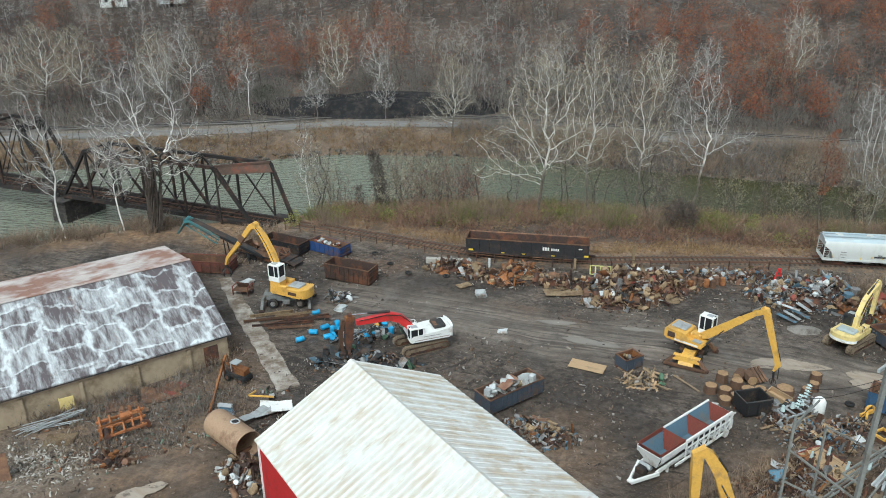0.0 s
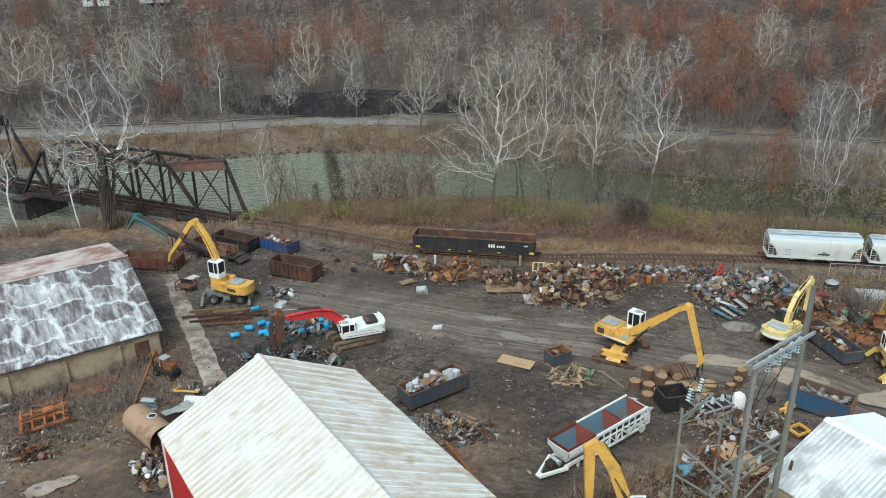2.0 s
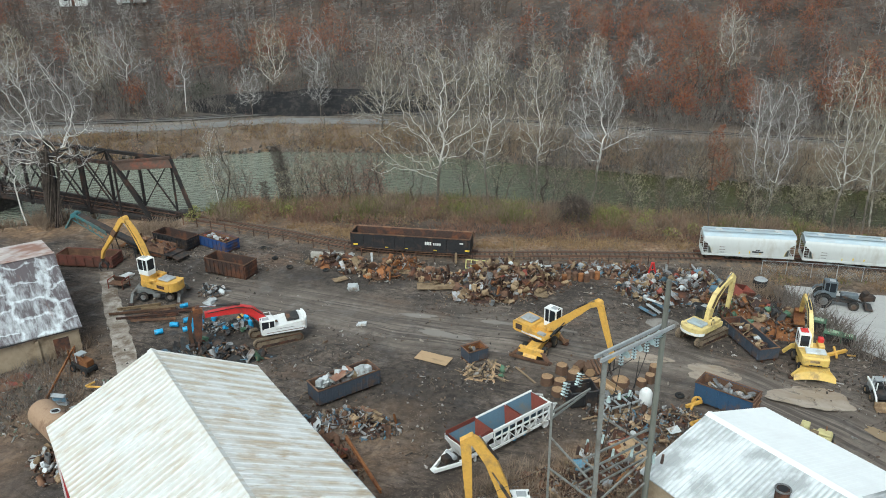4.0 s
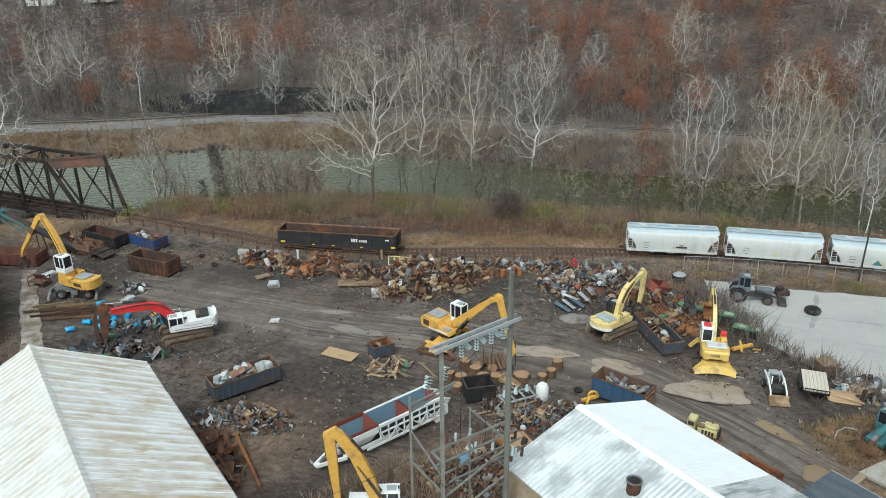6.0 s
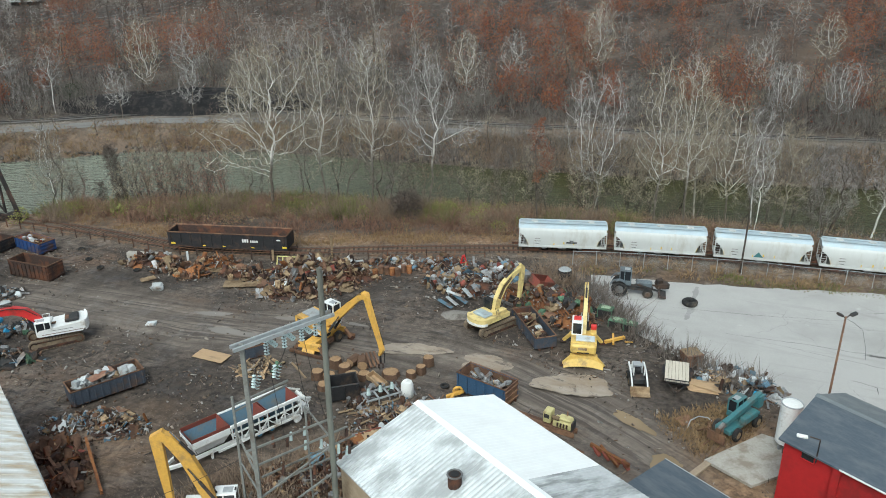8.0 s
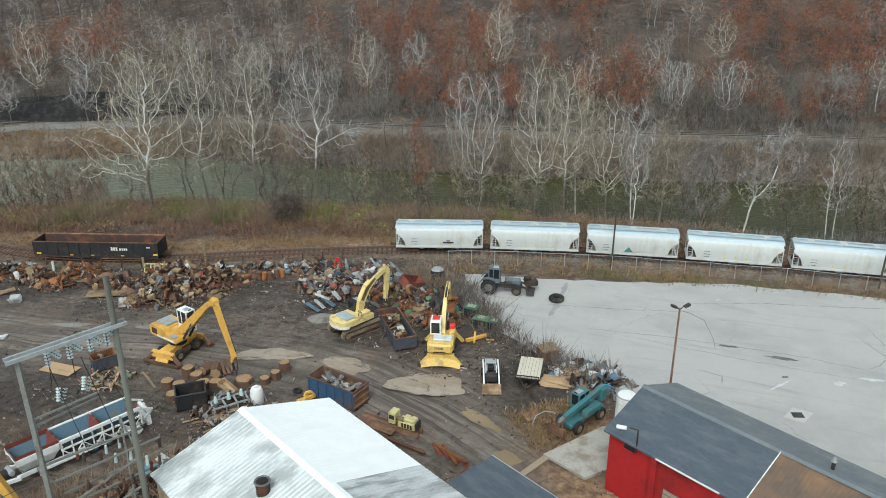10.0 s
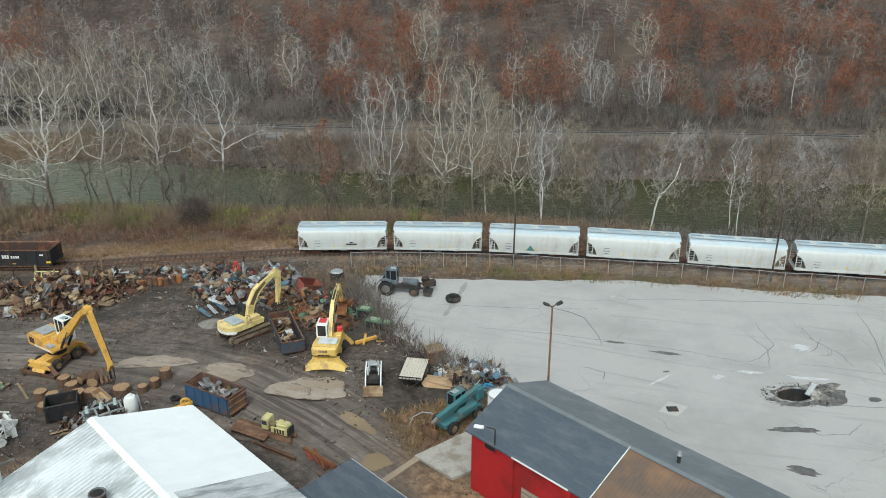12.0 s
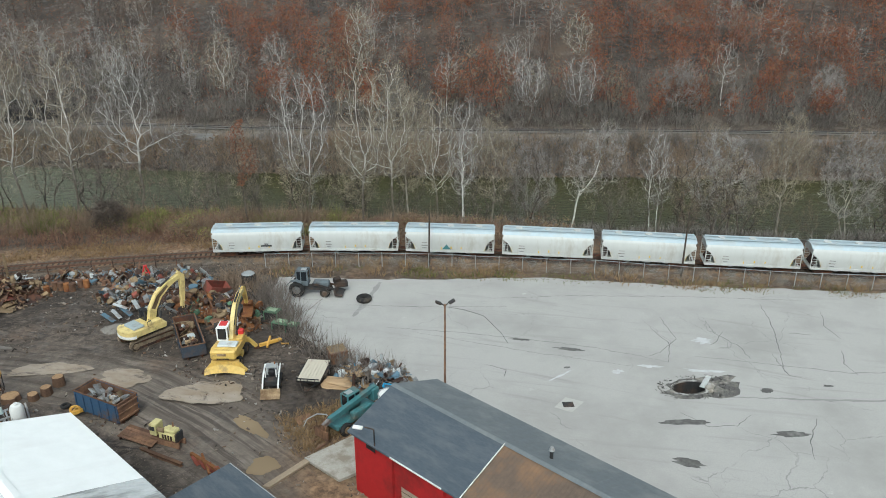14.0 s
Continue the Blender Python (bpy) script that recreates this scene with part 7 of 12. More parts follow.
# a tree wrapped in russet vine leaves
vt = plant(BANK, 0, 55.0, 105.4, 1.32, 40)
rsv = np.random.RandomState(95)
hz = rsv.uniform(0, 1, 1300)
ang = rsv.uniform(0, 6.283, 1300)
rad_v = (0.35 + 1.5 * np.sin(np.pi * np.clip(hz, 0.05, 0.98))) * rsv.uniform(0.3, 1.0, 1300)
zz = float(ground_zs(55.0, 105.4)) + 6.5 + hz * 9.5
leaf_cloud(np.stack([55.0 + rad_v * np.cos(ang) + 0.7 * np.sin(zz * 0.8), 105.4 + rad_v * np.sin(ang), zz], 1), 0.17, 96, "vine_leaves", "russet vine leaves wrapped round a tree", palette("russet_vine_leaves", [(0.28, 0.115, 0.065), (0.21, 0.09, 0.055), (0.16, 0.075, 0.05)], fine=0.1))


def tangle(x, y, rx, h, lean, n, seed, label):
    """A thicket of dry vine hanging in a heap or up a tree."""
    rs = np.random.RandomState(seed)
    t = rs.uniform(0, 1, n)
    a, r = rs.uniform(0, 6.283, n), rx * (0.35 + 0.75 * np.sin(np.pi * (0.15 + 0.75 * t))) * rs.uniform(0, 1, n) ** 0.5
    p = np.stack([r * np.cos(a) + lean * t * h, r * np.sin(a), t * h], 1) + np.array([x, y, float(ground_zs(x, y))])
    d = np.stack([np.cos(a) * 0.6, np.sin(a) * 0.6, rs.uniform(-0.7, 0.8, n)], 1) + rs.normal(0, 0.5, (n, 3))
    v, f = slivers(p, p + d * rs.uniform(0.5, 1.2, (n, 1)), 0.035, rs)
    return tagged(new("vine_tangle", big_mesh("vine_tangle", v, f, M["vine"])), label, "vine", kind="stuff")


tangle(35.6, 108.4, 2.2, 4.4, 0.0, 2600, 71, "dark heap of dry vine over a bush")
plant(BANK, 0, -9.6, 119.5, 0.95, 20)
tangle(-9.6, 119.5, 0.9, 10.5, -0.12, 2000, 72, "dry vine hanging thick on a dead tree")
rl = np.random.RandomState(99)
rx_ = rl.uniform(-6.5, 6.5, 1500)
leaf_cloud(np.stack([rx_ + rl.normal(0, 0.4, 1500), 119.8 + rl.normal(0, 1.4, 1500), -1.5 + 9.5 * rl.uniform(0.25, 1, 1500) ** 0.8 * (0.8 + 0.2 * np.sin(rx_ * 2.1))], 1), 0.15, 100, "bush_leaves", "thin dull red leaves on bank saplings", palette("dull_red_leaves", [(0.30, 0.13, 0.10), (0.24, 0.10, 0.08), (0.20, 0.11, 0.085), (0.33, 0.16, 0.12)], fine=0.1))
tangle(-13.8, 121.5, 0.5, 4.6, 0.0, 500, 73, "dry vine round a broken stump")
for k in range(9):
    plant(BANK, 3 if k % 2 else 1, -6.5 + 1.5 * k, 118.5 + (k * 7 % 5) * 0.8, 1.05 + 0.05 * (k * 3 % 5), 50 * k)
# low weeds and fallen leaves between track and thicket
thicket(650, rail_spots(5.5, 11, -12, 62), 0.5, 1.3, 7, 46, "brush", "low brown brush beside the track", M["shrub_red"], 0.026, 0.3)
nl = 9000
lx2 = wr.uniform(-25, 135, nl)
ly2 = curve_y(lx2, RAIL_LINE) + wr.uniform(1.6, 10, nl)
leaf_cloud(np.stack([lx2, ly2, ground_zs(lx2, ly2) + 0.05], 1), 0.13, 97, "leaf_litter", "orange-brown fallen leaves beside the track", palette("fallen_leaves", [(0.26, 0.125, 0.06), (0.20, 0.10, 0.055), (0.30, 0.17, 0.09), (0.14, 0.08, 0.05)], fine=0.1))

# ---------- heavy machines ----------
def wheel(parent, x, y, z, r, w, rim_mat):
    t = part("wheel", Shape().ring((x, y, z), (0, 1, 0), r * 0.74, r * 0.28, 20, 8, w / (r * 0.56)), M["rubber"], parent, smooth=True)
    part("rim", Shape().cyl((x, y - w * 0.42, z), (x, y + w * 0.42, z), r * 0.5, n=14).cyl((x, y - w * 0.5, z), (x, y + w * 0.5, z), r * 0.16, n=8), rim_mat, t)
    return t


def wheeled_base(m, name_mat, rim_mat, half=2.5, r=0.6, leg_mat=None):
    leg_mat = leg_mat or name_mat
    part("undercarriage", Shape().prism([(-half, 1.0), (-half + 0.5, 0.72), (half - 0.5, 0.72), (half, 1.0), (half, 1.35), (-half, 1.35)], -0.6, 0.6), name_mat, m)
    for sx in (-1, 1):
        part("axle", Shape().box((sx * half * 0.62, 0, 0.7), (0.45, 1.9, 0.36), bev=0.06), leg_mat, m)
        for sy in (-1, 1):
            wheel(m, sx * half * 0.62, sy * 1.12, r, r, 0.52, rim_mat)
        o = part("outrigger", Shape().prism([(sx * half, 1.35), (sx * (half + 0.35), 1.25), (sx * (half + 0.4), 0.7), (sx * half, 0.8)], -1.35, 1.35), name_mat, m)
        for sy in (-1, 1):
            lg = part("outrigger_leg", Shape().beam((sx * (half + 0.2), sy * 1.15, 1.15), (sx * (half + 0.25), sy * 2.0, 0.2), 0.34, 0.3), leg_mat, o)
            part("foot_plate", Shape().box((sx * (half + 0.25), sy * 2.05, 0.1), (0.65, 0.6, 0.12), bev=0.03), M["rust_dark"], o)
    for sy in (-1, 1):
        part("step", Shape().box((0, sy * 0.95, 0.75), (0.9, 0.5, 0.5), bev=0.06), leg_mat, m)


def tracked_base(m, length, gauge, frame_mat):
    part("undercarriage", Shape().box((0, 0, 0.8), (1.9, gauge, 0.5), bev=0.08), M["scrap_dark"], m)
    r, cz = 0.5, 0.54
    st = length - 2 * r
    per = 2 * st + 2 * math.pi * r
    pad_me = Shape().box((0, 0, 0), (per / 40 * 0.86, 0.66, 0.07)).box((0, 0, -0.05), (0.04, 0.6, 0.05)).mesh("track_pad", frame_mat)
    for sy in (-1, 1):
        y = sy * gauge / 2
        outer = []
        for i in range(7):
            a = -math.pi / 2 + math.pi * i / 6
            outer.append((st / 2 + (r - 0.06) * math.cos(a), cz + (r - 0.06) * math.sin(a)))
        for i in range(7):
            a = math.pi / 2 + math.pi * i / 6
            outer.append((-st / 2 + (r - 0.06) * math.cos(a), cz + (r - 0.06) * math.sin(a)))
        tr = part("track", Shape().prism(outer, y - 0.22, y + 0.22), M["rust_dark"], m)
        part("side_frame", Shape().prism([(-st / 2, 0.42), (st / 2, 0.42), (st / 2 - 0.3, 0.82), (-st / 2 + 0.3, 0.82)], y - 0.27, y + 0.27), frame_mat, tr)
        for i in range(40):
            s = per * i / 40
            if s < st:
                x, z, a = -st / 2 + s, cz - r, 0
            elif s < st + math.pi * r:
                b = (s - st) / r
                x, z, a = st / 2 + r * math.sin(b), cz - r * math.cos(b), -math.degrees(b)
            elif s < 2 * st + math.pi * r:
                x, z, a = st / 2 - (s - st - math.pi * r), cz + r, 180
            else:
                b = (s - 2 * st - math.pi * r) / r
                x, z, a = -st / 2 - r * math.sin(b), cz + r * math.cos(b), 180 - math.degrees(b)
            shared("track_pad", pad_me, tr, pose(x, y, z, 0, a, 0))
        for k in range(5):
            x = -st / 2 + 0.4 + k * (st - 0.8) / 4
            part("roller", Shape().cyl((x, y - 0.3, 0.3), (x, y + 0.3, 0.3), 0.16, n=10), M["rust_dark"], tr)
        for sx in (-1, 1):
            part("sprocket", Shape().cyl((sx * st / 2, y - 0.29, cz), (sx * st / 2, y + 0.29, cz), 0.33, n=14).cyl((sx * st / 2, y - 0.33, cz), (sx * st / 2, y + 0.33, cz), 0.14, n=10), frame_mat, tr)


def cab_unit(m, x, y, z, w, d, h, paint, low=0.32):
    """A glazed operator's cab: lower panel, corner posts, roof with a hatch, and a pane on each side."""
    c = part("cab", Shape().box((x, y, z + h * low / 2), (d, w, h * low), bev=0.04), paint, m)
    rf = part("cab_roof", Shape().box((x, y, z + h - 0.05), (d * 1.02, w * 1.02, 0.15), bev=0.06), paint, c)
    part("roof_hatch", Shape().box((x + d * 0.12, y, z + h + 0.03), (d * 0.45, w * 0.55, 0.05), bev=0.02), M["galv"], c)
    gh, gz = h * (1 - low) - 0.05, z + h * (1 + low) / 2
    for sx in (-1, 1):
        for sy in (-1, 1):
            part("post", Shape().box((x + sx * (d / 2 - 0.06), y + sy * (w / 2 - 0.06), gz), (0.13, 0.13, gh)), paint, c)
    for sx in (-1, 1):
        part("pane", Shape().box((x + sx * (d / 2 - 0.05), y, gz), (0.03, w - 0.24, gh)), M["fabric_glass"], c)
    for sy in (-1, 1):
        part("pane", Shape().box((x, y + sy * (w / 2 - 0.05), gz), (d - 0.24, 0.03, gh)), M["fabric_glass"], c)
        part("mullion", Shape().box((x - d * 0.08, y + sy * (w / 2 - 0.03), gz), (0.09, 0.06, gh)), paint, c)
    part("seat", Shape().box((x - 0.2, y, z + h * 0.4), (0.5, 0.5, 0.5), bev=0.08), M["black"], c)
    part("work_lamp", Shape().box((x + d * 0.45, y, z + h + 0.08), (0.1, 0.3, 0.12), bev=0.03), M["black"], c)
    return c


def deck_rail(m, pts, material):
    """A thin guard rail round the hood: uprights and one top tube."""
    g = part("guard_rail", Shape().tube([(x, y, z + 0.55) for x, y, z in pts], 0.03, 5), material, m)
    for x, y, z in pts:
        part("upright", Shape().cyl((x, y, z), (x, y, z + 0.55), 0.028, n=5), material, g)


def curved_arm(pts, widths, thick):
    """A box-section arm through (x, z) points; widths are its depths there."""
    s = Shape()
    n = len(pts)
    rings = []
    for i, ((x, z), w) in enumerate(zip(pts, widths)):
        a, b = pts[max(0, i - 1)], pts[min(n - 1, i + 1)]
        d = Vector((b[0] - a[0], b[1] - a[1])).normalized()
        nx_, nz_ = -d.y, d.x
        hx, hz = nx_ * w / 2, nz_ * w / 2
        t = thick / 2
        rings.append([(x - hx, -t, z - hz), (x - hx, t, z - hz), (x + hx, t, z + hz), (x + hx, -t, z + hz)])
    return s.loft(rings)


def ram(parent, a, b, barrel=0.11):
    a, b = Vector(a), Vector(b)
    mid = a.lerp(b, 0.58)
    c = part("ram", Shape().cyl(a, mid, barrel, n=10), M["black"] if parent.name.startswith("zz") else M["scrap_dark"], parent)
    part("ram_rod", Shape().cyl(mid, b, barrel * 0.55, n=8), M["chrome"], c)


def grapple(m, x, z, size, tines, material, openness=0.5):
    g = part("grapple", Shape().cyl((x, 0, z), (x, 0, z - 0.45 * size), 0.24 * size, n=10).cyl((x, 0, z + 0.3 * size), (x, 0, z), 0.1 * size, n=8), material, m)
    for k in range(tines):
        a = 2 * math.pi * k / tines
        c, s = math.cos(a), math.sin(a)
        P = [(0.22, -0.4), (0.55 + openness * 0.3, -0.75), (0.6 + openness * 0.45, -1.25), (0.25 + openness * 0.4, -1.75)]
        sh = Shape()
        rings = []
        for (r, zz), w in zip(P, (0.2, 0.3, 0.26, 0.06)):
            px, py = x + r * size * c, r * size * s
            rings.append([(px - s * w * size / 2, py + c * w * size / 2, z + zz * size), (px + s * w * size / 2, py - c * w * size / 2, z + zz * size),
                          (px + s * w * size / 2 + 0.1 * c * size, py - c * w * size / 2 + 0.1 * s * size, z + zz * size), (px - s * w * size / 2 + 0.1 * c * size, py + c * w * size / 2 + 0.1 * s * size, z + zz * size)])
        sh.loft(rings)
        part("tine", sh, material, g)
    return g


def placed_at(x, y, turn, lift=0.0):
    return pose(x, y, ground_z(x, y) + lift, 0, 0, turn)


def turned(parent, name, turn, z=0.0):
    """An upper carriage is part of its machine, turned on the base: parts are made in its own frame and set under the machine."""
    return pose(0, 0, z, 0, 0, turn)


def set_turn(parent, before, m):
    """Turn every part that was added to parent since `before` by m."""
    for ob in parent.children:
        if ob not in before:
            ob.matrix_basis = m @ ob.matrix_basis


# --- wheeled material handler with the boom raised ---
def handler_one():
    m = thing("material_handler", "yellow wheeled material handler with white cab and raised boom", "material handler", placed_at(-19.0, 85.0, 1))
    wheeled_base(m, M["old_grey"], M["scrap_grey"], 2.6, 0.62, M["old_grey"])
    before = set(m.children)
    part("turntable", Shape().cyl((0, 0, 1.3), (0, 0, 1.75), 0.9, n=18), M["black"], m)
    part("body", Shape().prism([(-3.0, 1.9), (-2.7, 1.7), (1.5, 1.7), (1.6, 2.0), (1.5, 2.5), (-0.5, 2.6), (-2.8, 2.75), (-3.0, 2.6)], -1.25, 1.25), M["yellow"], m)
    part("engine_hood", Shape().box((-1.5, -0.1, 2.82), (1.7, 1.5, 0.22), bev=0.07), M["galv"], m, "grey louvred engine hood")
    cwt = Shape().slab([(-3.0 - 0.6 * math.cos(a), 1.2 * math.sin(a)) for a in [math.pi * k / 8 - math.pi / 2 for k in range(9)]] + [(-2.98, 1.2), (-2.98, -1.2)], 1.75, 2.85)
    part("counterweight", cwt, M["yellow"], m)
    part("side_box", Shape().box((-0.3, 1.0, 2.55), (0.9, 0.5, 0.7), bev=0.06), M["yellow"], m)
    part("tank", Shape().box((0.3, -0.85, 2.75), (1.4, 0.7, 0.5), bev=0.06), M["yellow"], m)
    part("louvre", Shape().box((-1.7, 1.27, 2.2), (1.2, 0.04, 0.4)), M["rust_dark"], m)
    part("cab_riser", Shape().box((0.85, 0.62, 2.85), (1.5, 1.1, 1.0), bev=0.05), M["yellow"], m)
    cab_unit(m, 0.85, 0.62, 3.3, 1.25, 1.6, 2.1, M["white"], 0.3)
    part("exhaust", Shape().cyl((-0.9, -0.9, 2.6), (-0.9, -0.9, 3.3), 0.09, n=8), M["black"], m)
    deck_rail(m, [(-2.6, -1.1, 2.75), (-1.6, -1.1, 2.75), (-0.7, -1.1, 2.7)], M["scrap_dark"])
    bm = part("boom", curved_arm([(0.5, 2.2), (1.1, 4.5), (1.8, 6.5), (2.7, 8.2), (3.5, 9.2), (4.1, 9.7)], (0.75, 0.9, 0.85, 0.75, 0.6, 0.4), 0.5), M["yellow"], m)
    for y in (-0.38, 0.38):
        ram(bm, (1.2, y, 2.2), (1.55, y, 5.2), 0.13)
    for y in (-0.27, 0.27):
        part("hose", Shape().tube([(0.75, y, 3.0), (1.5, y, 5.6), (2.3, y, 7.4), (3.2, y, 8.8), (4.0, y, 9.7)], 0.045, 5), M["black"], bm)
    part("knuckle", Shape().cyl((4.0, -0.36, 9.65), (4.0, 0.36, 9.65), 0.38, n=12), M["yellow"], bm)
    st = part("stick", curved_arm([(3.7, 9.85), (4.6, 9.4), (7.0, 6.6), (8.9, 4.5), (9.3, 3.5)], (0.35, 0.62, 0.5, 0.38, 0.26), 0.4), M["yellow"], m)
    part("stick_plate", Shape().beam((5.9, 0, 7.9), (6.6, 0, 7.07), 0.46, 0.64), M["rust"], st, "rusty brown wear plate")
    ram(st, (2.6, 0, 7.6), (4.3, 0, 9.0), 0.11)
    grapple(m, 9.3, 3.4, 0.85, 4, M["scrap_dark"], 0.5)
    set_turn(m, before, pose(0, 0, 0, 0, 0, 152))
    return m


# --- wheeled handler over the stumps ---
def handler_two():
    m = thing("material_handler", "yellow wheeled material handler reaching over tree stumps", "material handler", placed_at(26.2, 71.3, 60))
    wheeled_base(m, M["yellow"], M["scrap_tan"], 2.1, 0.62, M["rust"])
    for sx in (-1, 1):
        part("stabiliser_blade", Shape().prism([(sx * 1.9, 1.05), (sx * 2.2, 1.0), (sx * 2.75, 0.42), (sx * 2.7, 0.3)], -0.75, 0.75), M["yellow"], m)
        part("blade_edge", Shape().beam((sx * 2.78, -2.2, 0.25), (sx * 2.78, 2.2, 0.25), 0.24, 0.3), M["rust"], m, "rusty bar along the blade")
    before = set(m.children)
    part("turntable", Shape().cyl((0, 0, 0.95), (0, 0, 1.7), 0.9, n=18), M["black"], m)
    part("body", Shape().prism([(-2.7, 1.85), (-2.4, 1.65), (1.4, 1.65), (1.6, 1.9), (1.5, 2.2), (-0.2, 2.3), (-0.4, 2.75), (-2.4, 2.9), (-2.7, 2.7)], -1.25, 1.25), M["yellow"], m)
    part("engine_hood", Shape().box((-1.45, 0.1, 2.93), (1.6, 1.5, 0.18), ry=3, bev=0.06), M["galv"], m, "grey engine hood")
    part("side_grille", Shape().box((-1.9, -1.27, 2.25), (0.8, 0.05, 0.6)), M["rust_dark"], m)
    part("side_door", Shape().box((-0.9, -1.265, 2.2), (0.9, 0.04, 0.7), bev=0.015), M["yellow"], m)
    part("pale_stripe", Shape().box((-0.2, -1.27, 1.85), (2.6, 0.03, 0.2)), M["white"], m)
    part("step_box", Shape().box((0.9, -1.0, 2.3), (0.9, 0.5, 0.25), bev=0.04), M["galv"], m, "grey tread plate box")
    deck_rail(m, [(0.2, -1.05, 2.3), (0.2, -0.5, 2.3), (0.7, -0.5, 2.3)], M["yellow"])
    part("boom_foot", Shape().box((0.4, -0.05, 2.4), (1.2, 0.9, 0.7), bev=0.08), M["yellow"], m)
    cab_unit(m, 1.05, 0.68, 2.35, 1.1, 1.5, 2.4, M["white"], 0.36)
    bm = part("boom", curved_arm([(0.4, 2.2), (1.6, 3.1), (2.9, 4.2), (4.5, 5.7), (5.9, 6.95), (6.8, 7.4)], (0.6, 0.85, 0.85, 0.65, 0.52, 0.4), 0.46), M["yellow"], m)
    part("collar", Shape().beam((4.3, 0, 5.5), (4.7, 0, 5.87), 0.52, 0.72), M["yellow"], bm)
    for y in (-0.38, 0.38):
        ram(bm, (1.6, y, 2.0), (3.2, y, 4.2), 0.12)
    ram(bm, (4.4, 0, 6.2), (6.4, 0, 7.75), 0.1)
    part("knuckle", Shape().cyl((6.8, -0.34, 7.45), (6.8, 0.34, 7.45), 0.34, n=12), M["yellow"], bm)
    st = part("stick", curved_arm([(6.5, 7.8), (7.0, 7.2), (7.7, 5.2), (8.55, 2.9), (8.8, 2.2), (8.5, 1.5)], (0.35, 0.62, 0.55, 0.42, 0.5, 0.2), 0.36), M["yellow"], m)
    part("link", Shape().tube([(8.5, 0, 1.5), (8.55, 0, 0.7)], 0.12), M["black"], st)
    part("hose", Shape().tube([(7.35, 0.22, 7.0), (8.05, 0.22, 4.8), (8.85, 0.2, 2.8), (8.9, 0.2, 0.6)], 0.05, 5), M["black"], st)
    grapple(m, 8.55, 0.75, 0.45, 4, M["rust_dark"], 0.2)
    set_turn(m, before, pose(0, 0, 0.35, 0, 0, -43 - 60))
    return m


# --- white tracked excavator with a red boom ---
def red_boom_excavator():
    m = thing("excavator", "white tracked excavator with red boom and grapple", "excavator", placed_at(-2.5, 74.1, 25))
    tracked_base(m, 5.3, 2.6, M["track_mud"])
    before = set(m.children)
    part("turntable", Shape().cyl((0, 0, 1.0), (0, 0, 1.4), 1.0, n=18), M["black"], m)
    part("body", Shape().prism([(-3.1, 1.75), (-2.8, 1.4), (1.5, 1.4), (1.55, 1.9), (1.3, 2.15), (-2.8, 2.45), (-3.1, 2.35)], -1.4, 1.4), M["white"], m)
    cwt = Shape().slab([(-3.1 - 0.35 * math.cos(a), 1.38 * math.sin(a)) for a in [math.pi * k / 8 - math.pi / 2 for k in range(9)]] + [(-3.08, 1.38), (-3.08, -1.38)], 1.45, 2.6)
    part("counterweight", cwt, M["white"], m)
    part("engine_hood", Shape().box((-1.9, 0.1, 2.6), (1.35, 1.7, 0.42), bev=0.1), M["scrap_dark"], m, "dark engine hood")
    part("hood_patch", Shape().box((-1.45, 0.4, 2.83), (0.4, 0.9, 0.03)), M["rust"], m, "rusty patch on the hood")
    part("side_stripe", Shape().box((-0.9, 1.41, 1.62), (4.0, 0.03, 0.05)), M["rust"], m)
    # black strip laid on the panel to stand for a gap's shadow
    part("side_shadow_gap", Shape().box((-0.9, 1.405, 1.95), (2.0, 0.02, 0.03)), M["black"], m)
    part("tool_box", Shape().box((0.6, -0.95, 2.3), (1.1, 0.7, 0.3), bev=0.05), M["white"], m)
    part("tread_plate", Shape().box((0.0, 0.2, 2.33), (0.6, 0.5, 0.03)), M["rust"], m, "rusty tread plate")
    deck_rail(m, [(1.0, -1.2, 2.3), (0.3, -1.2, 2.3), (0.3, -0.6, 2.3)], M["white"])
    cab_unit(m, 0.85, 0.82, 1.45, 1.15, 1.55, 1.6, M["white"], 0.22)
    bm = part("boom", curved_arm([(0.7, 1.95), (1.4, 3.0), (2.3, 3.95), (3.4, 4.4), (5.2, 4.4), (7.1, 4.35)], (0.65, 0.85, 0.95, 0.85, 0.7, 0.5), 0.55), M["red"], m)
    for y in (-0.4, 0.4):
        ram(bm, (1.7, y, 1.7), (2.7, y, 3.7), 0.13)
    ram(bm, (3.4, 0, 5.0), (7.6, 0, 5.35), 0.14)
    part("hose", Shape().tube([(1.3, 0.3, 3.5), (2.3, 0.31, 4.4), (3.8, 0.31, 4.75), (6.8, 0.3, 4.6)], 0.05, 5), M["black"], bm)
    st = part("stick", curved_arm([(7.7, 5.5), (7.8, 4.6), (7.9, 3.4), (8.05, 2.0), (8.1, 1.2)], (0.35, 0.95, 0.9, 0.75, 0.5), 0.5), M["rust_dark"], m, "rusty dark stick")
    part("wear_plate", Shape().box((7.75, 0, 4.95), (0.98, 0.56, 0.6), bev=0.05), M["rust_orange"], st, "worn ochre plate")
    part("thumb", curved_arm([(8.4, 4.8), (8.8, 3.5), (8.8, 2.0), (8.6, 0.7)], (0.3, 0.45, 0.4, 0.2), 0.35), M["rust"], st, "rusty brown thumb")
    grapple(m, 8.1, 1.9, 0.95, 4, M["rust_dark"], 0.2)
    set_turn(m, before, pose(0, 0, 0, 0, 0, 200 - 25))
    return m


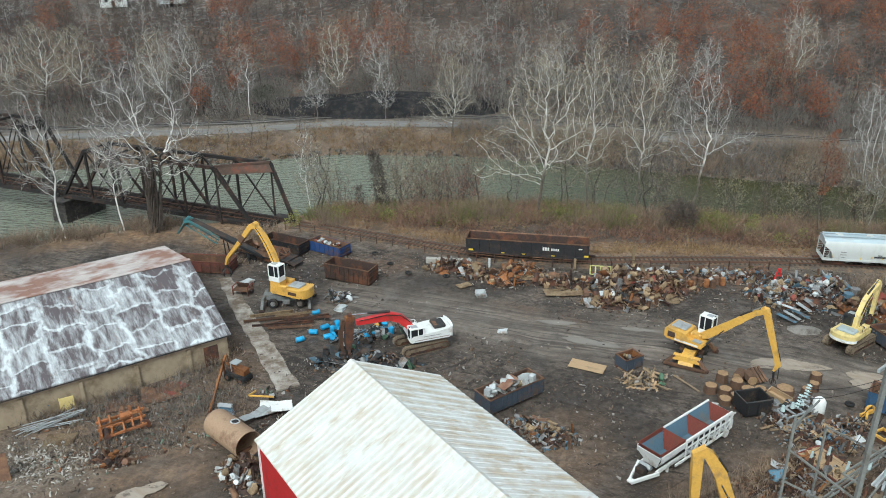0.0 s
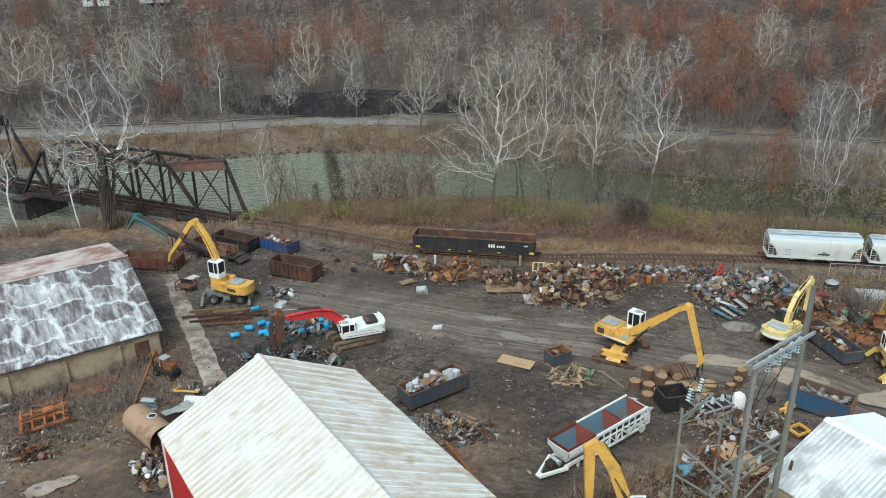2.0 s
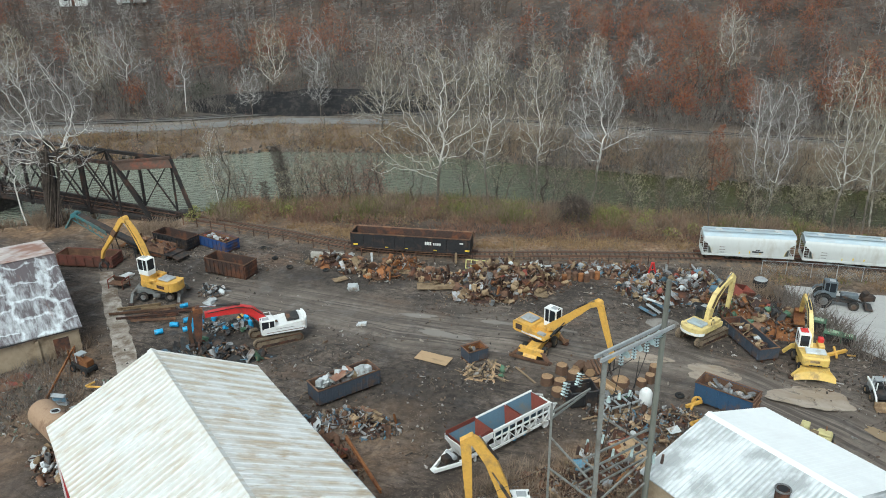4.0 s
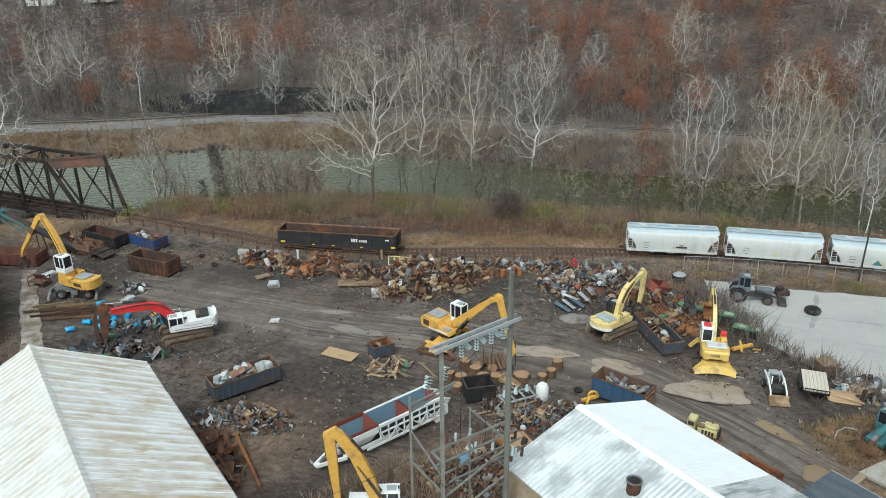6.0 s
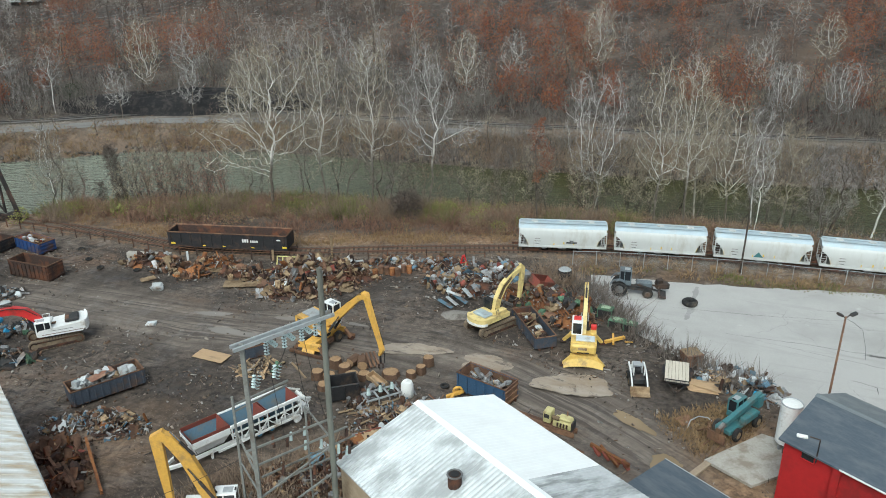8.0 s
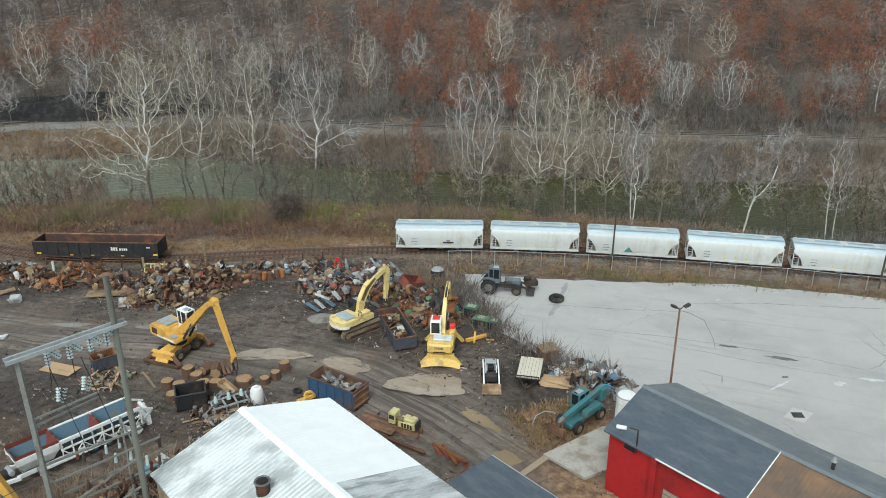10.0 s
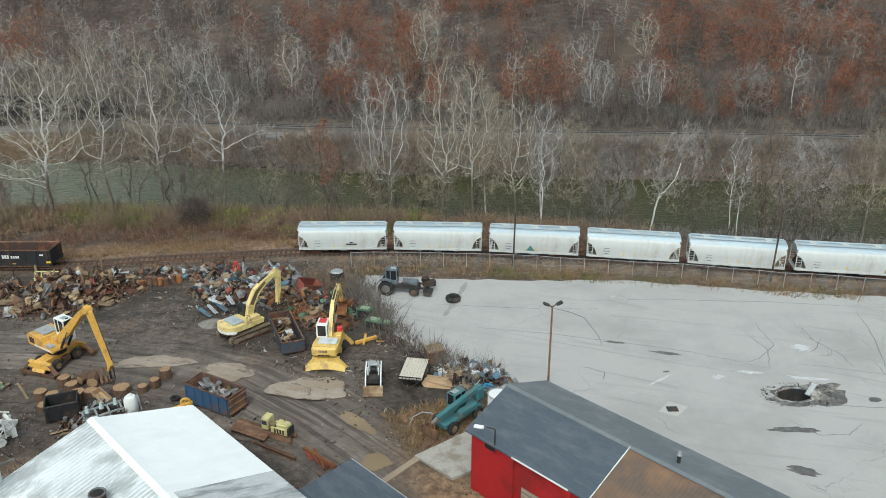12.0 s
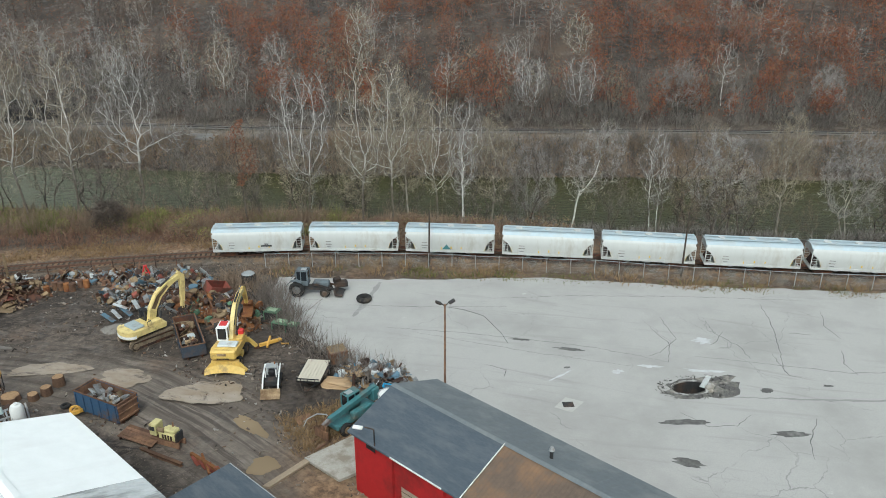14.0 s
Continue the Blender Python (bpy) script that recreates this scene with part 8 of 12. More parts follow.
# --- pale yellow tracked excavator at the scrap wall ---
def pale_excavator():
    m = thing("excavator", "pale yellow tracked excavator, boom over the scrap heap", "excavator", placed_at(44.5, 74.2, 34))
    tracked_base(m, 5.3, 2.6, M["track_mud"])
    before = set(m.children)
    part("turntable", Shape().cyl((0, 0, 1.0), (0, 0, 1.4), 1.0, n=18), M["black"], m)
    part("body", Shape().prism([(-2.2, 1.5), (1.4, 1.4), (1.5, 1.9), (0.0, 2.05), (-2.2, 2.15)], -1.35, 1.35), M["yellow_pale"], m)
    cw = Shape()
    cw.slab([(-2.2 - 0.9 * math.cos(a), 1.4 * math.sin(a)) for a in [math.pi * k / 10 - math.pi / 2 for k in range(11)]] + [(-2.15, 1.4), (-2.15, -1.4)], 1.4, 2.2)
    part("counterweight", cw, M["yellow_pale"], m)
    rim_s = Shape().slab([(-2.2 - 0.93 * math.cos(a), 1.43 * math.sin(a)) for a in [math.pi * k / 10 - math.pi / 2 for k in range(11)]] + [(-2.15, 1.43), (-2.15, -1.43)], 1.45, 1.75)
    part("counterweight_band", rim_s, M["white"], m, "scuffed white band")
    part("engine_hood", Shape().box((-1.45, 0, 2.25), (1.3, 1.9, 0.32), bev=0.12), M["hood_blue"], m, "grey-blue engine hood")
    part("side_box", Shape().box((0.3, -0.95, 2.2), (1.5, 0.7, 0.5), bev=0.06), M["yellow_pale"], m)
    cab_unit(m, 0.75, 0.75, 1.5, 1.1, 1.5, 1.7, M["scrap_dark"])
    deck_rail(m, [(-0.6, -1.2, 2.1), (-0.2, -1.2, 2.1), (-0.2, -0.7, 2.1)], M["scrap_dark"])
    bm = part("boom", curved_arm([(0.5, 1.8), (0.9, 3.3), (1.7, 4.5), (2.9, 5.3), (4.5, 5.85)], (0.75, 0.85, 0.85, 0.65, 0.4), 0.5), M["yellow_pale"], m)
    part("boom_wear", curved_arm([(0.86, 3.3), (1.66, 4.5), (2.86, 5.3)], (0.5, 0.45, 0.3), 0.515), M["scrap_tan"], bm, "worn bare patches")
    for y in (-0.36, 0.36):
        ram(bm, (1.3, y, 1.7), (1.9, y, 3.7), 0.13)
    ram(bm, (2.1, 0, 5.4), (4.3, 0, 6.35), 0.11)
    stk = part("stick", curved_arm([(4.4, 6.3), (4.8, 5.7), (4.75, 4.2), (4.45, 2.0)], (0.3, 0.65, 0.5, 0.3), 0.4), M["yellow_pale"], m)
    part("hose", Shape().tube([(4.6, 0.24, 6.0), (5.1, 0.24, 5.0), (4.9, 0.22, 3.4)], 0.05, 5), M["black"], stk)
    grapple(m, 4.45, 2.2, 0.9, 4, M["rust_dark"], 0.4)
    set_turn(m, before, pose(0, 0, 0, 0, 0, 40 - 34))
    return m


# --- yellow wheeled excavator seen from behind ---
def rear_excavator():
    m = thing("excavator", "yellow wheeled excavator with spread stabiliser blade", "excavator", placed_at(53.2, 67.6, 78))
    wheeled_base(m, M["yellow_mid"], M["scrap_tan"], 2.2, 0.58)
    bl = Shape()
    rings = []
    for k in range(9):
        u = -1 + k / 4
        y, drop = 1.95 * u, 0.55 * (1 - u * u)
        rings.append([(-2.75, y, 0.35 + drop), (-3.1, y, 0.12 + drop * 0.5), (-3.2, y, 0.15 + drop * 0.5), (-2.85, y, 0.62 + drop)])
    bl.loft(rings)
    part("stabiliser_blade", bl, M["yellow_mid"], m)
    before = set(m.children)
    part("turntable", Shape().cyl((0, 0, 1.2), (0, 0, 1.6), 0.85, n=18), M["black"], m)
    part("body", Shape().prism([(-2.3, 1.75), (-2.0, 1.55), (1.5, 1.55), (1.6, 2.0), (0.2, 2.2), (-2.0, 2.5), (-2.3, 2.4)], -1.28, 1.28), M["yellow_mid"], m)
    part("counterweight", Shape().box((-2.45, 0, 2.05), (0.6, 2.5, 1.0), bev=0.16), M["yellow_mid"], m)
    part("emblem", Shape().box((-2.76, 0.1, 2.15), (0.02, 0.9, 0.26)), M["scrap_tan"], m)
    part("rear_grille", Shape().box((-2.76, 0, 1.72), (0.03, 1.2, 0.1)), M["black"], m)
    part("engine_hood", Shape().box((-1.2, -0.15, 2.52), (1.1, 1.9, 0.2), bev=0.07), M["hood_pale"], m, "pale blue-grey engine hood")
    part("side_box", Shape().box((0.6, -0.95, 2.25), (1.4, 0.6, 0.6), bev=0.05), M["yellow_mid"], m)
    cab_unit(m, 0.75, 0.72, 1.7, 1.1, 1.6, 1.95, M["white"])
    part("cab_cloth", Shape().box((0.85, 0.72, 3.72), (0.9, 0.75, 0.1), bev=0.04), M["red"], m, "red cloth on the cab")
    part("jerrycan", Shape().box((0.9, -0.95, 2.8), (0.5, 0.55, 0.5), bev=0.06), M["red"], m)
    bm = part("boom", curved_arm([(0.6, 1.9), (1.5, 3.4), (2.8, 4.6), (4.4, 5.15), (6.0, 5.1)], (0.7, 0.8, 0.75, 0.55, 0.4), 0.42), M["yellow_pale"], m)
    for y in (-0.34, 0.34):
        ram(bm, (1.4, y, 1.7), (2.3, y, 3.7), 0.12)
        part("hose", Shape().tube([(1.2, y * 0.7, 3.3), (2.6, y * 0.7, 4.95), (4.2, y * 0.7, 5.45)], 0.045, 5), M["black"], bm)
    ram(bm, (2.9, 0, 5.15), (5.5, 0, 5.7), 0.1)
    st = part("stick", curved_arm([(5.6, 5.5), (6.2, 5.1), (6.7, 3.9), (7.0, 2.9)], (0.3, 0.6, 0.46, 0.28), 0.36), M["yellow_mid"], m)
    bk = Shape().prism([(6.7, 3.0), (7.4, 3.1), (7.7, 2.3), (7.2, 1.6), (6.4, 1.5), (6.5, 1.7), (7.1, 1.85), (7.4, 2.4), (7.2, 2.8)], -0.55, 0.55)
    part("bucket", bk, M["rust_orange"], st)
    set_turn(m, before, pose(0, 0, 0, 0, 0, 76 - 78))
    return m


M["old_grey"] = mat("worn_grey_paint", (0.20, 0.21, 0.21), (0.13, 0.135, 0.135), (0.11, 0.085, 0.065), amount=0.45, rough=0.7)
M["hood_blue"] = mat("faded_blue_grey", (0.36, 0.42, 0.44), (0.30, 0.35, 0.37), (0.25, 0.22, 0.18), amount=0.25, rough=0.55)
M["hood_pale"] = mat("chalky_blue_white", (0.56, 0.60, 0.62), (0.48, 0.52, 0.54), (0.34, 0.30, 0.24), amount=0.25, rough=0.55)
handler_one()
handler_two()
red_boom_excavator()
pale_excavator()
rear_excavator()

# --- folded yellow excavator arm at the near edge of the yard ---
arm = thing("excavator", "yellow excavator with its arm folded upright", "excavator", placed_at(20.8, 44.3, 2))
tracked_base(arm, 4.8, 2.5, M["track_mud"])
part("body", Shape().prism([(-2.2, 1.3), (1.6, 1.3), (1.6, 2.1), (-2.2, 2.4)], -1.3, 1.3), M["white"], arm)
cab_unit(arm, 0.8, 0.7, 1.4, 1.1, 1.6, 1.7, M["white"])
av = part("boom", curved_arm([(0.2, 1.6), (-0.6, 4.6), (-1.4, 6.8), (-2.4, 8.4), (-3.0, 8.9)], (0.7, 0.95, 0.9, 0.75, 0.5), 0.5), M["yellow"], arm)
for y in (-0.33, 0.33):
    ram(av, (0.2, y, 3.2), (-1.3, y, 6.0), 0.12)
ram(av, (-0.9, 0, 6.9), (-2.2, 0, 8.9), 0.12)
part("stick", curved_arm([(-2.6, 9.0), (-3.2, 8.6), (-3.05, 5.5), (-2.9, 2.6)], (0.35, 0.8, 0.65, 0.4), 0.45), M["yellow"], arm)
part("bucket", Shape().prism([(-3.2, 2.8), (-2.6, 2.9), (-2.3, 2.0), (-2.9, 1.3), (-3.7, 1.2), (-3.6, 1.5), (-2.9, 1.7), (-2.7, 2.1)], -0.5, 0.5), M["rust_dark"], arm)

# --- teal telehandler ---
tele = thing("telehandler", "teal telescopic handler parked in dry grass", "telehandler", placed_at(63.8, 54.0, 216))
part("chassis", Shape().box((0, 0, 0.95), (4.8, 1.5, 0.5), bev=0.08), M["teal"], tele)
for sx in (-1.6, 1.6):
    for sy in (-0.95, 0.95):
        wheel(tele, sx, sy, 0.62, 0.62, 0.45, M["scrap_tan"])
part("engine_box", Shape().box((-0.4, 0.75, 1.5), (2.2, 0.6, 0.7), bev=0.1), M["teal"], tele)
cab_unit(tele, -0.3, -0.45, 1.2, 0.95, 1.5, 1.75, M["teal"])
tb = part("boom", Shape().beam((-2.6, 0.35, 2.75), (2.9, 0.35, 2.0), 0.42, 0.45), M["teal"], tele)
part("inner_boom", Shape().beam((2.9, 0.35, 2.0), (3.6, 0.35, 1.75), 0.32, 0.34), M["scrap_grey"], tb)
part("rear_pivot", Shape().box((-2.3, 0.35, 2.2), (0.8, 0.8, 1.2), bev=0.08), M["teal"], tele)
fk = part("fork_carriage", Shape().box((3.7, 0.2, 1.0), (0.15, 1.6, 0.9)), M["rust"], tele)
for y in (-0.35, 0.75):
    part("fork", Shape().box((4.3, y, 0.3), (1.2, 0.14, 0.06)), M["rust"], fk)
    part("backrest_bar", Shape().box((3.7, y, 1.6), (0.07, 0.07, 0.8)), M["rust"], fk)
part("boom_head", Shape().beam((3.5, 0.3, 1.8), (3.75, 0.3, 0.9), 0.4, 0.3), M["rust"], tele)

# --- white skid steer ---
sk = thing("skid_steer", "small white skid-steer loader on the dirt", "skid steer", placed_at(57.1, 61.6, 262))
part("body", Shape().box((-0.75, 0, 0.9), (1.1, 1.15, 0.95), bev=0.1), M["scrap_white"], sk)
part("cab_well", Shape().box((0.4, 0, 0.7), (1.2, 1.1, 0.6), bev=0.05), M["scrap_dark"], sk, "dark cab well")
for sx in (-0.75, 0.6):
    for sy in (-0.75, 0.75):
        wheel(sk, sx, sy, 0.42, 0.42, 0.3, M["scrap_tan"])
cg = part("cage", Shape().box((-0.15, 0, 2.05), (0.8, 1.0, 0.08), bev=0.03), M["galv"], sk)
for sx in (-0.5, 0.7):
    for sy in (-0.5, 0.5):
        part("cage_post", Shape().box((sx, sy, 1.65), (0.09, 0.09, 0.8)), M["white"], cg)
part("seat", Shape().box((0.0, 0, 1.4), (0.6, 0.6, 0.5), bev=0.1), M["black"], sk)
part("rear_door", Shape().box((-1.33, 0, 0.95), (0.08, 0.9, 0.7)), M["scrap_dark"], sk)
for sy in (-0.72, 0.72):
    part("lift_arm", curved_arm([(-1.1, 1.6), (0.4, 1.45), (1.5, 0.9), (1.8, 0.45)], (0.2, 0.2, 0.18, 0.16), 0.12), M["white"], sk).location = (0, sy, 0)
part("bucket", Shape().prism([(1.7, 0.65), (1.85, 0.65), (1.95, 0.2), (2.6, 0.08), (2.6, 0.02), (1.75, 0.05)], -0.9, 0.9), M["scrap_tan"], sk)
part("beacon", Shape().cyl((-0.3, 0.3, 2.1), (-0.3, 0.3, 2.35), 0.07, n=8), M["rust_orange"], sk)

# --- flatbed trailer ---
ft = thing("flatbed_trailer", "small flatbed trailer with pale plank deck", "trailer", placed_at(61.0, 61.7, 250))
for k in range(7):
    part("deck_plank", Shape().box((-0.1, -0.96 + 0.32 * k, 1.0), (3.9, 0.29, 0.06)), mat("pale_deck_plank_%d" % k, (0.60, 0.55, 0.46), (0.50, 0.45, 0.37), (0.36, 0.31, 0.25), amount=0.2, stretch=(0.4, 3, 3), rough=0.9) if k == 0 else bpy.data.materials["pale_deck_plank_0"], ft)
part("frame", Shape().box((-0.1, 0, 0.88), (3.95, 2.3, 0.14)), M["black"], ft)
part("drawbar", Shape().beam((1.8, 0.8, 0.75), (3.2, 0, 0.6), 0.1, 0.12).beam((1.8, -0.8, 0.75), (3.2, 0, 0.6), 0.1, 0.12), M["black"], ft)
part("jack", Shape().cyl((3.0, 0, 0.1), (3.0, 0, 1.1), 0.06, n=8), M["scrap_grey"], ft)
gt = part("tailgate", Shape().box((2.0, 0, 1.3), (0.07, 2.2, 0.08)), M["black"], ft)
for k in range(7):
    part("tailgate_bar", Shape().box((2.0, -1.02 + 0.34 * k, 1.05), (0.05, 0.05, 0.5)), M["black"], gt)
for sx in (-0.9, 0.1):
    for sy in (-1.2, 1.2):
        wheel(ft, sx, sy, 0.4, 0.4, 0.26, M["scrap_grey"])
for sy in (-1.22, 1.22):
    part("mudguard", Shape().box((-0.4, sy, 0.9), (1.9, 0.34, 0.06), bev=0.02), M["black"], ft)

# --- burnt grey tractor on the lot ---
tr = thing("tractor", "wrecked grey-blue farm tractor at the lot's edge", "tractor", placed_at(61.6, 81.2, -18, 0.1))
M["dull_blue"] = mat("dull_blue_grey", (0.15, 0.18, 0.20), (0.10, 0.12, 0.135), (0.07, 0.06, 0.055), amount=0.4, rough=0.7)
part("chassis", Shape().box((0.6, 0, 0.95), (3.8, 0.7, 0.5), bev=0.05), M["scrap_dark"], tr)
part("bonnet", Shape().box((1.9, 0, 1.5), (1.9, 0.8, 0.75), bev=0.15), M["dull_blue"], tr)
for sy in (-0.95, 0.95):
    wheel(tr, -0.9, sy, 0.95, 0.95, 0.55, M["scrap_grey"])
    wheel(tr, 2.4, sy * 0.85, 0.6, 0.6, 0.4, M["scrap_grey"])
    part("fender", curved_arm([(-2.0, 1.5), (-1.6, 2.0), (-0.9, 2.15), (-0.2, 1.9)], (0.06,) * 4, 0.6), M["dull_blue"], tr).location = (0, sy, 0)
cab_unit(tr, -0.3, 0, 1.35, 1.3, 1.4, 1.85, M["dull_blue"])
part("loader_frame", Shape().beam((0.9, 0.6, 1.6), (3.6, 0.6, 1.0), 0.14, 0.2).beam((0.9, -0.6, 1.6), (3.6, -0.6, 1.0), 0.14, 0.2), M["scrap_dark"], tr)
part("bucket", Shape().prism([(3.5, 1.1), (3.65, 1.1), (3.8, 0.5), (4.5, 0.35), (4.5, 0.25), (3.6, 0.3)], -1.0, 1.0), M["scrap_dark"], tr)
part("implement", Shape().box((4.0, 0.9, 1.1), (1.6, 0.9, 0.7), bev=0.1, rz=20).box((3.6, 0.6, 1.7), (0.8, 0.5, 0.6), rz=40, rx=20), M["scrap_dark"], tr)

# --- small orange loader by the shed ---
orr = thing("loader_wreck", "wrecked small orange loader in the weeds", "loader", placed_at(-20.9, 67.6, 150))
part("chassis", Shape().box((0, 0, 0.7), (2.8, 1.0, 0.5), bev=0.06), M["scrap_dark"], orr)
part("bonnet", Shape().box((-0.6, 0, 1.3), (1.3, 0.9, 0.7), bev=0.08), M["rust_orange"], orr)
part("engine", Shape().box((0.7, 0, 1.15), (0.9, 0.7, 0.6), bev=0.08), M["rust_dark"], orr)
for sx in (-0.9, 0.9):
    for sy in (-0.62, 0.62):
        wheel(orr, sx, sy, 0.42, 0.42, 0.3, M["rust"])
part("canopy", Shape().box((0.1, 0, 2.1), (0.9, 0.9, 0.08)).box((0.45, 0.38, 1.6), (0.08, 0.08, 1.0)).box((0.45, -0.38, 1.6), (0.08, 0.08, 1.0)), M["galv"], orr)
part("mast", Shape().beam((1.5, 0.35, 0.4), (1.6, 0.35, 2.2), 0.12, 0.14).beam((1.5, -0.35, 0.4), (1.6, -0.35, 2.2), 0.12, 0.14), M["rust_orange"], orr)
part("arm", Shape().beam((1.4, 0, 1.6), (-1.8, 0.6, 1.9), 0.18, 0.2), M["rust_orange"], orr)

# --- pale yellow generator and orange plough by the workshop ---
ye = thing("generator", "old pale yellow engine generator on skids", "generator", placed_at(48.2, 54.6, -34))
M["cream_yellow"] = mat("faded_cream_yellow", (0.56, 0.51, 0.26), (0.47, 0.42, 0.20), (0.27, 0.2, 0.11), amount=0.35, rough=0.6)
part("casing", Shape().box((0.35, 0, 1.0), (1.7, 1.0, 0.7), bev=0.1), M["cream_yellow"], ye)
part("hood", Shape().box((0.55, 0, 1.5), (1.2, 0.8, 0.35), bev=0.12), M["cream_yellow"], ye)
part("control_box", Shape().box((-1.05, 0, 1.35), (0.7, 1.0, 1.1), bev=0.06), M["cream_yellow"], ye)
part("dial_panel", Shape().box((-1.05, -0.515, 1.5), (0.5, 0.03, 0.4)), M["scrap_dark"], ye)
part("fuel_tank", Shape().cyl((-0.55, -0.35, 1.5), (0.1, -0.35, 1.5), 0.2, n=12), M["scrap_tan"], ye)
for k in range(4):
    part("louvre", Shape().box((0.0 + 0.28 * k, -0.51, 1.0), (0.18, 0.03, 0.42)), M["rust_dark"], ye)
part("skid", Shape().box((0, 0.4, 0.3), (3.0, 0.15, 0.5)).box((0, -0.4, 0.3), (3.0, 0.15, 0.5)).box((0, 0, 0.5), (2.6, 0.7, 0.12)), M["rust"], ye)
part("exhaust", Shape().cyl((0.6, 0.2, 1.6), (0.6, 0.2, 2.1), 0.07, n=8), M["rust"], ye)
part("radiator", Shape().box((1.25, 0, 1.0), (0.12, 0.9, 0.8)), M["scrap_dark"], ye)
fb = thing("steel_deck", "rusty flat steel deck leaning by the workshop", "steel deck", pose(45.9, 55.6, 0.35, 4, 3, -34))
for k in range(5):
    part("board", Shape().box((0, -0.66 + 0.33 * k, 0.02 * (k % 2)), (3.6, 0.3, 0.06)), M["rust"], fb)
for sx in (-1.5, 1.5):
    part("bearer", Shape().box((sx, 0, -0.15), (0.16, 1.7, 0.24)), M["rust_dark"], fb)
pl = thing("plough_frame", "rusty red plough frame lying by the workshop", "plough", placed_at(51.4, 50.4, -52))
part("beam", Shape().beam((-1.8, 0, 0.6), (2.0, 0.2, 0.5), 0.25, 0.3).beam((-1.2, 0.6, 0.5), (1.4, -0.5, 0.45), 0.18, 0.22), M["rust_orange"], pl)
for k in range(4):
    part("share", Shape().prism([(-1.4 + k * 0.9, 0.7), (-1.0 + k * 0.9, 0.5), (-0.7 + k * 0.9, 0.05), (-1.1 + k * 0.9, 0.25)], -0.3 + 0.1 * k, 0.1 + 0.1 * k), M["scrap_red"], pl)
beam_y = thing("steel_beam", "rusty red steel beam lying on the ground", "beam", placed_at(47.8, 52.6, -40))
part("flange", Shape().box((0, 0, 0.35), (4.6, 0.3, 0.05)).box((0, 0, 0.05), (4.6, 0.3, 0.05)).box((0, 0, 0.2), (4.6, 0.05, 0.3)), M["rust"], beam_y)
yg = thing("yellow_attachment", "broken yellow machine attachment lying on dirt", "attachment", placed_at(39.5, 60.6, 20))
part("frame", Shape().beam((-0.9, 0, 0.3), (0.9, 0.1, 0.4), 0.25, 0.3).beam((-0.7, -0.5, 0.25), (0.6, 0.6, 0.5), 0.2, 0.25), M["yellow"], yg)
part("hook", Shape().ring((0.3, 0.1, 0.6), (0.3, 1, 0), 0.4, 0.12, 12, 6), M["yellow"], yg)
yb = thing("yellow_attachment", "yellow loader attachment lying beside the scrap", "attachment", placed_at(57.1, 69.6, 12))
part("frame", Shape().beam((-1.2, 0, 0.35), (1.2, 0.2, 0.45), 0.3, 0.3).beam((-0.5, -0.6, 0.3), (0.2, 0.9, 0.6), 0.2, 0.25), M["yellow"], yb)
part("tooth", Shape().beam((1.0, -0.3, 0.2), (1.8, -0.5, 0.12), 0.15, 0.12), M["yellow"], yb)

# ---------- bins and skips ----------
def open_box(L, Wd, H, t, z0):
    """Five thick sides of an open box, as shapes by name."""
    return (("floor", Shape().box((0, 0, z0 + t / 2), (L, Wd, t))),
            ("side", Shape().box((0, Wd / 2 - t / 2, z0 + H / 2), (L, t, H))), ("side", Shape().box((0, -Wd / 2 + t / 2, z0 + H / 2), (L, t, H))),
            ("end", Shape().box((L / 2 - t / 2, 0, z0 + H / 2), (t, Wd - 2 * t, H))), ("end", Shape().box((-L / 2 + t / 2, 0, z0 + H / 2), (t, Wd - 2 * t, H))))


def skip_bin(label, x, y, turn, L, Wd, H, paint, inner, rim, ribs, name="skip_bin", end_mat=None, z0=0.18):
    b = thing(name, label, "skip bin", placed_at(x, y, turn), "open steel bins in the yard")
    for k, (nm, sh) in enumerate(open_box(L, Wd, H, 0.09, z0)):
        part(nm, sh, end_mat if (end_mat and k == 3) else (inner if nm == "floor" else paint), b)
    part("lining", Shape().box((0, Wd / 2 - 0.1, z0 + H / 2), (L - 0.2, 0.02, H - 0.1)), inner, b)
    part("lining", Shape().box((L / 2 - 0.1, 0, z0 + H / 2), (0.02, Wd - 0.24, H - 0.1)), inner, b)
    part("lining", Shape().box((-L / 2 + 0.1, 0, z0 + H / 2), (0.02, Wd - 0.24, H - 0.1)), inner, b)
    for sy in (-1, 1):
        part("rim", Shape().box((0, sy * (Wd / 2 - 0.02), z0 + H + 0.03), (L + 0.1, 0.14, 0.1), bev=0.02), rim, b)
        part("runner", Shape().box((0, sy * Wd * 0.3, 0.07), (L + 0.2, 0.16, 0.26)), M["rust_dark"], b)
        for k in range(ribs):
            part("rib", Shape().box((-L / 2 + 0.2 + k * (L - 0.4) / (ribs - 1), sy * (Wd / 2 + 0.05), z0 + H / 2 - 0.05), (0.13, 0.11, H - 0.15), bev=0.02), paint, b)
    for sx in (-1, 1):
        part("rim", Shape().box((sx * (L / 2 - 0.02), 0, z0 + H + 0.03), (0.14, Wd, 0.1), bev=0.02), rim, b)
    for k in range(3):
        part("door_bar", Shape().box((L / 2 + 0.05, 0, z0 + 0.3 + k * (H - 0.6) / 2), (0.1, Wd - 0.1, 0.12)), end_mat or paint, b)
    return b


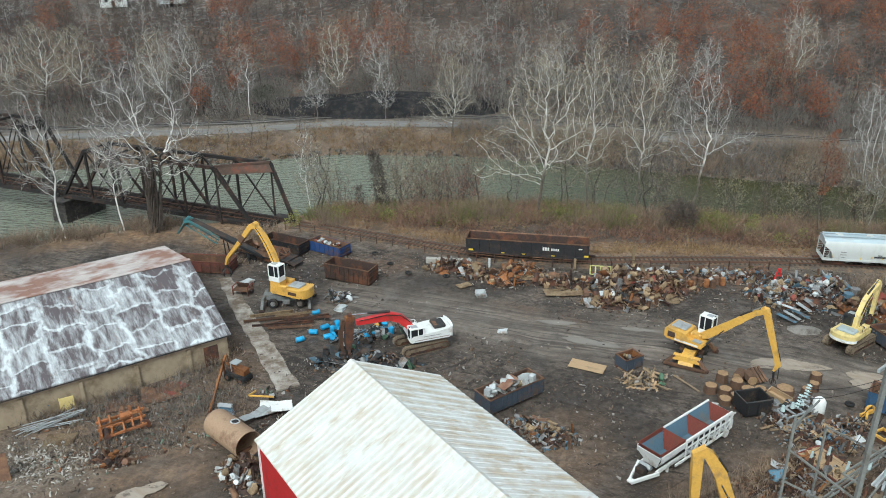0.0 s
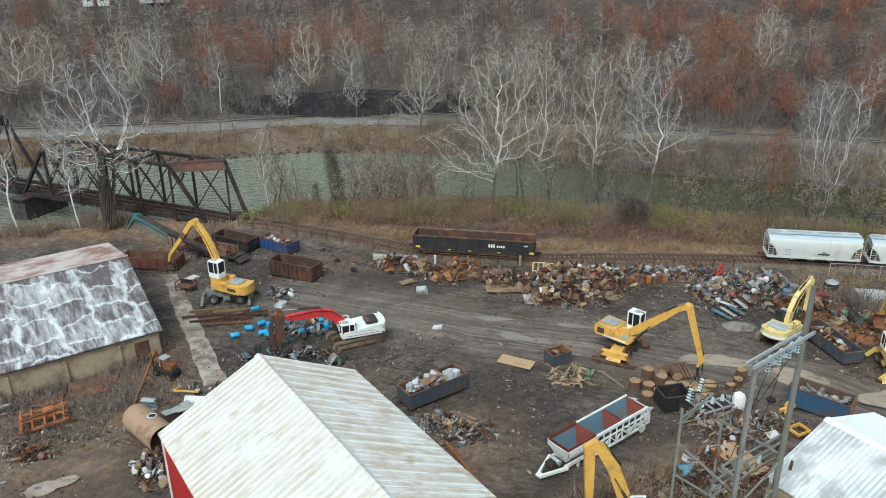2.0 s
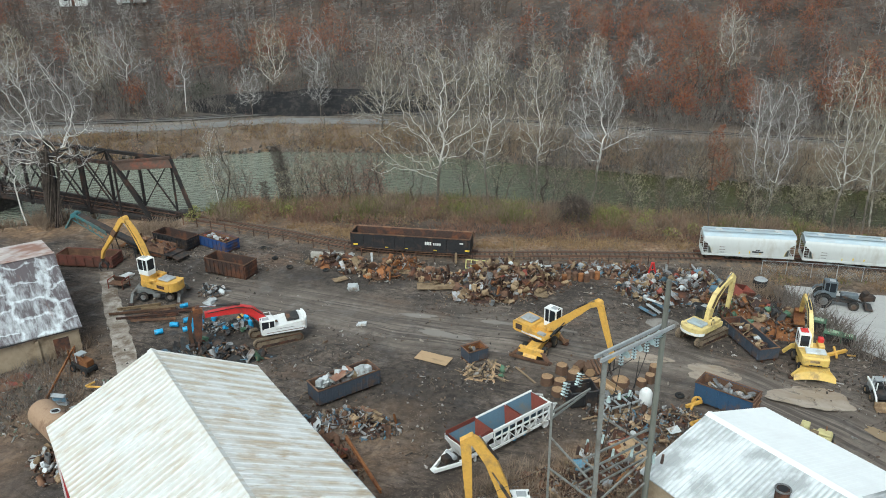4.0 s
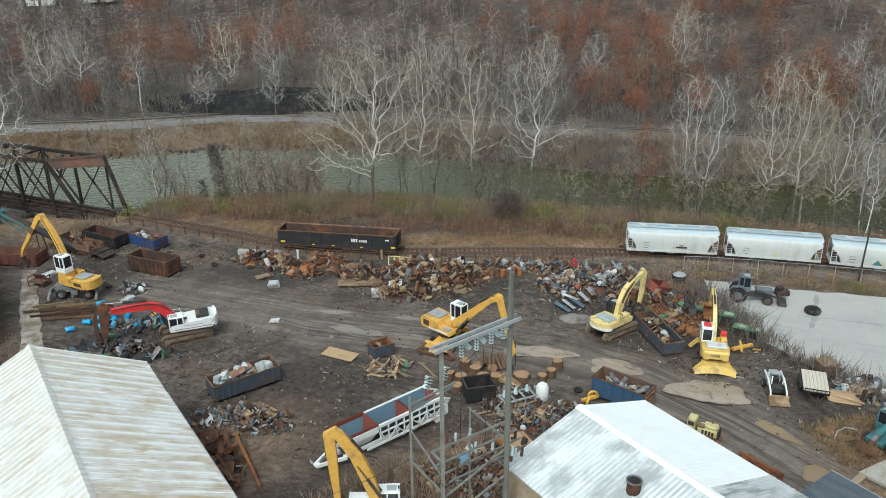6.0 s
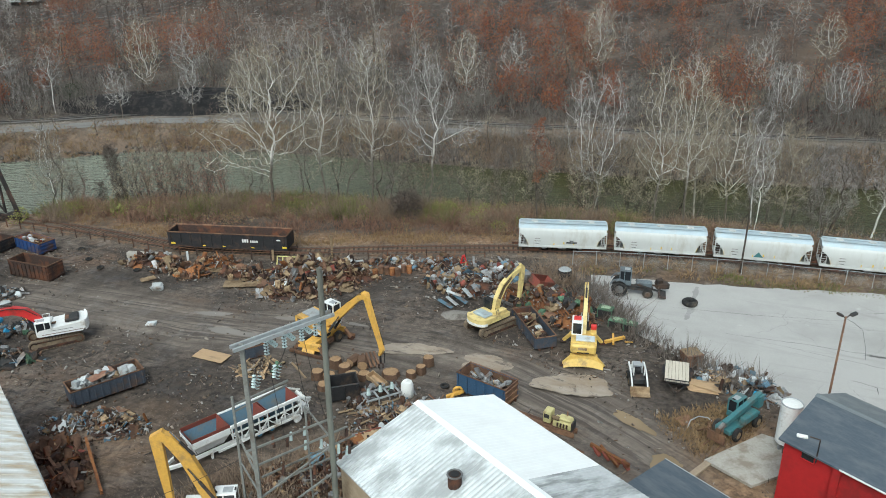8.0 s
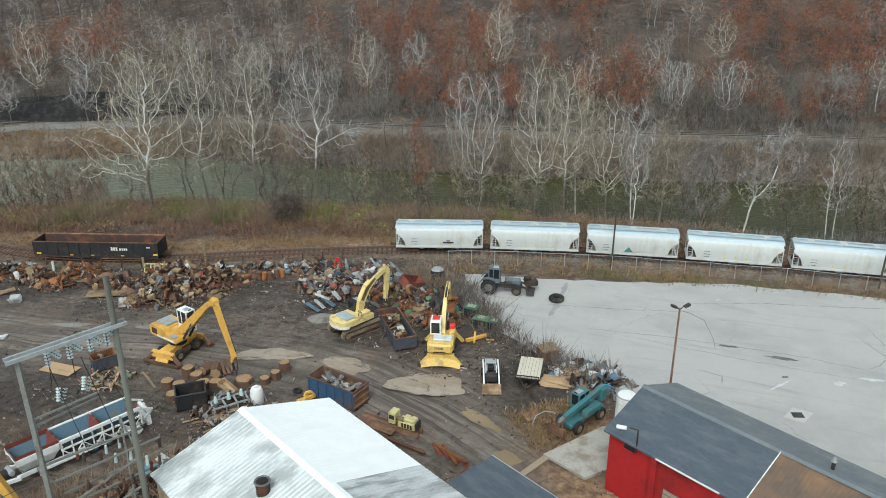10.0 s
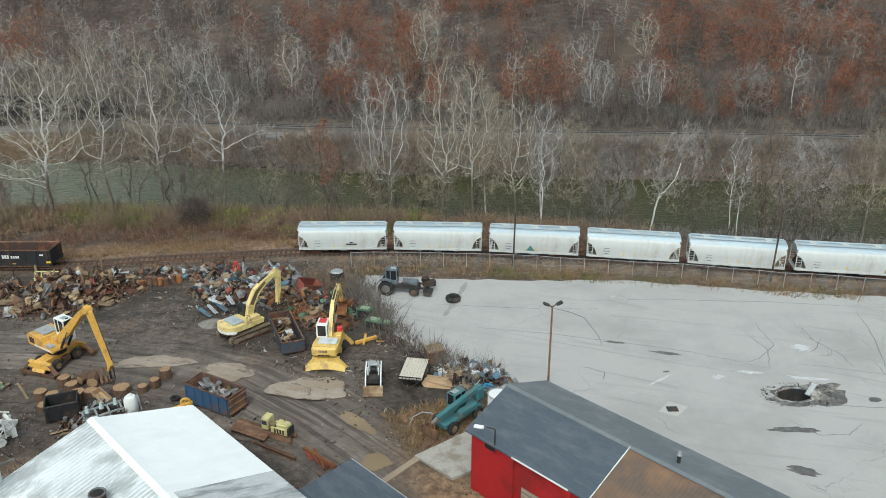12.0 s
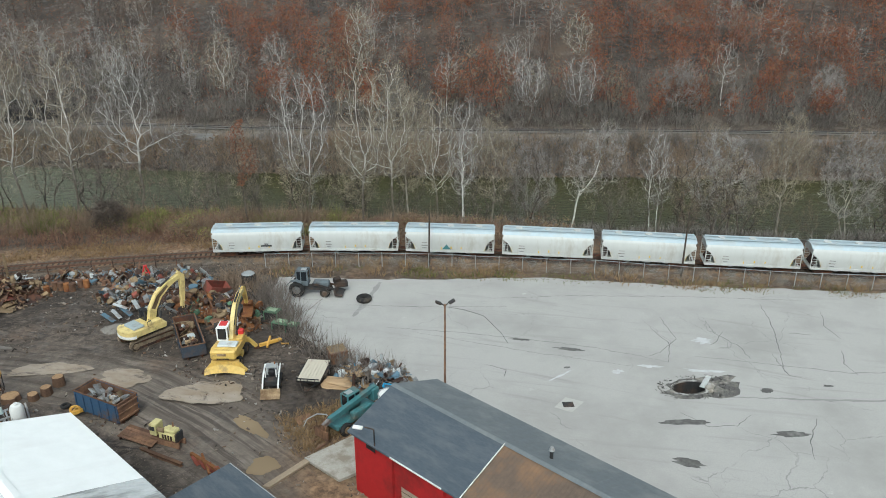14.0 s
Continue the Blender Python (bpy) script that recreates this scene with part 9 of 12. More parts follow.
M["rust_red"] = mat("red_brown_rusting_paint", (0.17, 0.06, 0.045), (0.12, 0.05, 0.04), (0.08, 0.045, 0.035), amount=0.5, rough=0.85, bump=0.2)
M["blue_deep"] = mat("deep_blue_bin_paint", (0.03, 0.075, 0.22), (0.028, 0.06, 0.16), (0.10, 0.06, 0.045), amount=0.35, rough=0.6)
skip_bin("tall rust-brown roll-off bin, empty", -12.0, 92.1, -24.6, 6.6, 2.5, 2.0, M["rust_dark"], M["rust_dark"], M["rust"], 10)
skip_bin("blue roll-off bin heaped with pale rubbish", -16.0, 101.2, -34, 5.6, 2.4, 1.5, M["blue_deep"], M["rust"], M["rust"], 7)
skip_bin("black roll-off bin with rusty inside", -22.4, 102.0, -28, 6.6, 2.4, 1.6, M["black"], M["rust_dark"], M["rust_dark"], 8)
skip_bin("long low rusty container by the shed", -32.0, 95.4, -8, 8.0, 2.6, 1.5, M["rust_red"], M["rust"], M["rust_red"], 7)
skip_bin("dark roll-off bin full of white appliances", 6.3, 63.7, 35.5, 6.7, 2.4, 1.5, M["slate_bin"], M["rust"], M["rust"], 11)
skip_bin("small dark skip with orange rusty inside", 19.2, 69.6, 28, 2.3, 1.7, 1.25, M["slate_bin"], M["rust_orange"], M["rust"], 3)
skip_bin("low black open steel box", 29.0, 61.6, 12, 2.7, 2.1, 1.5, M["black"], M["black"], M["scrap_dark"], 3)
skip_bin("blue roll-off bin with rusty door, half full of scrap", 42.5, 60.7, -40, 5.4, 2.3, 1.9, M["blue_bin"], M["rust"], M["rust"], 6, end_mat=M["rust"])
skip_bin("dark rusty bin holding scrap wood and castings", 48.8, 72.2, 102, 7.2, 2.3, 1.3, M["slate_bin"], M["rust_dark"], M["rust"], 7)

# rusty flat wagon body with debris, and the teal conveyor
fb = thing("truck_bed", "black truck bed loaded with rusty scrap", "truck bed", placed_at(-24.0, 98.3, -27))
part("deck", Shape().box((0, 0, 0.95), (8.2, 2.5, 0.25), bev=0.04), M["black"], fb)
for sx in (-2.8, -1.9, 2.4):
    for sy in (-0.95, 0.95):
        wheel(fb, sx, sy, 0.48, 0.48, 0.4, M["scrap_dark"])
for sy in (-1.2, 1.2):
    part("side_board", Shape().box((-0.5, sy, 1.4), (6.5, 0.08, 0.8)), M["rust"], fb)
part("headboard", Shape().box((-3.8, 0, 1.6), (0.1, 2.4, 1.2)), M["rust"], fb)
part("ramp", Shape().box((4.4, 0, 0.7), (1.3, 2.3, 0.14), ry=20), M["scrap_dark"], fb)
cv = thing("conveyor", "long inclined belt conveyor with teal truss head", "conveyor")
part("belt", Shape().beam((-24.6, 97.7, 1.1), (-34.4, 99.6, 5.6), 1.1, 0.12), M["scrap_dark"], cv)
for off in (-0.6, 0.6):
    part("side_rail", Shape().beam((-24.6, 97.7 + off, 0.9), (-31.5, 99.0 + off, 4.1), 0.1, 0.35), M["black"], cv)
    part("truss_rail", Shape().beam((-30.5, 98.8 + off, 3.5), (-35.0, 99.7 + off, 5.8), 0.12, 0.3), M["teal"], cv)
    part("truss_rail", Shape().beam((-31.0, 98.8 + off, 2.6), (-35.2, 99.7 + off, 5.0), 0.1, 0.12), M["teal"], cv)
    for k in range(6):
        a = Vector((-31.0, 98.8 + off, 2.7)).lerp(Vector((-35.0, 99.7 + off, 5.1)), k / 6)
        b2 = Vector((-30.5, 98.8 + off, 3.5)).lerp(Vector((-35.0, 99.7 + off, 5.8)), (k + 0.7) / 6)
        part("lacing", Shape().beam(a, b2, 0.07, 0.07), M["teal"], cv)
part("head_pulley", Shape().cyl((-35.1, 99.0, 5.6), (-35.1, 100.4, 5.6), 0.3, n=12), M["teal"], cv)
part("head_chute", Shape().beam((-35.2, 99.7, 5.6), (-36.6, 99.9, 3.6), 0.9, 0.2), M["teal"], cv)
for x, y, z in ((-30.0, 98.7, 3.2), (-26.8, 98.1, 1.6)):
    part("leg", Shape().beam((x, y - 0.6, z), (x + 0.3, y - 1.0, 0), 0.12, 0.12).beam((x, y + 0.6, z), (x + 0.3, y + 1.0, 0), 0.12, 0.12), M["black"], cv)
tc2 = thing("cart", "rusty red four-legged steel cart", "cart", placed_at(-25.2, 87.9, -12))
part("deck", Shape().box((0, 0, 0.75), (2.2, 1.6, 0.1)), M["rust"], tc2)
for sx in (-1, 1):
    part("end_frame", Shape().beam((sx * 1.0, -0.8, 1.3), (sx * 1.0, 0.8, 1.3), 0.1, 0.1).beam((sx * 1.0, -0.75, 0), (sx * 1.0, -0.75, 1.3), 0.1, 0.1).beam((sx * 1.0, 0.75, 0), (sx * 1.0, 0.75, 1.3), 0.1, 0.1), M["scrap_red"], tc2)
part("sheet", Shape().box((0, 0.3, 1.1), (1.6, 0.08, 0.8), rx=20), M["rust_dark"], tc2)

# ---------- white side-tipping trailer ----------
wt = thing("hopper_trailer", "long white hopper trailer with blue lined bays", "trailer", placed_at(20.8, 55.5, 38.5))
M["bay_blue"] = mat("bay_blue_paint", (0.10, 0.165, 0.22), (0.085, 0.14, 0.19), (0.15, 0.15, 0.14), amount=0.35, rough=0.7)
M["bay_red"] = mat("bay_red_oxide", (0.20, 0.055, 0.04), (0.15, 0.045, 0.035), (0.12, 0.06, 0.045), amount=0.35, rough=0.8)
TL, TW, TZ = 10.2, 2.4, 0.95


def plate(corners, t):
    """A flat plate of thickness t on four corners."""
    c = [Vector(q) for q in corners]
    n = (c[1] - c[0]).cross(c[3] - c[0]).normalized() * t
    return Shape().loft([c, [q + n for q in c]])


def bay(x0, x1, top, rise):
    """One open hopper bay: blue sloping sides, red sloping ends, boards above the rail where rise > 0."""
    y, yb, zb, s0 = TW / 2 - 0.08, 0.42, TZ + 0.15, 0.55
    for sy in (-1, 1):
        part("bay_side", plate([(x0, sy * y, top), (x1, sy * y, top), (x1 - s0, sy * yb, zb), (x0 + s0, sy * yb, zb)], 0.03), M["bay_blue"], wt, "blue sloping bay side")
        if rise > 0:
            part("side_board", Shape().box(((x0 + x1) / 2, sy * (y + 0.02), top + rise / 2), (x1 - x0, 0.06, rise)), M["bay_red"], wt, "red-brown raised side board")
    for xa, xb in ((x0, x0 + s0), (x1, x1 - s0)):
        part("partition", plate([(xa, -y, top + rise * 0.8), (xa, y, top + rise * 0.8), (xb, yb, zb), (xb, -yb, zb)], 0.04), M["bay_red"], wt, "red-brown bay partition")
    part("bay_floor", Shape().box(((x0 + x1) / 2, 0, zb - 0.02), (x1 - x0 - 2 * s0 + 0.1, 2 * yb + 0.1, 0.05)), M["bay_blue"], wt)


bay(-5.0, -1.75, TZ + 1.35, 0.42)
bay(-1.6, 1.7, TZ + 1.5, 0.0)
bay(1.85, 5.0, TZ + 1.5, 0.0)
for sy in (-1, 1):
    part("top_rail", Shape().box((1.7, sy * TW / 2, TZ + 1.46), (6.8, 0.16, 0.34), bev=0.03), M["white"], wt)
    part("front_side", Shape().box((-3.4, sy * (TW / 2 + 0.01), TZ + 1.2), (3.3, 0.07, 0.6), bev=0.02), M["white"], wt)
    part("front_hopper_skin", plate([(-5.0, sy * 1.18, TZ + 0.95), (-1.75, sy * 1.18, TZ + 0.95), (-2.2, sy * 0.6, TZ - 0.1), (-4.5, sy * 0.6, TZ - 0.1)], 0.04), M["white"], wt)
    part("mid_rail", Shape().box((1.7, sy * 1.22, TZ + 0.75), (6.8, 0.1, 0.14)), M["white"], wt)
    part("chassis_rail", Shape().box((0.2, sy * 0.85, 0.72), (TL + 0.4, 0.16, 0.32)), M["white"], wt)
    part("lower_rail", Shape().box((0.9, sy * 1.25, 0.68), (TL - 2.4, 0.12, 0.2)), M["white"], wt)
    for k in range(9):
        x = -1.6 + 0.83 * k
        part("side_post", Shape().box((x, sy * 1.23, 1.5), (0.1, 0.1, 1.7)), M["white"], wt)
        if k < 8:
            part("side_brace", Shape().beam((x, sy * 1.25, 0.75 if k % 2 else 1.65), (x + 0.83, sy * 1.25, 1.65 if k % 2 else 0.75), 0.07, 0.08), M["white"], wt)
    for x in (0.9, 2.1):
        wheel(wt, x, sy * 0.95, 0.48, 0.48, 0.38, M["blue_bright"])
    part("landing_leg", Shape().box((-3.4, sy * 0.8, 0.35), (0.18, 0.18, 0.7)), M["white"], wt)
    part("drawbar", Shape().beam((-4.9, sy * 1.05, 0.7), (-7.3, sy * 0.12, 0.45), 0.18, 0.3), M["white"], wt)
    part("rear_arm", Shape().beam((5.0, sy * 0.9, 0.7), (6.3, sy * 0.7, 1.5), 0.16, 0.2).beam((5.0, sy * 1.1, 2.3), (6.3, sy * 0.9, 1.7), 0.12, 0.14), M["white"], wt)
    part("rear_strut", Shape().beam((4.2, sy * 1.15, 0.5), (5.9, sy * 0.9, 1.4), 0.1, 0.1).beam((4.9, sy * 1.15, 1.8), (5.7, sy * 1.0, 0.5), 0.08, 0.08), M["white"], wt)
part("front_wall", plate([(-5.06, -1.18, TZ + 1.4), (-5.06, 1.18, TZ + 1.4), (-4.6, 0.6, TZ - 0.1), (-4.6, -0.6, TZ - 0.1)], 0.05), M["white"], wt)
part("draw_plate", Shape().box((-7.15, 0, 0.5), (0.5, 0.5, 0.14)), M["white"], wt)
part("engine", Shape().box((-5.7, 0.1, 0.85), (0.9, 0.8, 0.6), bev=0.1), M["scrap_dark"], wt)
part("hydraulic_tank", Shape().cyl((-5.3, -0.5, 1.05), (-5.3, 0.6, 1.05), 0.22, n=12), M["galv"], wt)
part("rear_gear", Shape().box((5.6, 0, 1.15), (0.5, 1.9, 0.25), bev=0.05).box((5.8, -0.8, 0.7), (0.4, 0.3, 0.9)).cyl((5.9, -0.9, 1.6), (5.9, 0.9, 1.6), 0.18, n=10), M["white"], wt)
part("jockey_wheel", Shape().cyl((4.6, -1.25, 0.4), (4.6, -1.05, 0.4), 0.4, n=14), M["white"], wt)

# ---------- scrap: piece kinds that the heaps share ----------
def bent_plate(w, l, t, bend, seed):
    r = random.Random(seed)
    n = 5
    top = []
    for i in range(n + 1):
        a = bend * (i / n - 0.5)
        R = l / max(abs(bend), 0.05)
        x, z = R * math.sin(a), R * (1 - math.cos(a)) * (1 if bend > 0 else -1)
        dw = r.uniform(-0.1, 0.1) * w
        top.append((x, w / 2 + dw, z, -w / 2 + dw * 0.5))
    rings = [[(x, y1, z), (x, y2, z), (x, y2, z + t), (x, y1, z + t)] for x, y1, z, y2 in top]
    return Shape().loft(rings)


def crumpled(sx, sy, sz, seed):
    r = random.Random(seed)
    s = Shape().box((0, 0, 0), (sx, sy, sz), bev=min(sx, sy, sz) * 0.22)
    s.v = [(x + r.uniform(-0.2, 0.2) * sx, y + r.uniform(-0.2, 0.2) * sy, z + r.uniform(-0.2, 0.2) * sz) for x, y, z in s.v]
    return s


def angle_iron(l, w):
    return Shape().box((0, w / 2, 0), (l, w, 0.03)).box((0, 0, w / 2), (l, 0.03, w))


def girder(l, h):
    return Shape().box((0, 0, h / 2), (l, h * 0.7, 0.03)).box((0, 0, -h / 2), (l, h * 0.7, 0.03)).box((0, 0, 0), (l, 0.03, h))


def drum(r, l, dent):
    s = Shape()
    rings = []
    for i, (z, k) in enumerate(((0, 0.94), (0.03, 1), (l * 0.33, 0.98), (l * 0.36, 1.03), (l * 0.39, 0.98), (l * 0.64, 0.98 - dent), (l * 0.67, 1.03 - dent), (l * 0.70, 0.98 - dent), (l - 0.03, 1), (l, 0.94))):
        rings.append([(r * k * math.cos(2 * math.pi * j / 12), r * k * math.sin(2 * math.pi * j / 12), z - l / 2) for j in range(12)])
    return s.loft(rings)


def hollow(r, l, t, n=12):
    s = Shape()
    rings = []
    for rr, z in ((r, -l / 2), (r, l / 2), (r - t, l / 2), (r - t, -l / 2)):
        rings.append([(rr * math.cos(2 * math.pi * j / n), rr * math.sin(2 * math.pi * j / n), z) for j in range(n)])
    return s.loft(rings, closed=True)


PIECE = {}


def piece(kind, name, shape, material):
    PIECE.setdefault(kind, []).append((name, shape.mesh(name, M[material])))


for k, (w, l, b) in enumerate(((1.0, 1.6, 0.9), (0.7, 2.2, 0.5), (1.3, 1.3, -0.8), (0.5, 1.2, 1.6))):
    for kind, mt in (("rust", "rust"), ("tan", "scrap_tan"), ("grey", "scrap_grey"), ("dark", "scrap_dark"), ("white", "scrap_white"), ("blue", "scrap_blue"), ("red", "scrap_red"), ("orange", "rust_orange")):
        piece(kind, "bent_plate", bent_plate(w, l, 0.03, b, k), mt)
for k, dims in enumerate(((0.8, 0.6, 0.5), (1.1, 0.7, 0.45), (0.6, 0.6, 0.9), (0.9, 0.9, 0.3))):
    for kind, mt in (("rust", "rust_dark"), ("tan", "scrap_tan"), ("grey", "scrap_grey"), ("dark", "scrap_dark"), ("white", "scrap_white"), ("blue", "scrap_blue"), ("green", "scrap_green"), ("red", "scrap_red"), ("orange", "rust_orange")):
        piece(kind, "crushed_box", crumpled(*dims, k), mt)
for kind, mt in (("rust", "rust"), ("tan", "rust_dark"), ("grey", "scrap_grey"), ("orange", "rust_orange")):
    piece(kind, "angle_iron", angle_iron(2.2, 0.16), mt)
    piece(kind, "girder", girder(2.4, 0.24), mt)
    piece(kind, "pipe", hollow(0.14, 2.0, 0.02, 8), mt)
    piece(kind, "pipe", hollow(0.3, 1.1, 0.03, 12), mt)
    piece(kind, "ring", Shape().ring((0, 0, 0), (0, 0, 1), 0.4, 0.12, 14, 6), mt)
for kind, mt in (("rust", "rust"), ("blue", "scrap_blue"), ("grey", "scrap_grey"), ("white", "scrap_white"), ("drum_blue", "blue_bright"), ("tan", "scrap_tan"), ("drum_rust", "rust")):
    piece(kind, "drum", drum(0.3, 0.88, 0.0), mt)
    piece(kind, "drum", drum(0.3, 0.88, 0.12), mt)
piece("dark", "tyre", Shape().ring((0, 0, 0), (0, 0, 1), 0.3, 0.13, 14, 6), "rubber")
piece("wood", "plank", Shape().box((0, 0, 0), (2.4, 0.2, 0.05)), "wood")
piece("wood", "plank", Shape().box((0, 0, 0), (1.4, 0.3, 0.06)), "plywood")
piece("wood", "log", Shape().cyl((-0.6, 0, 0), (0.6, 0, 0), 0.12, 0.1, 8), "wood")
piece("appliance", "appliance", Shape().box((0, 0, 0), (0.65, 0.6, 0.85), bev=0.04), "scrap_white")
piece("appliance", "appliance", Shape().box((0, 0, 0), (0.7, 0.65, 1.5), bev=0.04), "scrap_white")
piece("appliance", "appliance", crumpled(0.7, 0.6, 0.8, 3), "scrap_white")
piece("appliance", "bent_plate", bent_plate(0.7, 1.1, 0.03, 0.7, 8), "scrap_grey")

FINE = {
    "rust": palette("rusty_rubble", [(0.15, 0.075, 0.045), (0.09, 0.05, 0.035), (0.20, 0.13, 0.085), (0.055, 0.04, 0.035), (0.13, 0.095, 0.07), (0.27, 0.20, 0.14), (0.11, 0.07, 0.05), (0.30, 0.29, 0.28)]),
    "grey": palette("mixed_rubble", [(0.22, 0.22, 0.22), (0.10, 0.09, 0.085), (0.16, 0.10, 0.07), (0.38, 0.38, 0.38), (0.07, 0.06, 0.055), (0.26, 0.20, 0.15), (0.12, 0.2, 0.27), (0.19, 0.12, 0.08)]),
    "litter": palette("yard_litter", [(0.17, 0.13, 0.10), (0.09, 0.07, 0.058), (0.30, 0.26, 0.22), (0.06, 0.05, 0.045), (0.13, 0.08, 0.055), (0.34, 0.32, 0.30), (0.20, 0.15, 0.11), (0.045, 0.04, 0.038), (0.24, 0.2, 0.17), (0.11, 0.085, 0.07)]),
}


def rubble(pts, lo, hi, seed):
    """Small uneven chips, one box-like piece at each point, as numpy vertices and quads."""
    rs = np.random.RandomState(seed)
    n = len(pts)
    q = rs.normal(0, 1, (n, 4))
    q /= np.linalg.norm(q, axis=1, keepdims=True)
    w, x, y, z = q.T
    R = np.stack([np.stack([1 - 2 * (y * y + z * z), 2 * (x * y - z * w), 2 * (x * z + y * w)], 1), np.stack([2 * (x * y + z * w), 1 - 2 * (x * x + z * z), 2 * (y * z - x * w)], 1), np.stack([2 * (x * z - y * w), 2 * (y * z + x * w), 1 - 2 * (x * x + y * y)], 1)], 1)
    base = np.array([(i, j, k) for k in (-0.5, 0.5) for j in (-0.5, 0.5) for i in (-0.5, 0.5)])
    size = rs.uniform(lo, hi, (n, 1)) * np.stack([rs.uniform(0.6, 1.5, n) ** 2.2 * 1.3, rs.uniform(0.25, 1.1, n), rs.uniform(0.08, 0.5, n)], 1)
    loc = base[None] * size[:, None, :] * rs.uniform(0.75, 1.2, (n, 8, 1))
    V = np.einsum("nij,nkj->nki", R, loc) + pts[:, None, :]
    f = np.array([(0, 2, 3, 1), (4, 5, 7, 6), (0, 1, 5, 4), (2, 6, 7, 3), (0, 4, 6, 2), (1, 3, 7, 5)])
    F = (np.arange(n) * 8)[:, None, None] + f[None]
    return V.reshape(-1, 3), F.reshape(-1, 4)


def heap(label, blobs, count, kinds, fine, fine_count, seed, scale=(0.6, 1.1), name="scrap_heap", mound_mat="rust_dark", spread=1.15):
    """A heap of scrap: blobs are (x, y, radius x, radius y, height); pieces lie on and in the mounds."""
    r = random.Random(seed)
    rs = np.random.RandomState(seed)
    h = thing(name, label, "scrap heap")

    def top(x, y):
        return max([0] + [b[4] * max(0.0, 1 - ((x - b[0]) / b[2]) ** 2 - ((y - b[1]) / b[3]) ** 2) for b in blobs])

    for b in blobs:
        s = Shape()
        rings = []
        for k in range(6):
            t = k / 5
            rad = math.cos(t * math.pi / 2) ** 0.8 if k < 5 else 0.08
            row = []
            for j in range(18):
                a = 2 * math.pi * j / 18
                jit = 1 + r.uniform(-0.12, 0.12)
                x, y = b[0] + b[2] * rad * math.cos(a) * jit, b[1] + b[3] * rad * math.sin(a) * jit
                row.append((x, y, ground_z(x, y) - 0.15 + top(x, y) * 0.85 + r.uniform(-0.06, 0.06)))
            rings.append(row)
        s.loft(rings)
        part("mound", s, M[mound_mat], h, "compacted rusty dirt and shards")
    area = [b[2] * b[3] for b in blobs]
    for i in range(count):
        b = r.choices(blobs, area)[0]
        a, d = r.uniform(0, 6.283), math.sqrt(r.random()) * spread
        x, y = b[0] + b[2] * d * math.cos(a), b[1] + b[3] * d * math.sin(a)
        kind = r.choices(list(kinds), list(kinds.values()))[0]
        nm, me = r.choice(PIECE[kind])
        z = ground_z(x, y) + top(x, y) + r.uniform(0.0, 0.22)
        tilt = 55 if d < 1 else 14
        ob = shared(nm, me, h, pose(x, y, z + (0.12 if d >= 1 else 0), r.uniform(-tilt, tilt), r.uniform(-tilt, tilt), r.uniform(0, 360)))
        k = r.uniform(*scale)
        ob.scale = (k, k * r.uniform(0.7, 1.2), k)
    if fine_count:
        bi = rs.choice(len(blobs), fine_count, p=np.array(area) / sum(area))
        B = np.array(blobs)[bi]
        a, d = rs.uniform(0, 6.283, fine_count), np.sqrt(rs.uniform(0, 1, fine_count)) * (spread + 0.12)
        xs, ys = B[:, 0] + B[:, 2] * d * np.cos(a), B[:, 1] + B[:, 3] * d * np.sin(a)
        zs = np.array([ground_z(x, y) + top(x, y) for x, y in zip(xs, ys)]) + rs.uniform(-0.02, 0.18, fine_count)
        v, f = rubble(np.stack([xs, ys, zs], 1), 0.10, 0.34, seed)
        ob = tagged(new("small_scrap", big_mesh("small_scrap", v, f, FINE[fine])), "mixed small scrap", kind="stuff")
        ob.parent = h
    return h


heap("heap of rusty castings and pipe ends", [(1.5, 95.2, 3.4, 1.4, 1.1), (4.6, 93.2, 2.2, 1.8, 0.7)], 62, {"rust": 4, "tan": 3, "grey": 1, "orange": 1, "white": 0.4}, "rust", 420, 101)
heap("heap of orange-brown turnings and old drums", [(10.2, 93.4, 3.0, 1.5, 1.3), (8.0, 90.6, 1.8, 1.4, 0.5)], 50, {"orange": 4, "rust": 3, "tan": 2, "dark": 1}, "rust", 420, 102, mound_mat="rust_orange")
heap("heap of bent rusty sheet plates", [(14.2, 90.4, 3.2, 1.6, 0.8), (17.0, 89.0, 2.4, 1.5, 0.7)], 34, {"rust": 3, "tan": 4, "dark": 1, "grey": 0.6}, "rust", 260, 103)
heap("large heap of rusty mixed iron", [(23.0, 88.0, 5.4, 4.4, 2.7), (27.6, 88.6, 3.8, 3.4, 1.9), (21.0, 84.6, 3.6, 2.4, 0.9)], 235, {"rust": 4, "tan": 7, "orange": 0.5, "grey": 1.3, "dark": 0.8, "white": 0.3, "red": 0.2}, "rust", 1500, 104, (0.65, 1.25))
heap("row of rusty drums and light scrap along the fence", [(34.0, 91.6, 4.4, 1.6, 1.1), (40.0, 91.0, 3.6, 1.8, 1.0)], 78, {"rust": 3, "drum_rust": 3, "grey": 2.4, "tan": 1.5, "white": 0.6, "blue": 0.4}, "grey", 760, 105)
heap("heap of torn sheet metal and tin", [(43.6, 85.6, 4.4, 3.6, 1.8), (47.4, 86.6, 3.6, 3.0, 1.9), (40.6, 86.0, 3.0, 2.6, 0.9)], 150, {"grey": 4, "tan": 3, "rust": 3, "dark": 1.5, "blue": 0.8, "white": 0.9, "red": 0.7}, "grey", 1300, 106, (0.6, 1.2))
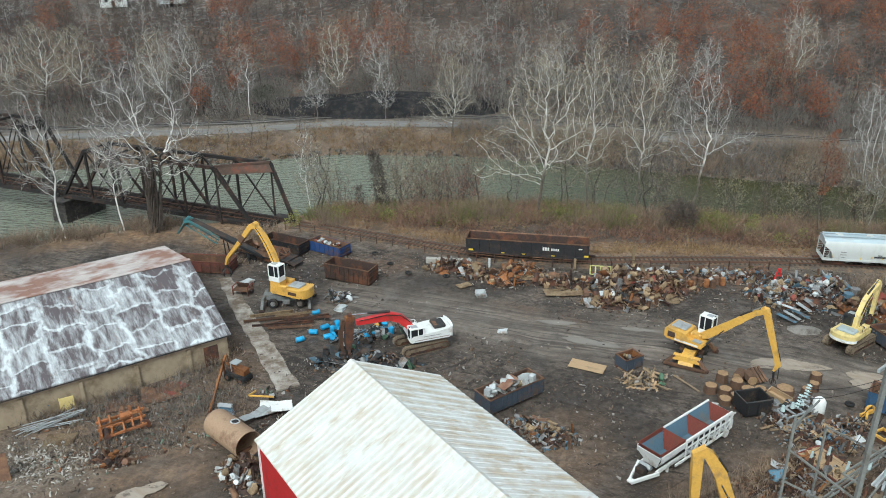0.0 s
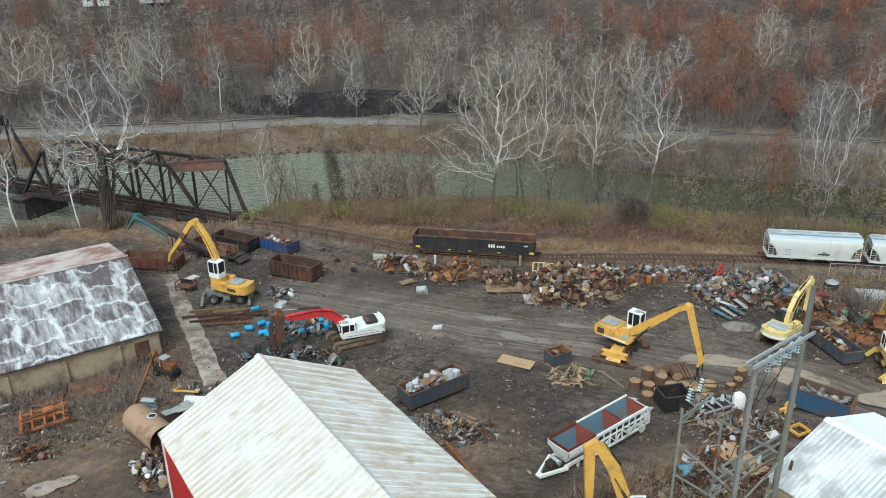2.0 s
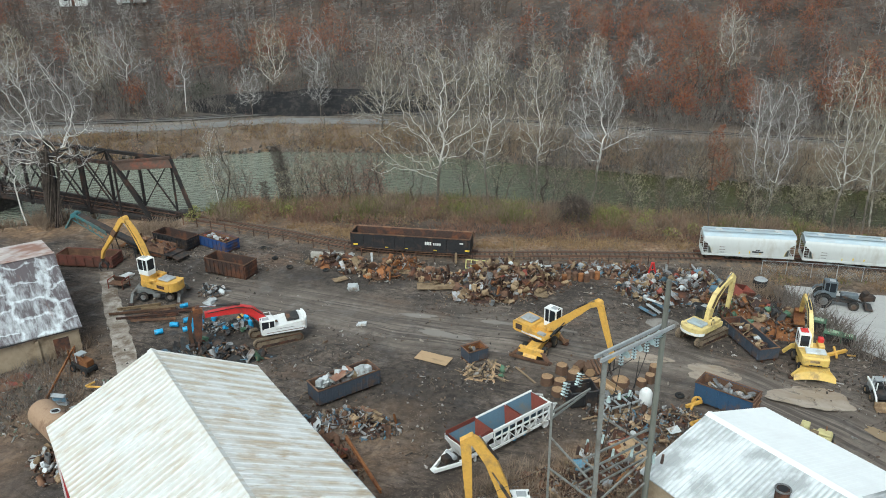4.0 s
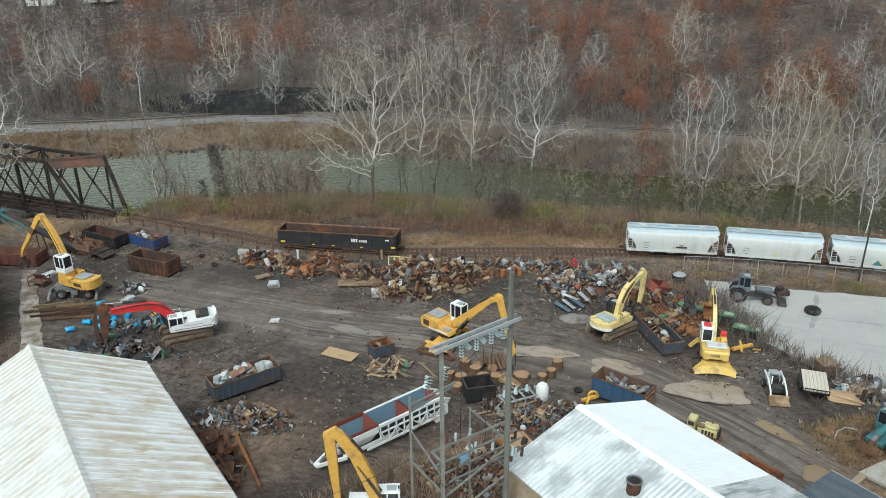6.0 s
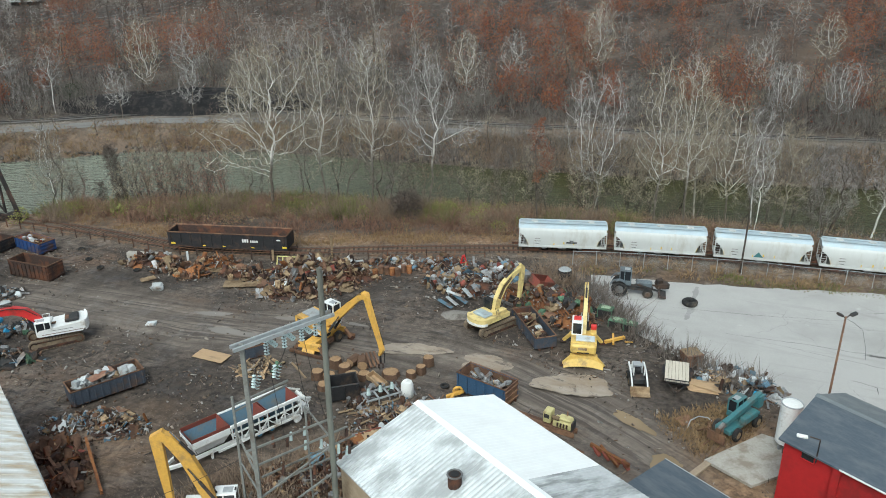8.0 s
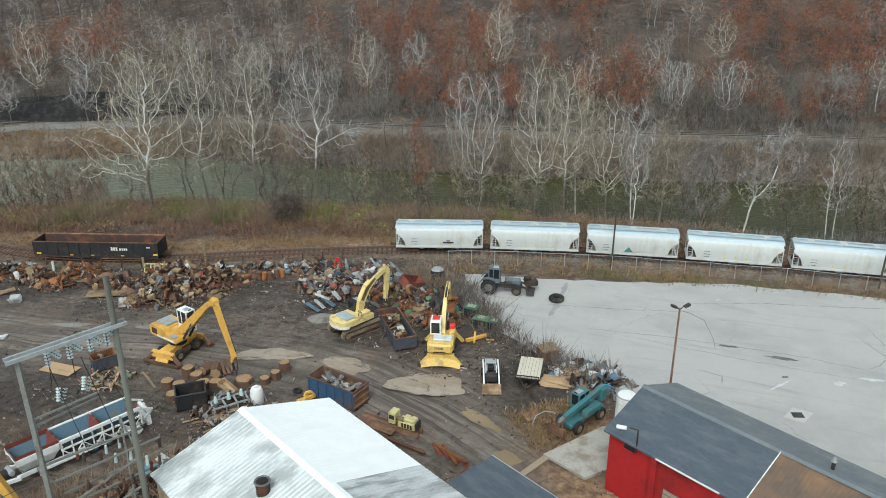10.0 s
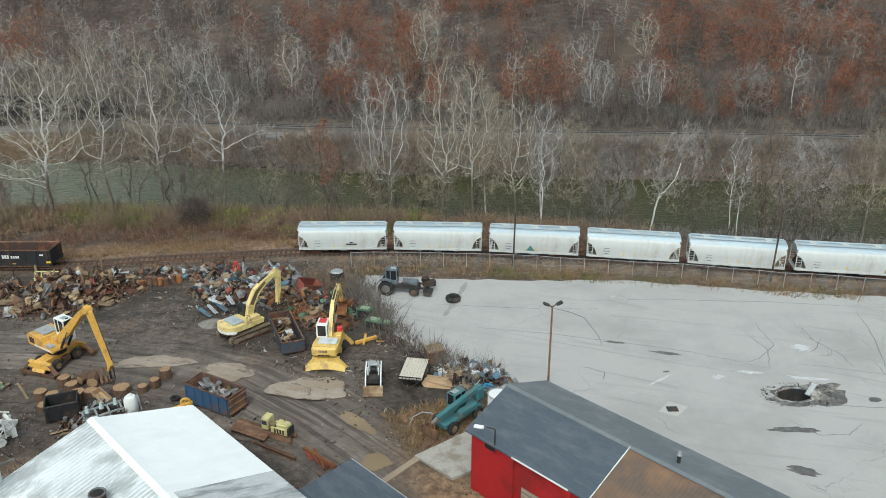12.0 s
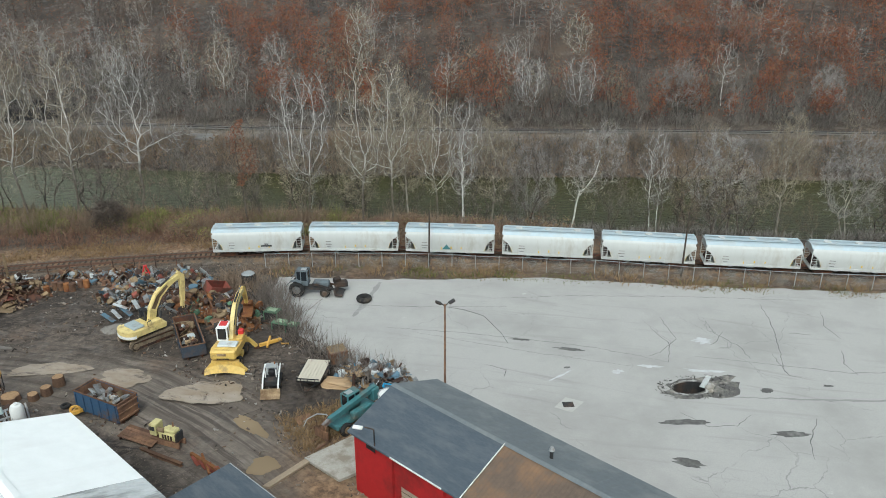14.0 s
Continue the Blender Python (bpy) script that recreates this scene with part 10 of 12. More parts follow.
heap("heap of rusty beams and plates behind the excavators", [(51.4, 79.6, 3.2, 3.0, 1.5), (54.4, 77.2, 2.8, 2.6, 1.0), (48.6, 81.6, 2.6, 2.2, 1.3)], 125, {"rust": 3, "orange": 2, "tan": 3, "dark": 3, "grey": 1, "red": 0.3, "green": 0.4}, "rust", 700, 107, (0.7, 1.25), mound_mat="rust_orange")
heap("heap of drums, cans and tin at the lot's edge", [(66.4, 61.2, 2.4, 2.0, 0.9), (68.4, 59.4, 1.8, 1.6, 0.9), (64.6, 61.8, 1.6, 1.2, 0.5)], 90, {"grey": 3, "white": 3.0, "blue": 0.9, "rust": 1.6, "drum_blue": 0.15, "tan": 1.2}, "grey", 420, 108, (0.75, 1.15), mound_mat="scrap_dark")
heap("heap of crushed dark car bodies and parts", [(-9.6, 71.4, 2.8, 1.8, 0.9), (-5.6, 70.4, 2.6, 1.6, 0.8), (-12.2, 70.8, 1.6, 1.4, 0.4)], 66, {"dark": 6, "grey": 1.6, "green": 0.8, "blue": 0.5, "rust": 1}, "grey", 380, 109, (0.8, 1.3), mound_mat="scrap_dark")
heap("heap of dark engine blocks among blue drums", [(-10.2, 76.4, 2.6, 1.2, 0.6), (-7.4, 77.2, 1.8, 1.2, 0.5)], 36, {"dark": 5, "grey": 2, "drum_blue": 1.2, "green": 0.3}, "grey", 240, 110, (0.7, 1.05), mound_mat="scrap_dark")
heap("scattered dark scrap near the rusty bin", [(-13.0, 86.4, 1.4, 1.6, 0.4)], 14, {"dark": 4, "grey": 2, "white": 1}, "grey", 90, 111, (0.7, 1.0), mound_mat="scrap_dark")
M["rust_bright"] = mat("bright_orange_rust", (0.40, 0.165, 0.07), (0.30, 0.115, 0.05), (0.15, 0.07, 0.04), amount=0.35, rough=0.9)
of = thing("machine_frame", "orange rusty machine frame lying in the weeds", "machine frame", placed_at(-29.6, 59.4, 28))
for y in (-1.0, 0.1, 1.1):
    part("rail", Shape().box((0, y, 0.75 + 0.2 * y), (4.2, 0.2, 0.24), ry=-4, bev=0.02), M["rust_bright"], of)
for k, x in enumerate((-1.8, -0.9, 0.1, 0.9, 1.7)):
    part("cross_member", Shape().box((x, 0.1, 0.98), (0.16, 2.7 - 0.3 * (k % 2), 0.18), rx=8, bev=0.02), M["rust_bright"], of)
for x, y, h in ((-1.9, -1.0, 1.2), (-0.9, -1.0, 0.9), (0.9, 1.1, 1.3), (1.7, 0.1, 1.0), (0.1, 1.1, 0.9)):
    part("upright", Shape().box((x, y, 0.5 + h / 2), (0.16, 0.16, h), ry=6), M["rust_bright"], of)
for a, b in (((-1.9, -1.0, 1.6), (0.9, 0.2, 1.2)), ((-1.0, 1.1, 1.0), (1.7, 0.1, 1.5)), ((-2.6, -1.4, 0.25), (-0.6, -0.4, 0.7))):
    part("brace", Shape().beam(a, b, 0.12, 0.14), M["rust_orange"], of)
part("gearbox", Shape().box((0.5, 0.5, 1.2), (1.0, 0.7, 0.5), rz=12, bev=0.08), M["rust_bright"], of)
part("roller", Shape().cyl((-1.4, -1.3, 0.5), (-1.4, 1.3, 0.5), 0.3, n=14), M["rust_dark"], of)
part("axle_disc", Shape().cyl((1.9, -0.9, 0.55), (1.9, -0.7, 0.55), 0.5, n=16), M["rust_dark"], of)
heap("low pile of flat rusty bars", [(-28.6, 54.8, 1.9, 0.7, 0.3)], 22, {"rust": 4, "orange": 1}, "rust", 90, 113, (0.6, 1.0))
heap("scrap beside the warehouse wall", [(4.2, 58.2, 1.6, 1.4, 0.5), (7.0, 59.0, 3.0, 1.3, 0.3), (9.6, 57.4, 2.2, 1.4, 0.35)], 52, {"rust": 3, "tan": 3, "white": 1, "grey": 1, "orange": 1}, "grey", 560, 114, (0.4, 0.85))
heap("rusty plates and bars beside the warehouse", [(5.2, 54.4, 2.2, 1.6, 0.6), (7.6, 51.2, 1.6, 2.4, 0.4)], 44, {"rust": 6, "orange": 1, "tan": 1}, "rust", 200, 115, (0.8, 1.3))
heap("scrap among the substation frames", [(27.0, 49.6, 4.2, 2.4, 0.5), (31.2, 52.2, 3.0, 2.4, 0.5), (22.6, 46.5, 3.0, 2.0, 0.3)], 110, {"rust": 4, "tan": 2, "grey": 2, "wood": 1.6, "white": 0.8, "orange": 0.6}, "rust", 900, 116, (0.5, 1.0))
heap("boards and iron scrap beside the workshop", [(33.4, 57.2, 3.2, 2.2, 0.4), (36.8, 58.6, 2.6, 1.6, 0.4)], 62, {"wood": 3, "rust": 3, "tan": 2, "grey": 1.2, "white": 0.7}, "grey", 520, 117, (0.5, 0.95))
heap("grey pipes and frames on the ground", [(30.8, 59.6, 1.6, 1.0, 0.3), (33.0, 61.9, 2.6, 1.0, 0.3)], 30, {"grey": 4, "dark": 2, "green": 0.6, "rust": 2}, "rust", 200, 118, (0.6, 1.0))
heap("torn tin and castings beside the round tank", [(-17.2, 53.4, 1.8, 1.6, 0.9), (-16.4, 51.4, 1.4, 1.2, 0.4)], 34, {"tan": 3, "rust": 3, "white": 1.4, "grey": 1}, "rust", 200, 119, (0.6, 1.1))
heap("rusty scrap behind the excavator boom", [(-27.6, 101.6, 2.0, 1.2, 0.9), (-23.0, 98.6, 2.4, 1.0, 1.5)], 44, {"rust": 4, "orange": 1, "dark": 2}, "rust", 160, 120, (0.6, 1.0))
heap("mound of orange-brown rust dirt behind the excavator", [(53.8, 74.6, 2.6, 1.8, 1.1)], 16, {"orange": 2, "rust": 2, "dark": 1}, "rust", 160, 131, (0.4, 0.8), mound_mat="rust_orange")
heap("splintered boards and branches on the dirt", [(20.2, 66.8, 2.2, 1.4, 0.2)], 34, {"wood": 6, "green": 0.4}, "litter", 120, 122, (0.6, 1.0), name="wood_heap", mound_mat="wood")


def fill_bin(label, x, y, turn, L, Wd, z, count, kinds, seed, scale=(0.6, 1.0), name="bin_load"):
    """Loose load heaped inside a bin."""
    r = random.Random(seed)
    h = thing(name, label, "bin load", placed_at(x, y, turn))
    part("bed", Shape().box((0, 0, z / 2 + 0.15), (L - 0.5, Wd - 0.4, z), bev=0.15), M["rust_dark"], h)
    for i in range(count):
        kind = r.choices(list(kinds), list(kinds.values()))[0]
        nm, me = r.choice(PIECE[kind])
        ob = shared(nm, me, h, pose(r.uniform(-L / 2 + 0.7, L / 2 - 0.7), r.uniform(-Wd / 2 + 0.55, Wd / 2 - 0.55), z + 0.2 + r.uniform(0, 0.45), r.uniform(-40, 40), r.uniform(-40, 40), r.uniform(0, 360)))
        k = r.uniform(*scale)
        ob.scale = (k, k, k)


fill_bin("white appliances and tin heaped in the bin", 6.3, 63.7, 35.5, 6.7, 2.4, 0.95, 34, {"appliance": 4, "white": 1.6, "grey": 2, "tan": 0.5}, 201, (0.7, 1.0))
fill_bin("pale rubbish heaped in the blue bin", -16.0, 101.2, -34, 5.6, 2.4, 0.95, 26, {"white": 3, "tan": 2, "grey": 1, "rust": 2, "red": 1}, 202, (0.4, 0.75))
fill_bin("scrap castings and pipe in the blue bin", 42.5, 60.7, -40, 5.4, 2.3, 1.2, 30, {"grey": 5, "tan": 3, "rust": 1, "white": 1}, 203, (0.5, 0.85))
fill_bin("scrap wood and castings in the dark bin", 48.8, 72.2, 102, 7.2, 2.3, 0.7, 30, {"wood": 3, "tan": 3, "rust": 2, "white": 1}, 204, (0.5, 0.8))
fill_bin("rubble in the small skip", 19.2, 69.6, 28, 2.3, 1.7, 0.7, 6, {"tan": 3, "grey": 1}, 205, (0.4, 0.6))
fill_bin("rusty sheet scrap on the truck bed", -24.0, 98.3, -27, 6.4, 2.3, 1.2, 16, {"rust": 4, "tan": 1}, 206)

# ---------- loose things in the yard ----------
M["weak_green"] = mat("faded_pale_green", (0.33, 0.44, 0.30), (0.27, 0.36, 0.25), (0.16, 0.13, 0.1), amount=0.35, rough=0.6)
M["pale_gravel"] = mat("pale_grey_gravel", (0.25, 0.232, 0.212), (0.18, 0.165, 0.15), (0.10, 0.085, 0.073), scale=1.5, dirt_scale=0.7, amount=0.45, rough=0.95, bump=0.5)
# low pile of pale grey gravel beside the tin heap
dr_ = random.Random(61)
gravel_shape = Shape()
rings_ = []
for k in range(5):
    t = k / 4
    rings_.append([(2.3 * (1 - t * 0.96) * math.cos(0.35 * j) * dr_.uniform(0.85, 1.15), 1.5 * (1 - t * 0.96) * math.sin(0.35 * j) * dr_.uniform(0.85, 1.15), -0.1 + 0.5 * math.sin(t * 1.5)) for j in range(18)])
gravel_shape.loft(rings_)
gp_ = part("ash_mound", gravel_shape, M["pale_gravel"], None, smooth=True)
gp_.matrix_basis = placed_at(41.0, 77.4, -12)
tagged(gp_, "low heap of pale grey gravel on the mud", "dust heap")
for k, (x, y, a_, w_, l_, mt) in enumerate(((39.6, 79.4, 38, 0.8, 3.2, "scrap_blue"), (40.4, 79.9, 30, 0.7, 3.0, "galv"), (41.4, 80.2, 34, 0.9, 3.4, "scrap_blue"), (42.4, 81.2, 22, 0.8, 2.8, "galv"), (40.8, 80.9, 55, 0.7, 2.6, "scrap_white"), (43.4, 82.2, 15, 1.0, 2.6, "scrap_grey"))):
    g = thing("metal_sheet", "long bent grey-blue sheet metal strip on scrap", "sheet metal", pose(x, y, ground_z(x, y) + 0.5 + 0.12 * k, 6, -6, a_), "bent strips by the heap")
    part("sheet", bent_plate(l_ * 0.75, w_ * 0.6, 0.04, 0.35, 30 + k), M[mt], g)
for k in range(7):
    g = thing("barrel", "rusty steel drum standing before the track", "barrel", placed_at(31.3 + 0.72 * k, 88.6 + 0.35 * (k * 3 % 4), 40 * k, 0.5), "rusty drums in a row")
    part("body", drum(0.36, 1.0, 0.03), M["rust"] if k % 3 else M["rust_orange"], g)
js = thing("jack_stand", "bright red steel A-frame stand on the heap", "stand", placed_at(42.6, 89.4, 20, 0.5))
for sx in (-1, 1):
    part("leg", Shape().beam((sx * 0.55, 0, 0), (sx * 0.1, 0, 1.5), 0.16, 0.16), M["red"], js)
part("head", Shape().box((0, 0, 1.5), (0.4, 0.25, 0.2)), M["red"], js)
part("brace", Shape().box((0, 0, 0.6), (0.8, 0.1, 0.1)), M["red"], js)
tcard = thing("cardboard_heap", "crumpled tan cardboard thrown beside the drums", "cardboard", placed_at(63.2, 60.2, -20))
part("sheet", crumpled(2.4, 1.5, 0.5, 14), M["plywood"], tcard).location = (0, 0, 0.3)
pr = random.Random(77)
sh_me = Shape().box((0, 0, 0), (3.7, 1.75, 0.04)).mesh("plywood_sheet", M["plywood"])
ps = new("plywood_sheet", sh_me)
ps.matrix_basis = placed_at(14.9, 69.6, -26, 0.14)
tagged(ps, "large plywood sheet lying on the mud", "plywood sheet")

for x, y, up, kind in [(-15.2, 82.2, 0, 0), (-16.0, 75.6, 0, 0), (-14.8, 77.3, 0, 0), (-13.0, 76.2, 0, 0), (-12.6, 77.4, 1, 0), (-11.9, 77.6, 0, 0), (-11.4, 76.4, 0, 0), (-12.2, 78.6, 1, 0), (-6.6, 77.3, 0, 0), (-5.9, 76.8, 1, 0), (-10.6, 78.6, 0, 0), (-13.6, 78.4, 0, 0), (-4.7, 77.6, 0, 2), (-7.6, 78.8, 0, 1), (-12.6, 73.8, 0, 3)]:
    b = thing("barrel", ("bright blue plastic barrel", "yellow plastic barrel", "green plastic barrel", "black plastic barrel")[kind] + (" standing on the dirt" if up else " lying on its side"), "barrel", pose(x, y, ground_z(x, y) + (0.47 if up else 0.33), 0 if up else 90, 0, pr.uniform(0, 360)), "plastic barrels")
    part("body", drum(0.3, 0.92, 0.0), (M["blue_bright"], M["yellow"], M["scrap_green"], M["scrap_dark"])[kind], b, smooth=True)
    part("lid", Shape().cyl((0, 0, 0.455), (0, 0, 0.475), 0.27, n=12), (M["blue_bright"], M["yellow"], M["scrap_green"], M["scrap_dark"])[kind], b)

# long rusty beams and bars
for k, (x, y, a, l) in enumerate(((-19.6, 80.6, 14, 7.5), (-18.6, 79.4, 10, 7.0), (-17.4, 81.4, 18, 5.0), (-19.2, 79.9, 22, 6.0), (-16.0, 80.4, 6, 5.5), (-20.4, 81.7, 12, 5.0), (-17.6, 78.4, 8, 5.0), (-15.2, 81.0, 20, 3.5))):
    g = thing("steel_beam", "rusty steel beam stacked on the dirt", "beam", pose(x, y, ground_z(x, y) + 0.18 + 0.1 * (k % 3), 0, pr.uniform(-2, 2), a), "stack of rusty beams")
    part("section", girder(l, 0.3) if k % 2 else angle_iron(l, 0.3), (M["rust"], M["rust_dark"], M["scrap_tan"])[k % 3], g)
for k in range(12):
    g = thing("pipe", "thin galvanised pipe lying in a loose bundle", "pipe", pose(-36.4 + pr.uniform(-0.8, 0.8), 60.1 + pr.uniform(-0.6, 0.6), ground_z(-36.4, 60.1) + 0.12 + 0.05 * k, 0, 90 + pr.uniform(-4, 4), pr.choice((5, 12, 28, 40, 50)) + pr.uniform(-6, 6)), "loose bundle of pipes")
    part("tube", hollow(0.05, pr.uniform(3.5, 5.5), 0.01, 6), M["galv"], g)
for k, (x, y, w, l, a) in enumerate(((-31.2, 63.3, 2.2, 3.0, 20), (-29.6, 62.2, 1.8, 2.2, 48), (-28.0, 65.2, 2.6, 3.6, 25), (-26.8, 66.0, 1.4, 2.2, 60), (-34.6, 57.8, 1.8, 2.6, 5), (11.2, 91.9, 2.0, 3.6, -20), (15.2, 87.2, 2.2, 5.2, 4), (17.6, 84.8, 1.3, 1.7, 40), (2.6, 89.6, 1.4, 1.8, 30), (47.4, 86.0, 2.2, 3.0, 60), (4.6, 55.2, 2.2, 3.4, 15), (6.2, 54.2, 1.6, 2.6, -30))):
    g = thing("steel_plate", "rusty bent steel plate lying on the ground", "steel plate", pose(x, y, ground_z(x, y) + 0.12, pr.uniform(-4, 4), pr.uniform(-4, 4), a), "rusty plates")
    part("sheet", bent_plate(w, l, 0.03, pr.uniform(0.1, 0.35) * (1.6 if k in (5, 6) else 1), k), (M["rust"], M["scrap_red"], M["scrap_tan"])[(0, 0, 0, 1, 2, 2, 2, 2, 2, 0, 0, 1)[k]], g)
rb = thing("steel_beam", "long rusty beam leaning among weeds", "beam", pose(-22.3, 65.6, 0.9, 0, -12, 92))
part("section", angle_iron(8.2, 0.25), M["rust_orange"], rb)
yl = thing("steel_beam", "long rusty angle beam beside the warehouse", "beam", pose(9.2, 52.0, 0.45, 0, 3, -62))
part("section", girder(7.6, 0.3), M["rust_orange"], yl)
for k in range(6):
    g = thing("steel_bar", "rusty flat bar leaning on the pile", "steel bar", pose(6.6 + 0.3 * k, 51.4 - 0.2 * k, 0.5, 0, pr.uniform(-8, 8), -55 + pr.uniform(-8, 8)), "rusty bars")
    part("bar", Shape().box((0, 0, 0), (4.0, 0.22, 0.06)), M["rust"], g)

# round brown tank with an open end
tk = thing("storage_tank", "large tan steel tank lying on its side", "tank", pose(-18.7, 56.7, 1.35, 0, 0, -43))
shell = hollow(1.3, 5.0, 0.04, 26)
ts = Shape().join(shell, pose(0, 0, 0, 0, 90, 0))
M["tank_tan"] = mat("tan_tank_paint", (0.36, 0.25, 0.17), (0.30, 0.20, 0.13), (0.16, 0.09, 0.06), amount=0.35, rough=0.7)
part("shell", ts, M["tank_tan"], tk, smooth=True)
rings = []
for k in range(6):
    a = math.pi / 2 * k / 5
    rings.append([(-2.5 - 0.55 * math.sin(a), 1.3 * max(math.cos(a), 0.02) * math.cos(2 * math.pi * j / 26), 1.3 * max(math.cos(a), 0.02) * math.sin(2 * math.pi * j / 26)) for j in range(26)])
part("domed_end", Shape().loft(rings), M["tank_tan"], tk, smooth=True)
part("manhole", Shape().ring((0.3, 0.25, 1.3), (0, 0.15, 1), 0.38, 0.06, 16, 6), M["scrap_white"], tk, "pale torn manhole ring")
part("manhole_cover", Shape().cyl((0.3, 0.25, 1.27), (0.3, 0.25, 1.3), 0.3, n=14), M["black"], tk)
for x in (-1.6, 1.6):
    part("saddle", Shape().box((x, 0, -1.2), (0.25, 1.8, 0.5)), M["rust"], tk)

# white sheets and ducts by the warehouse
for k, (x, y, a, w, l, mt) in enumerate(((-16.2, 62.9, 10, 1.2, 3.0, "white"), (-16.8, 61.6, 38, 1.0, 2.8, "scrap_white"), (-17.8, 61.0, 55, 0.8, 3.0, "galv"), (-15.4, 61.9, 15, 1.0, 2.0, "white"))):
    g = thing("metal_sheet", "loose white sheet-metal duct panel", "sheet metal", pose(x, y, ground_z(x, y) + 0.3 + 0.12 * k, 6, 5, a), "loose duct panels")
    part("sheet", bent_plate(w, l, 0.04, 0.25, k), M[mt], g)
yf = thing("yellow_angle_iron", "yellow steel angle frame on white panels", "frame", pose(-17.6, 63.4, 0.8, 0, 0, -5))
part("bar", Shape().box((0, 0, 0), (2.4, 0.14, 0.14)), M["yellow"], yf)
part("bar", Shape().box((-1.1, 0.45, 0), (0.14, 1.0, 0.14), rz=-30), M["yellow"], yf)
lad = thing("steel_rack", "small grey-blue steel rack in the weeds", "rack", pose(-20.6, 61.6, 0.6, 12, 0, -10))
for sx in (-0.7, 0.7):
    part("upright", Shape().box((sx, 0, 0), (0.08, 0.08, 1.4)), M["galv"], lad)
for z in (-0.5, 0, 0.5):
    part("shelf", Shape().box((0, 0, z), (1.4, 0.5, 0.05)), M["scrap_blue"] if z == 0 else M["galv"], lad)
yc = thing("crate", "dirty yellow steel crate beside the shed wall", "crate", placed_at(-36.2, 62.9, 30))
for k, (nm, sh) in enumerate(open_box(1.3, 1.1, 1.5, 0.08, 0.05)):
    if k != 3:
        part(nm, sh, M["yellow_pale"], yc)
bb = thing("barrel", "faded blue steel drum by the shed wall", "barrel", pose(-37.6, 62.2, 0.55, 8, 0, 0), "plastic barrels")
part("body", drum(0.4, 1.1, 0.05), M["scrap_blue"], bb)
rw = thing("steel_plate", "tall rusty plate standing at the yard's edge", "steel plate", placed_at(-37.6, 52.4, 8))
part("sheet", Shape().box((0, 0, 1.3), (2.6, 0.06, 2.7), rx=-4), M["rust"], rw)
bt = thing("scrap_bits", "black battery and bottle by the path", "debris", placed_at(-16.9, 64.5, 20))
part("box", Shape().box((0, 0, 0.2), (0.7, 0.5, 0.4), bev=0.05), M["black"], bt)
part("lid", Shape().box((0, 0, 0.42), (0.5, 0.4, 0.06)), M["galv"], bt)

# lime-yellow frame on the heap
lf = thing("window_grid", "lime-yellow steel window-like frame leaning on scrap", "frame", pose(20.2, 90.6, 1.5, 68, 8, 8))
for z in (-0.55, 0.55):
    part("long_bar", Shape().box((0, z, 0), (2.9, 0.12, 0.16)), M["yellow_green"], lf)
for k in range(5):
    part("cross_bar", Shape().box((-1.4 + 0.7 * k, 0, 0), (0.12, 1.2, 0.16)), M["yellow_green"], lf)

# concrete blocks and posts before the gondola wagon
for k in range(4):
    g = thing("concrete_block", "long weathered concrete barrier block", "concrete block", placed_at(-1.6 + 1.55 * k, 97.3 - 0.28 * k, -10), "row of concrete blocks")
    part("block", Shape().box((0, 0, 0.35), (1.5, 0.7, 0.8), bev=0.06), M["concrete"], g)
for x, y, hh, mt in ((6.2, 95.4, 1.3, "scrap_white"), (25.4, 94.8, 3.2, "scrap_tan"), (17.6, 94.6, 1.5, "scrap_tan")):
    g = thing("post", "plain upright post before the track", "post", placed_at(x, y, 10), "posts before the track")
    part("shaft", Shape().box((0, 0, hh / 2), (0.28, 0.28, hh), bev=0.03), M[mt], g)

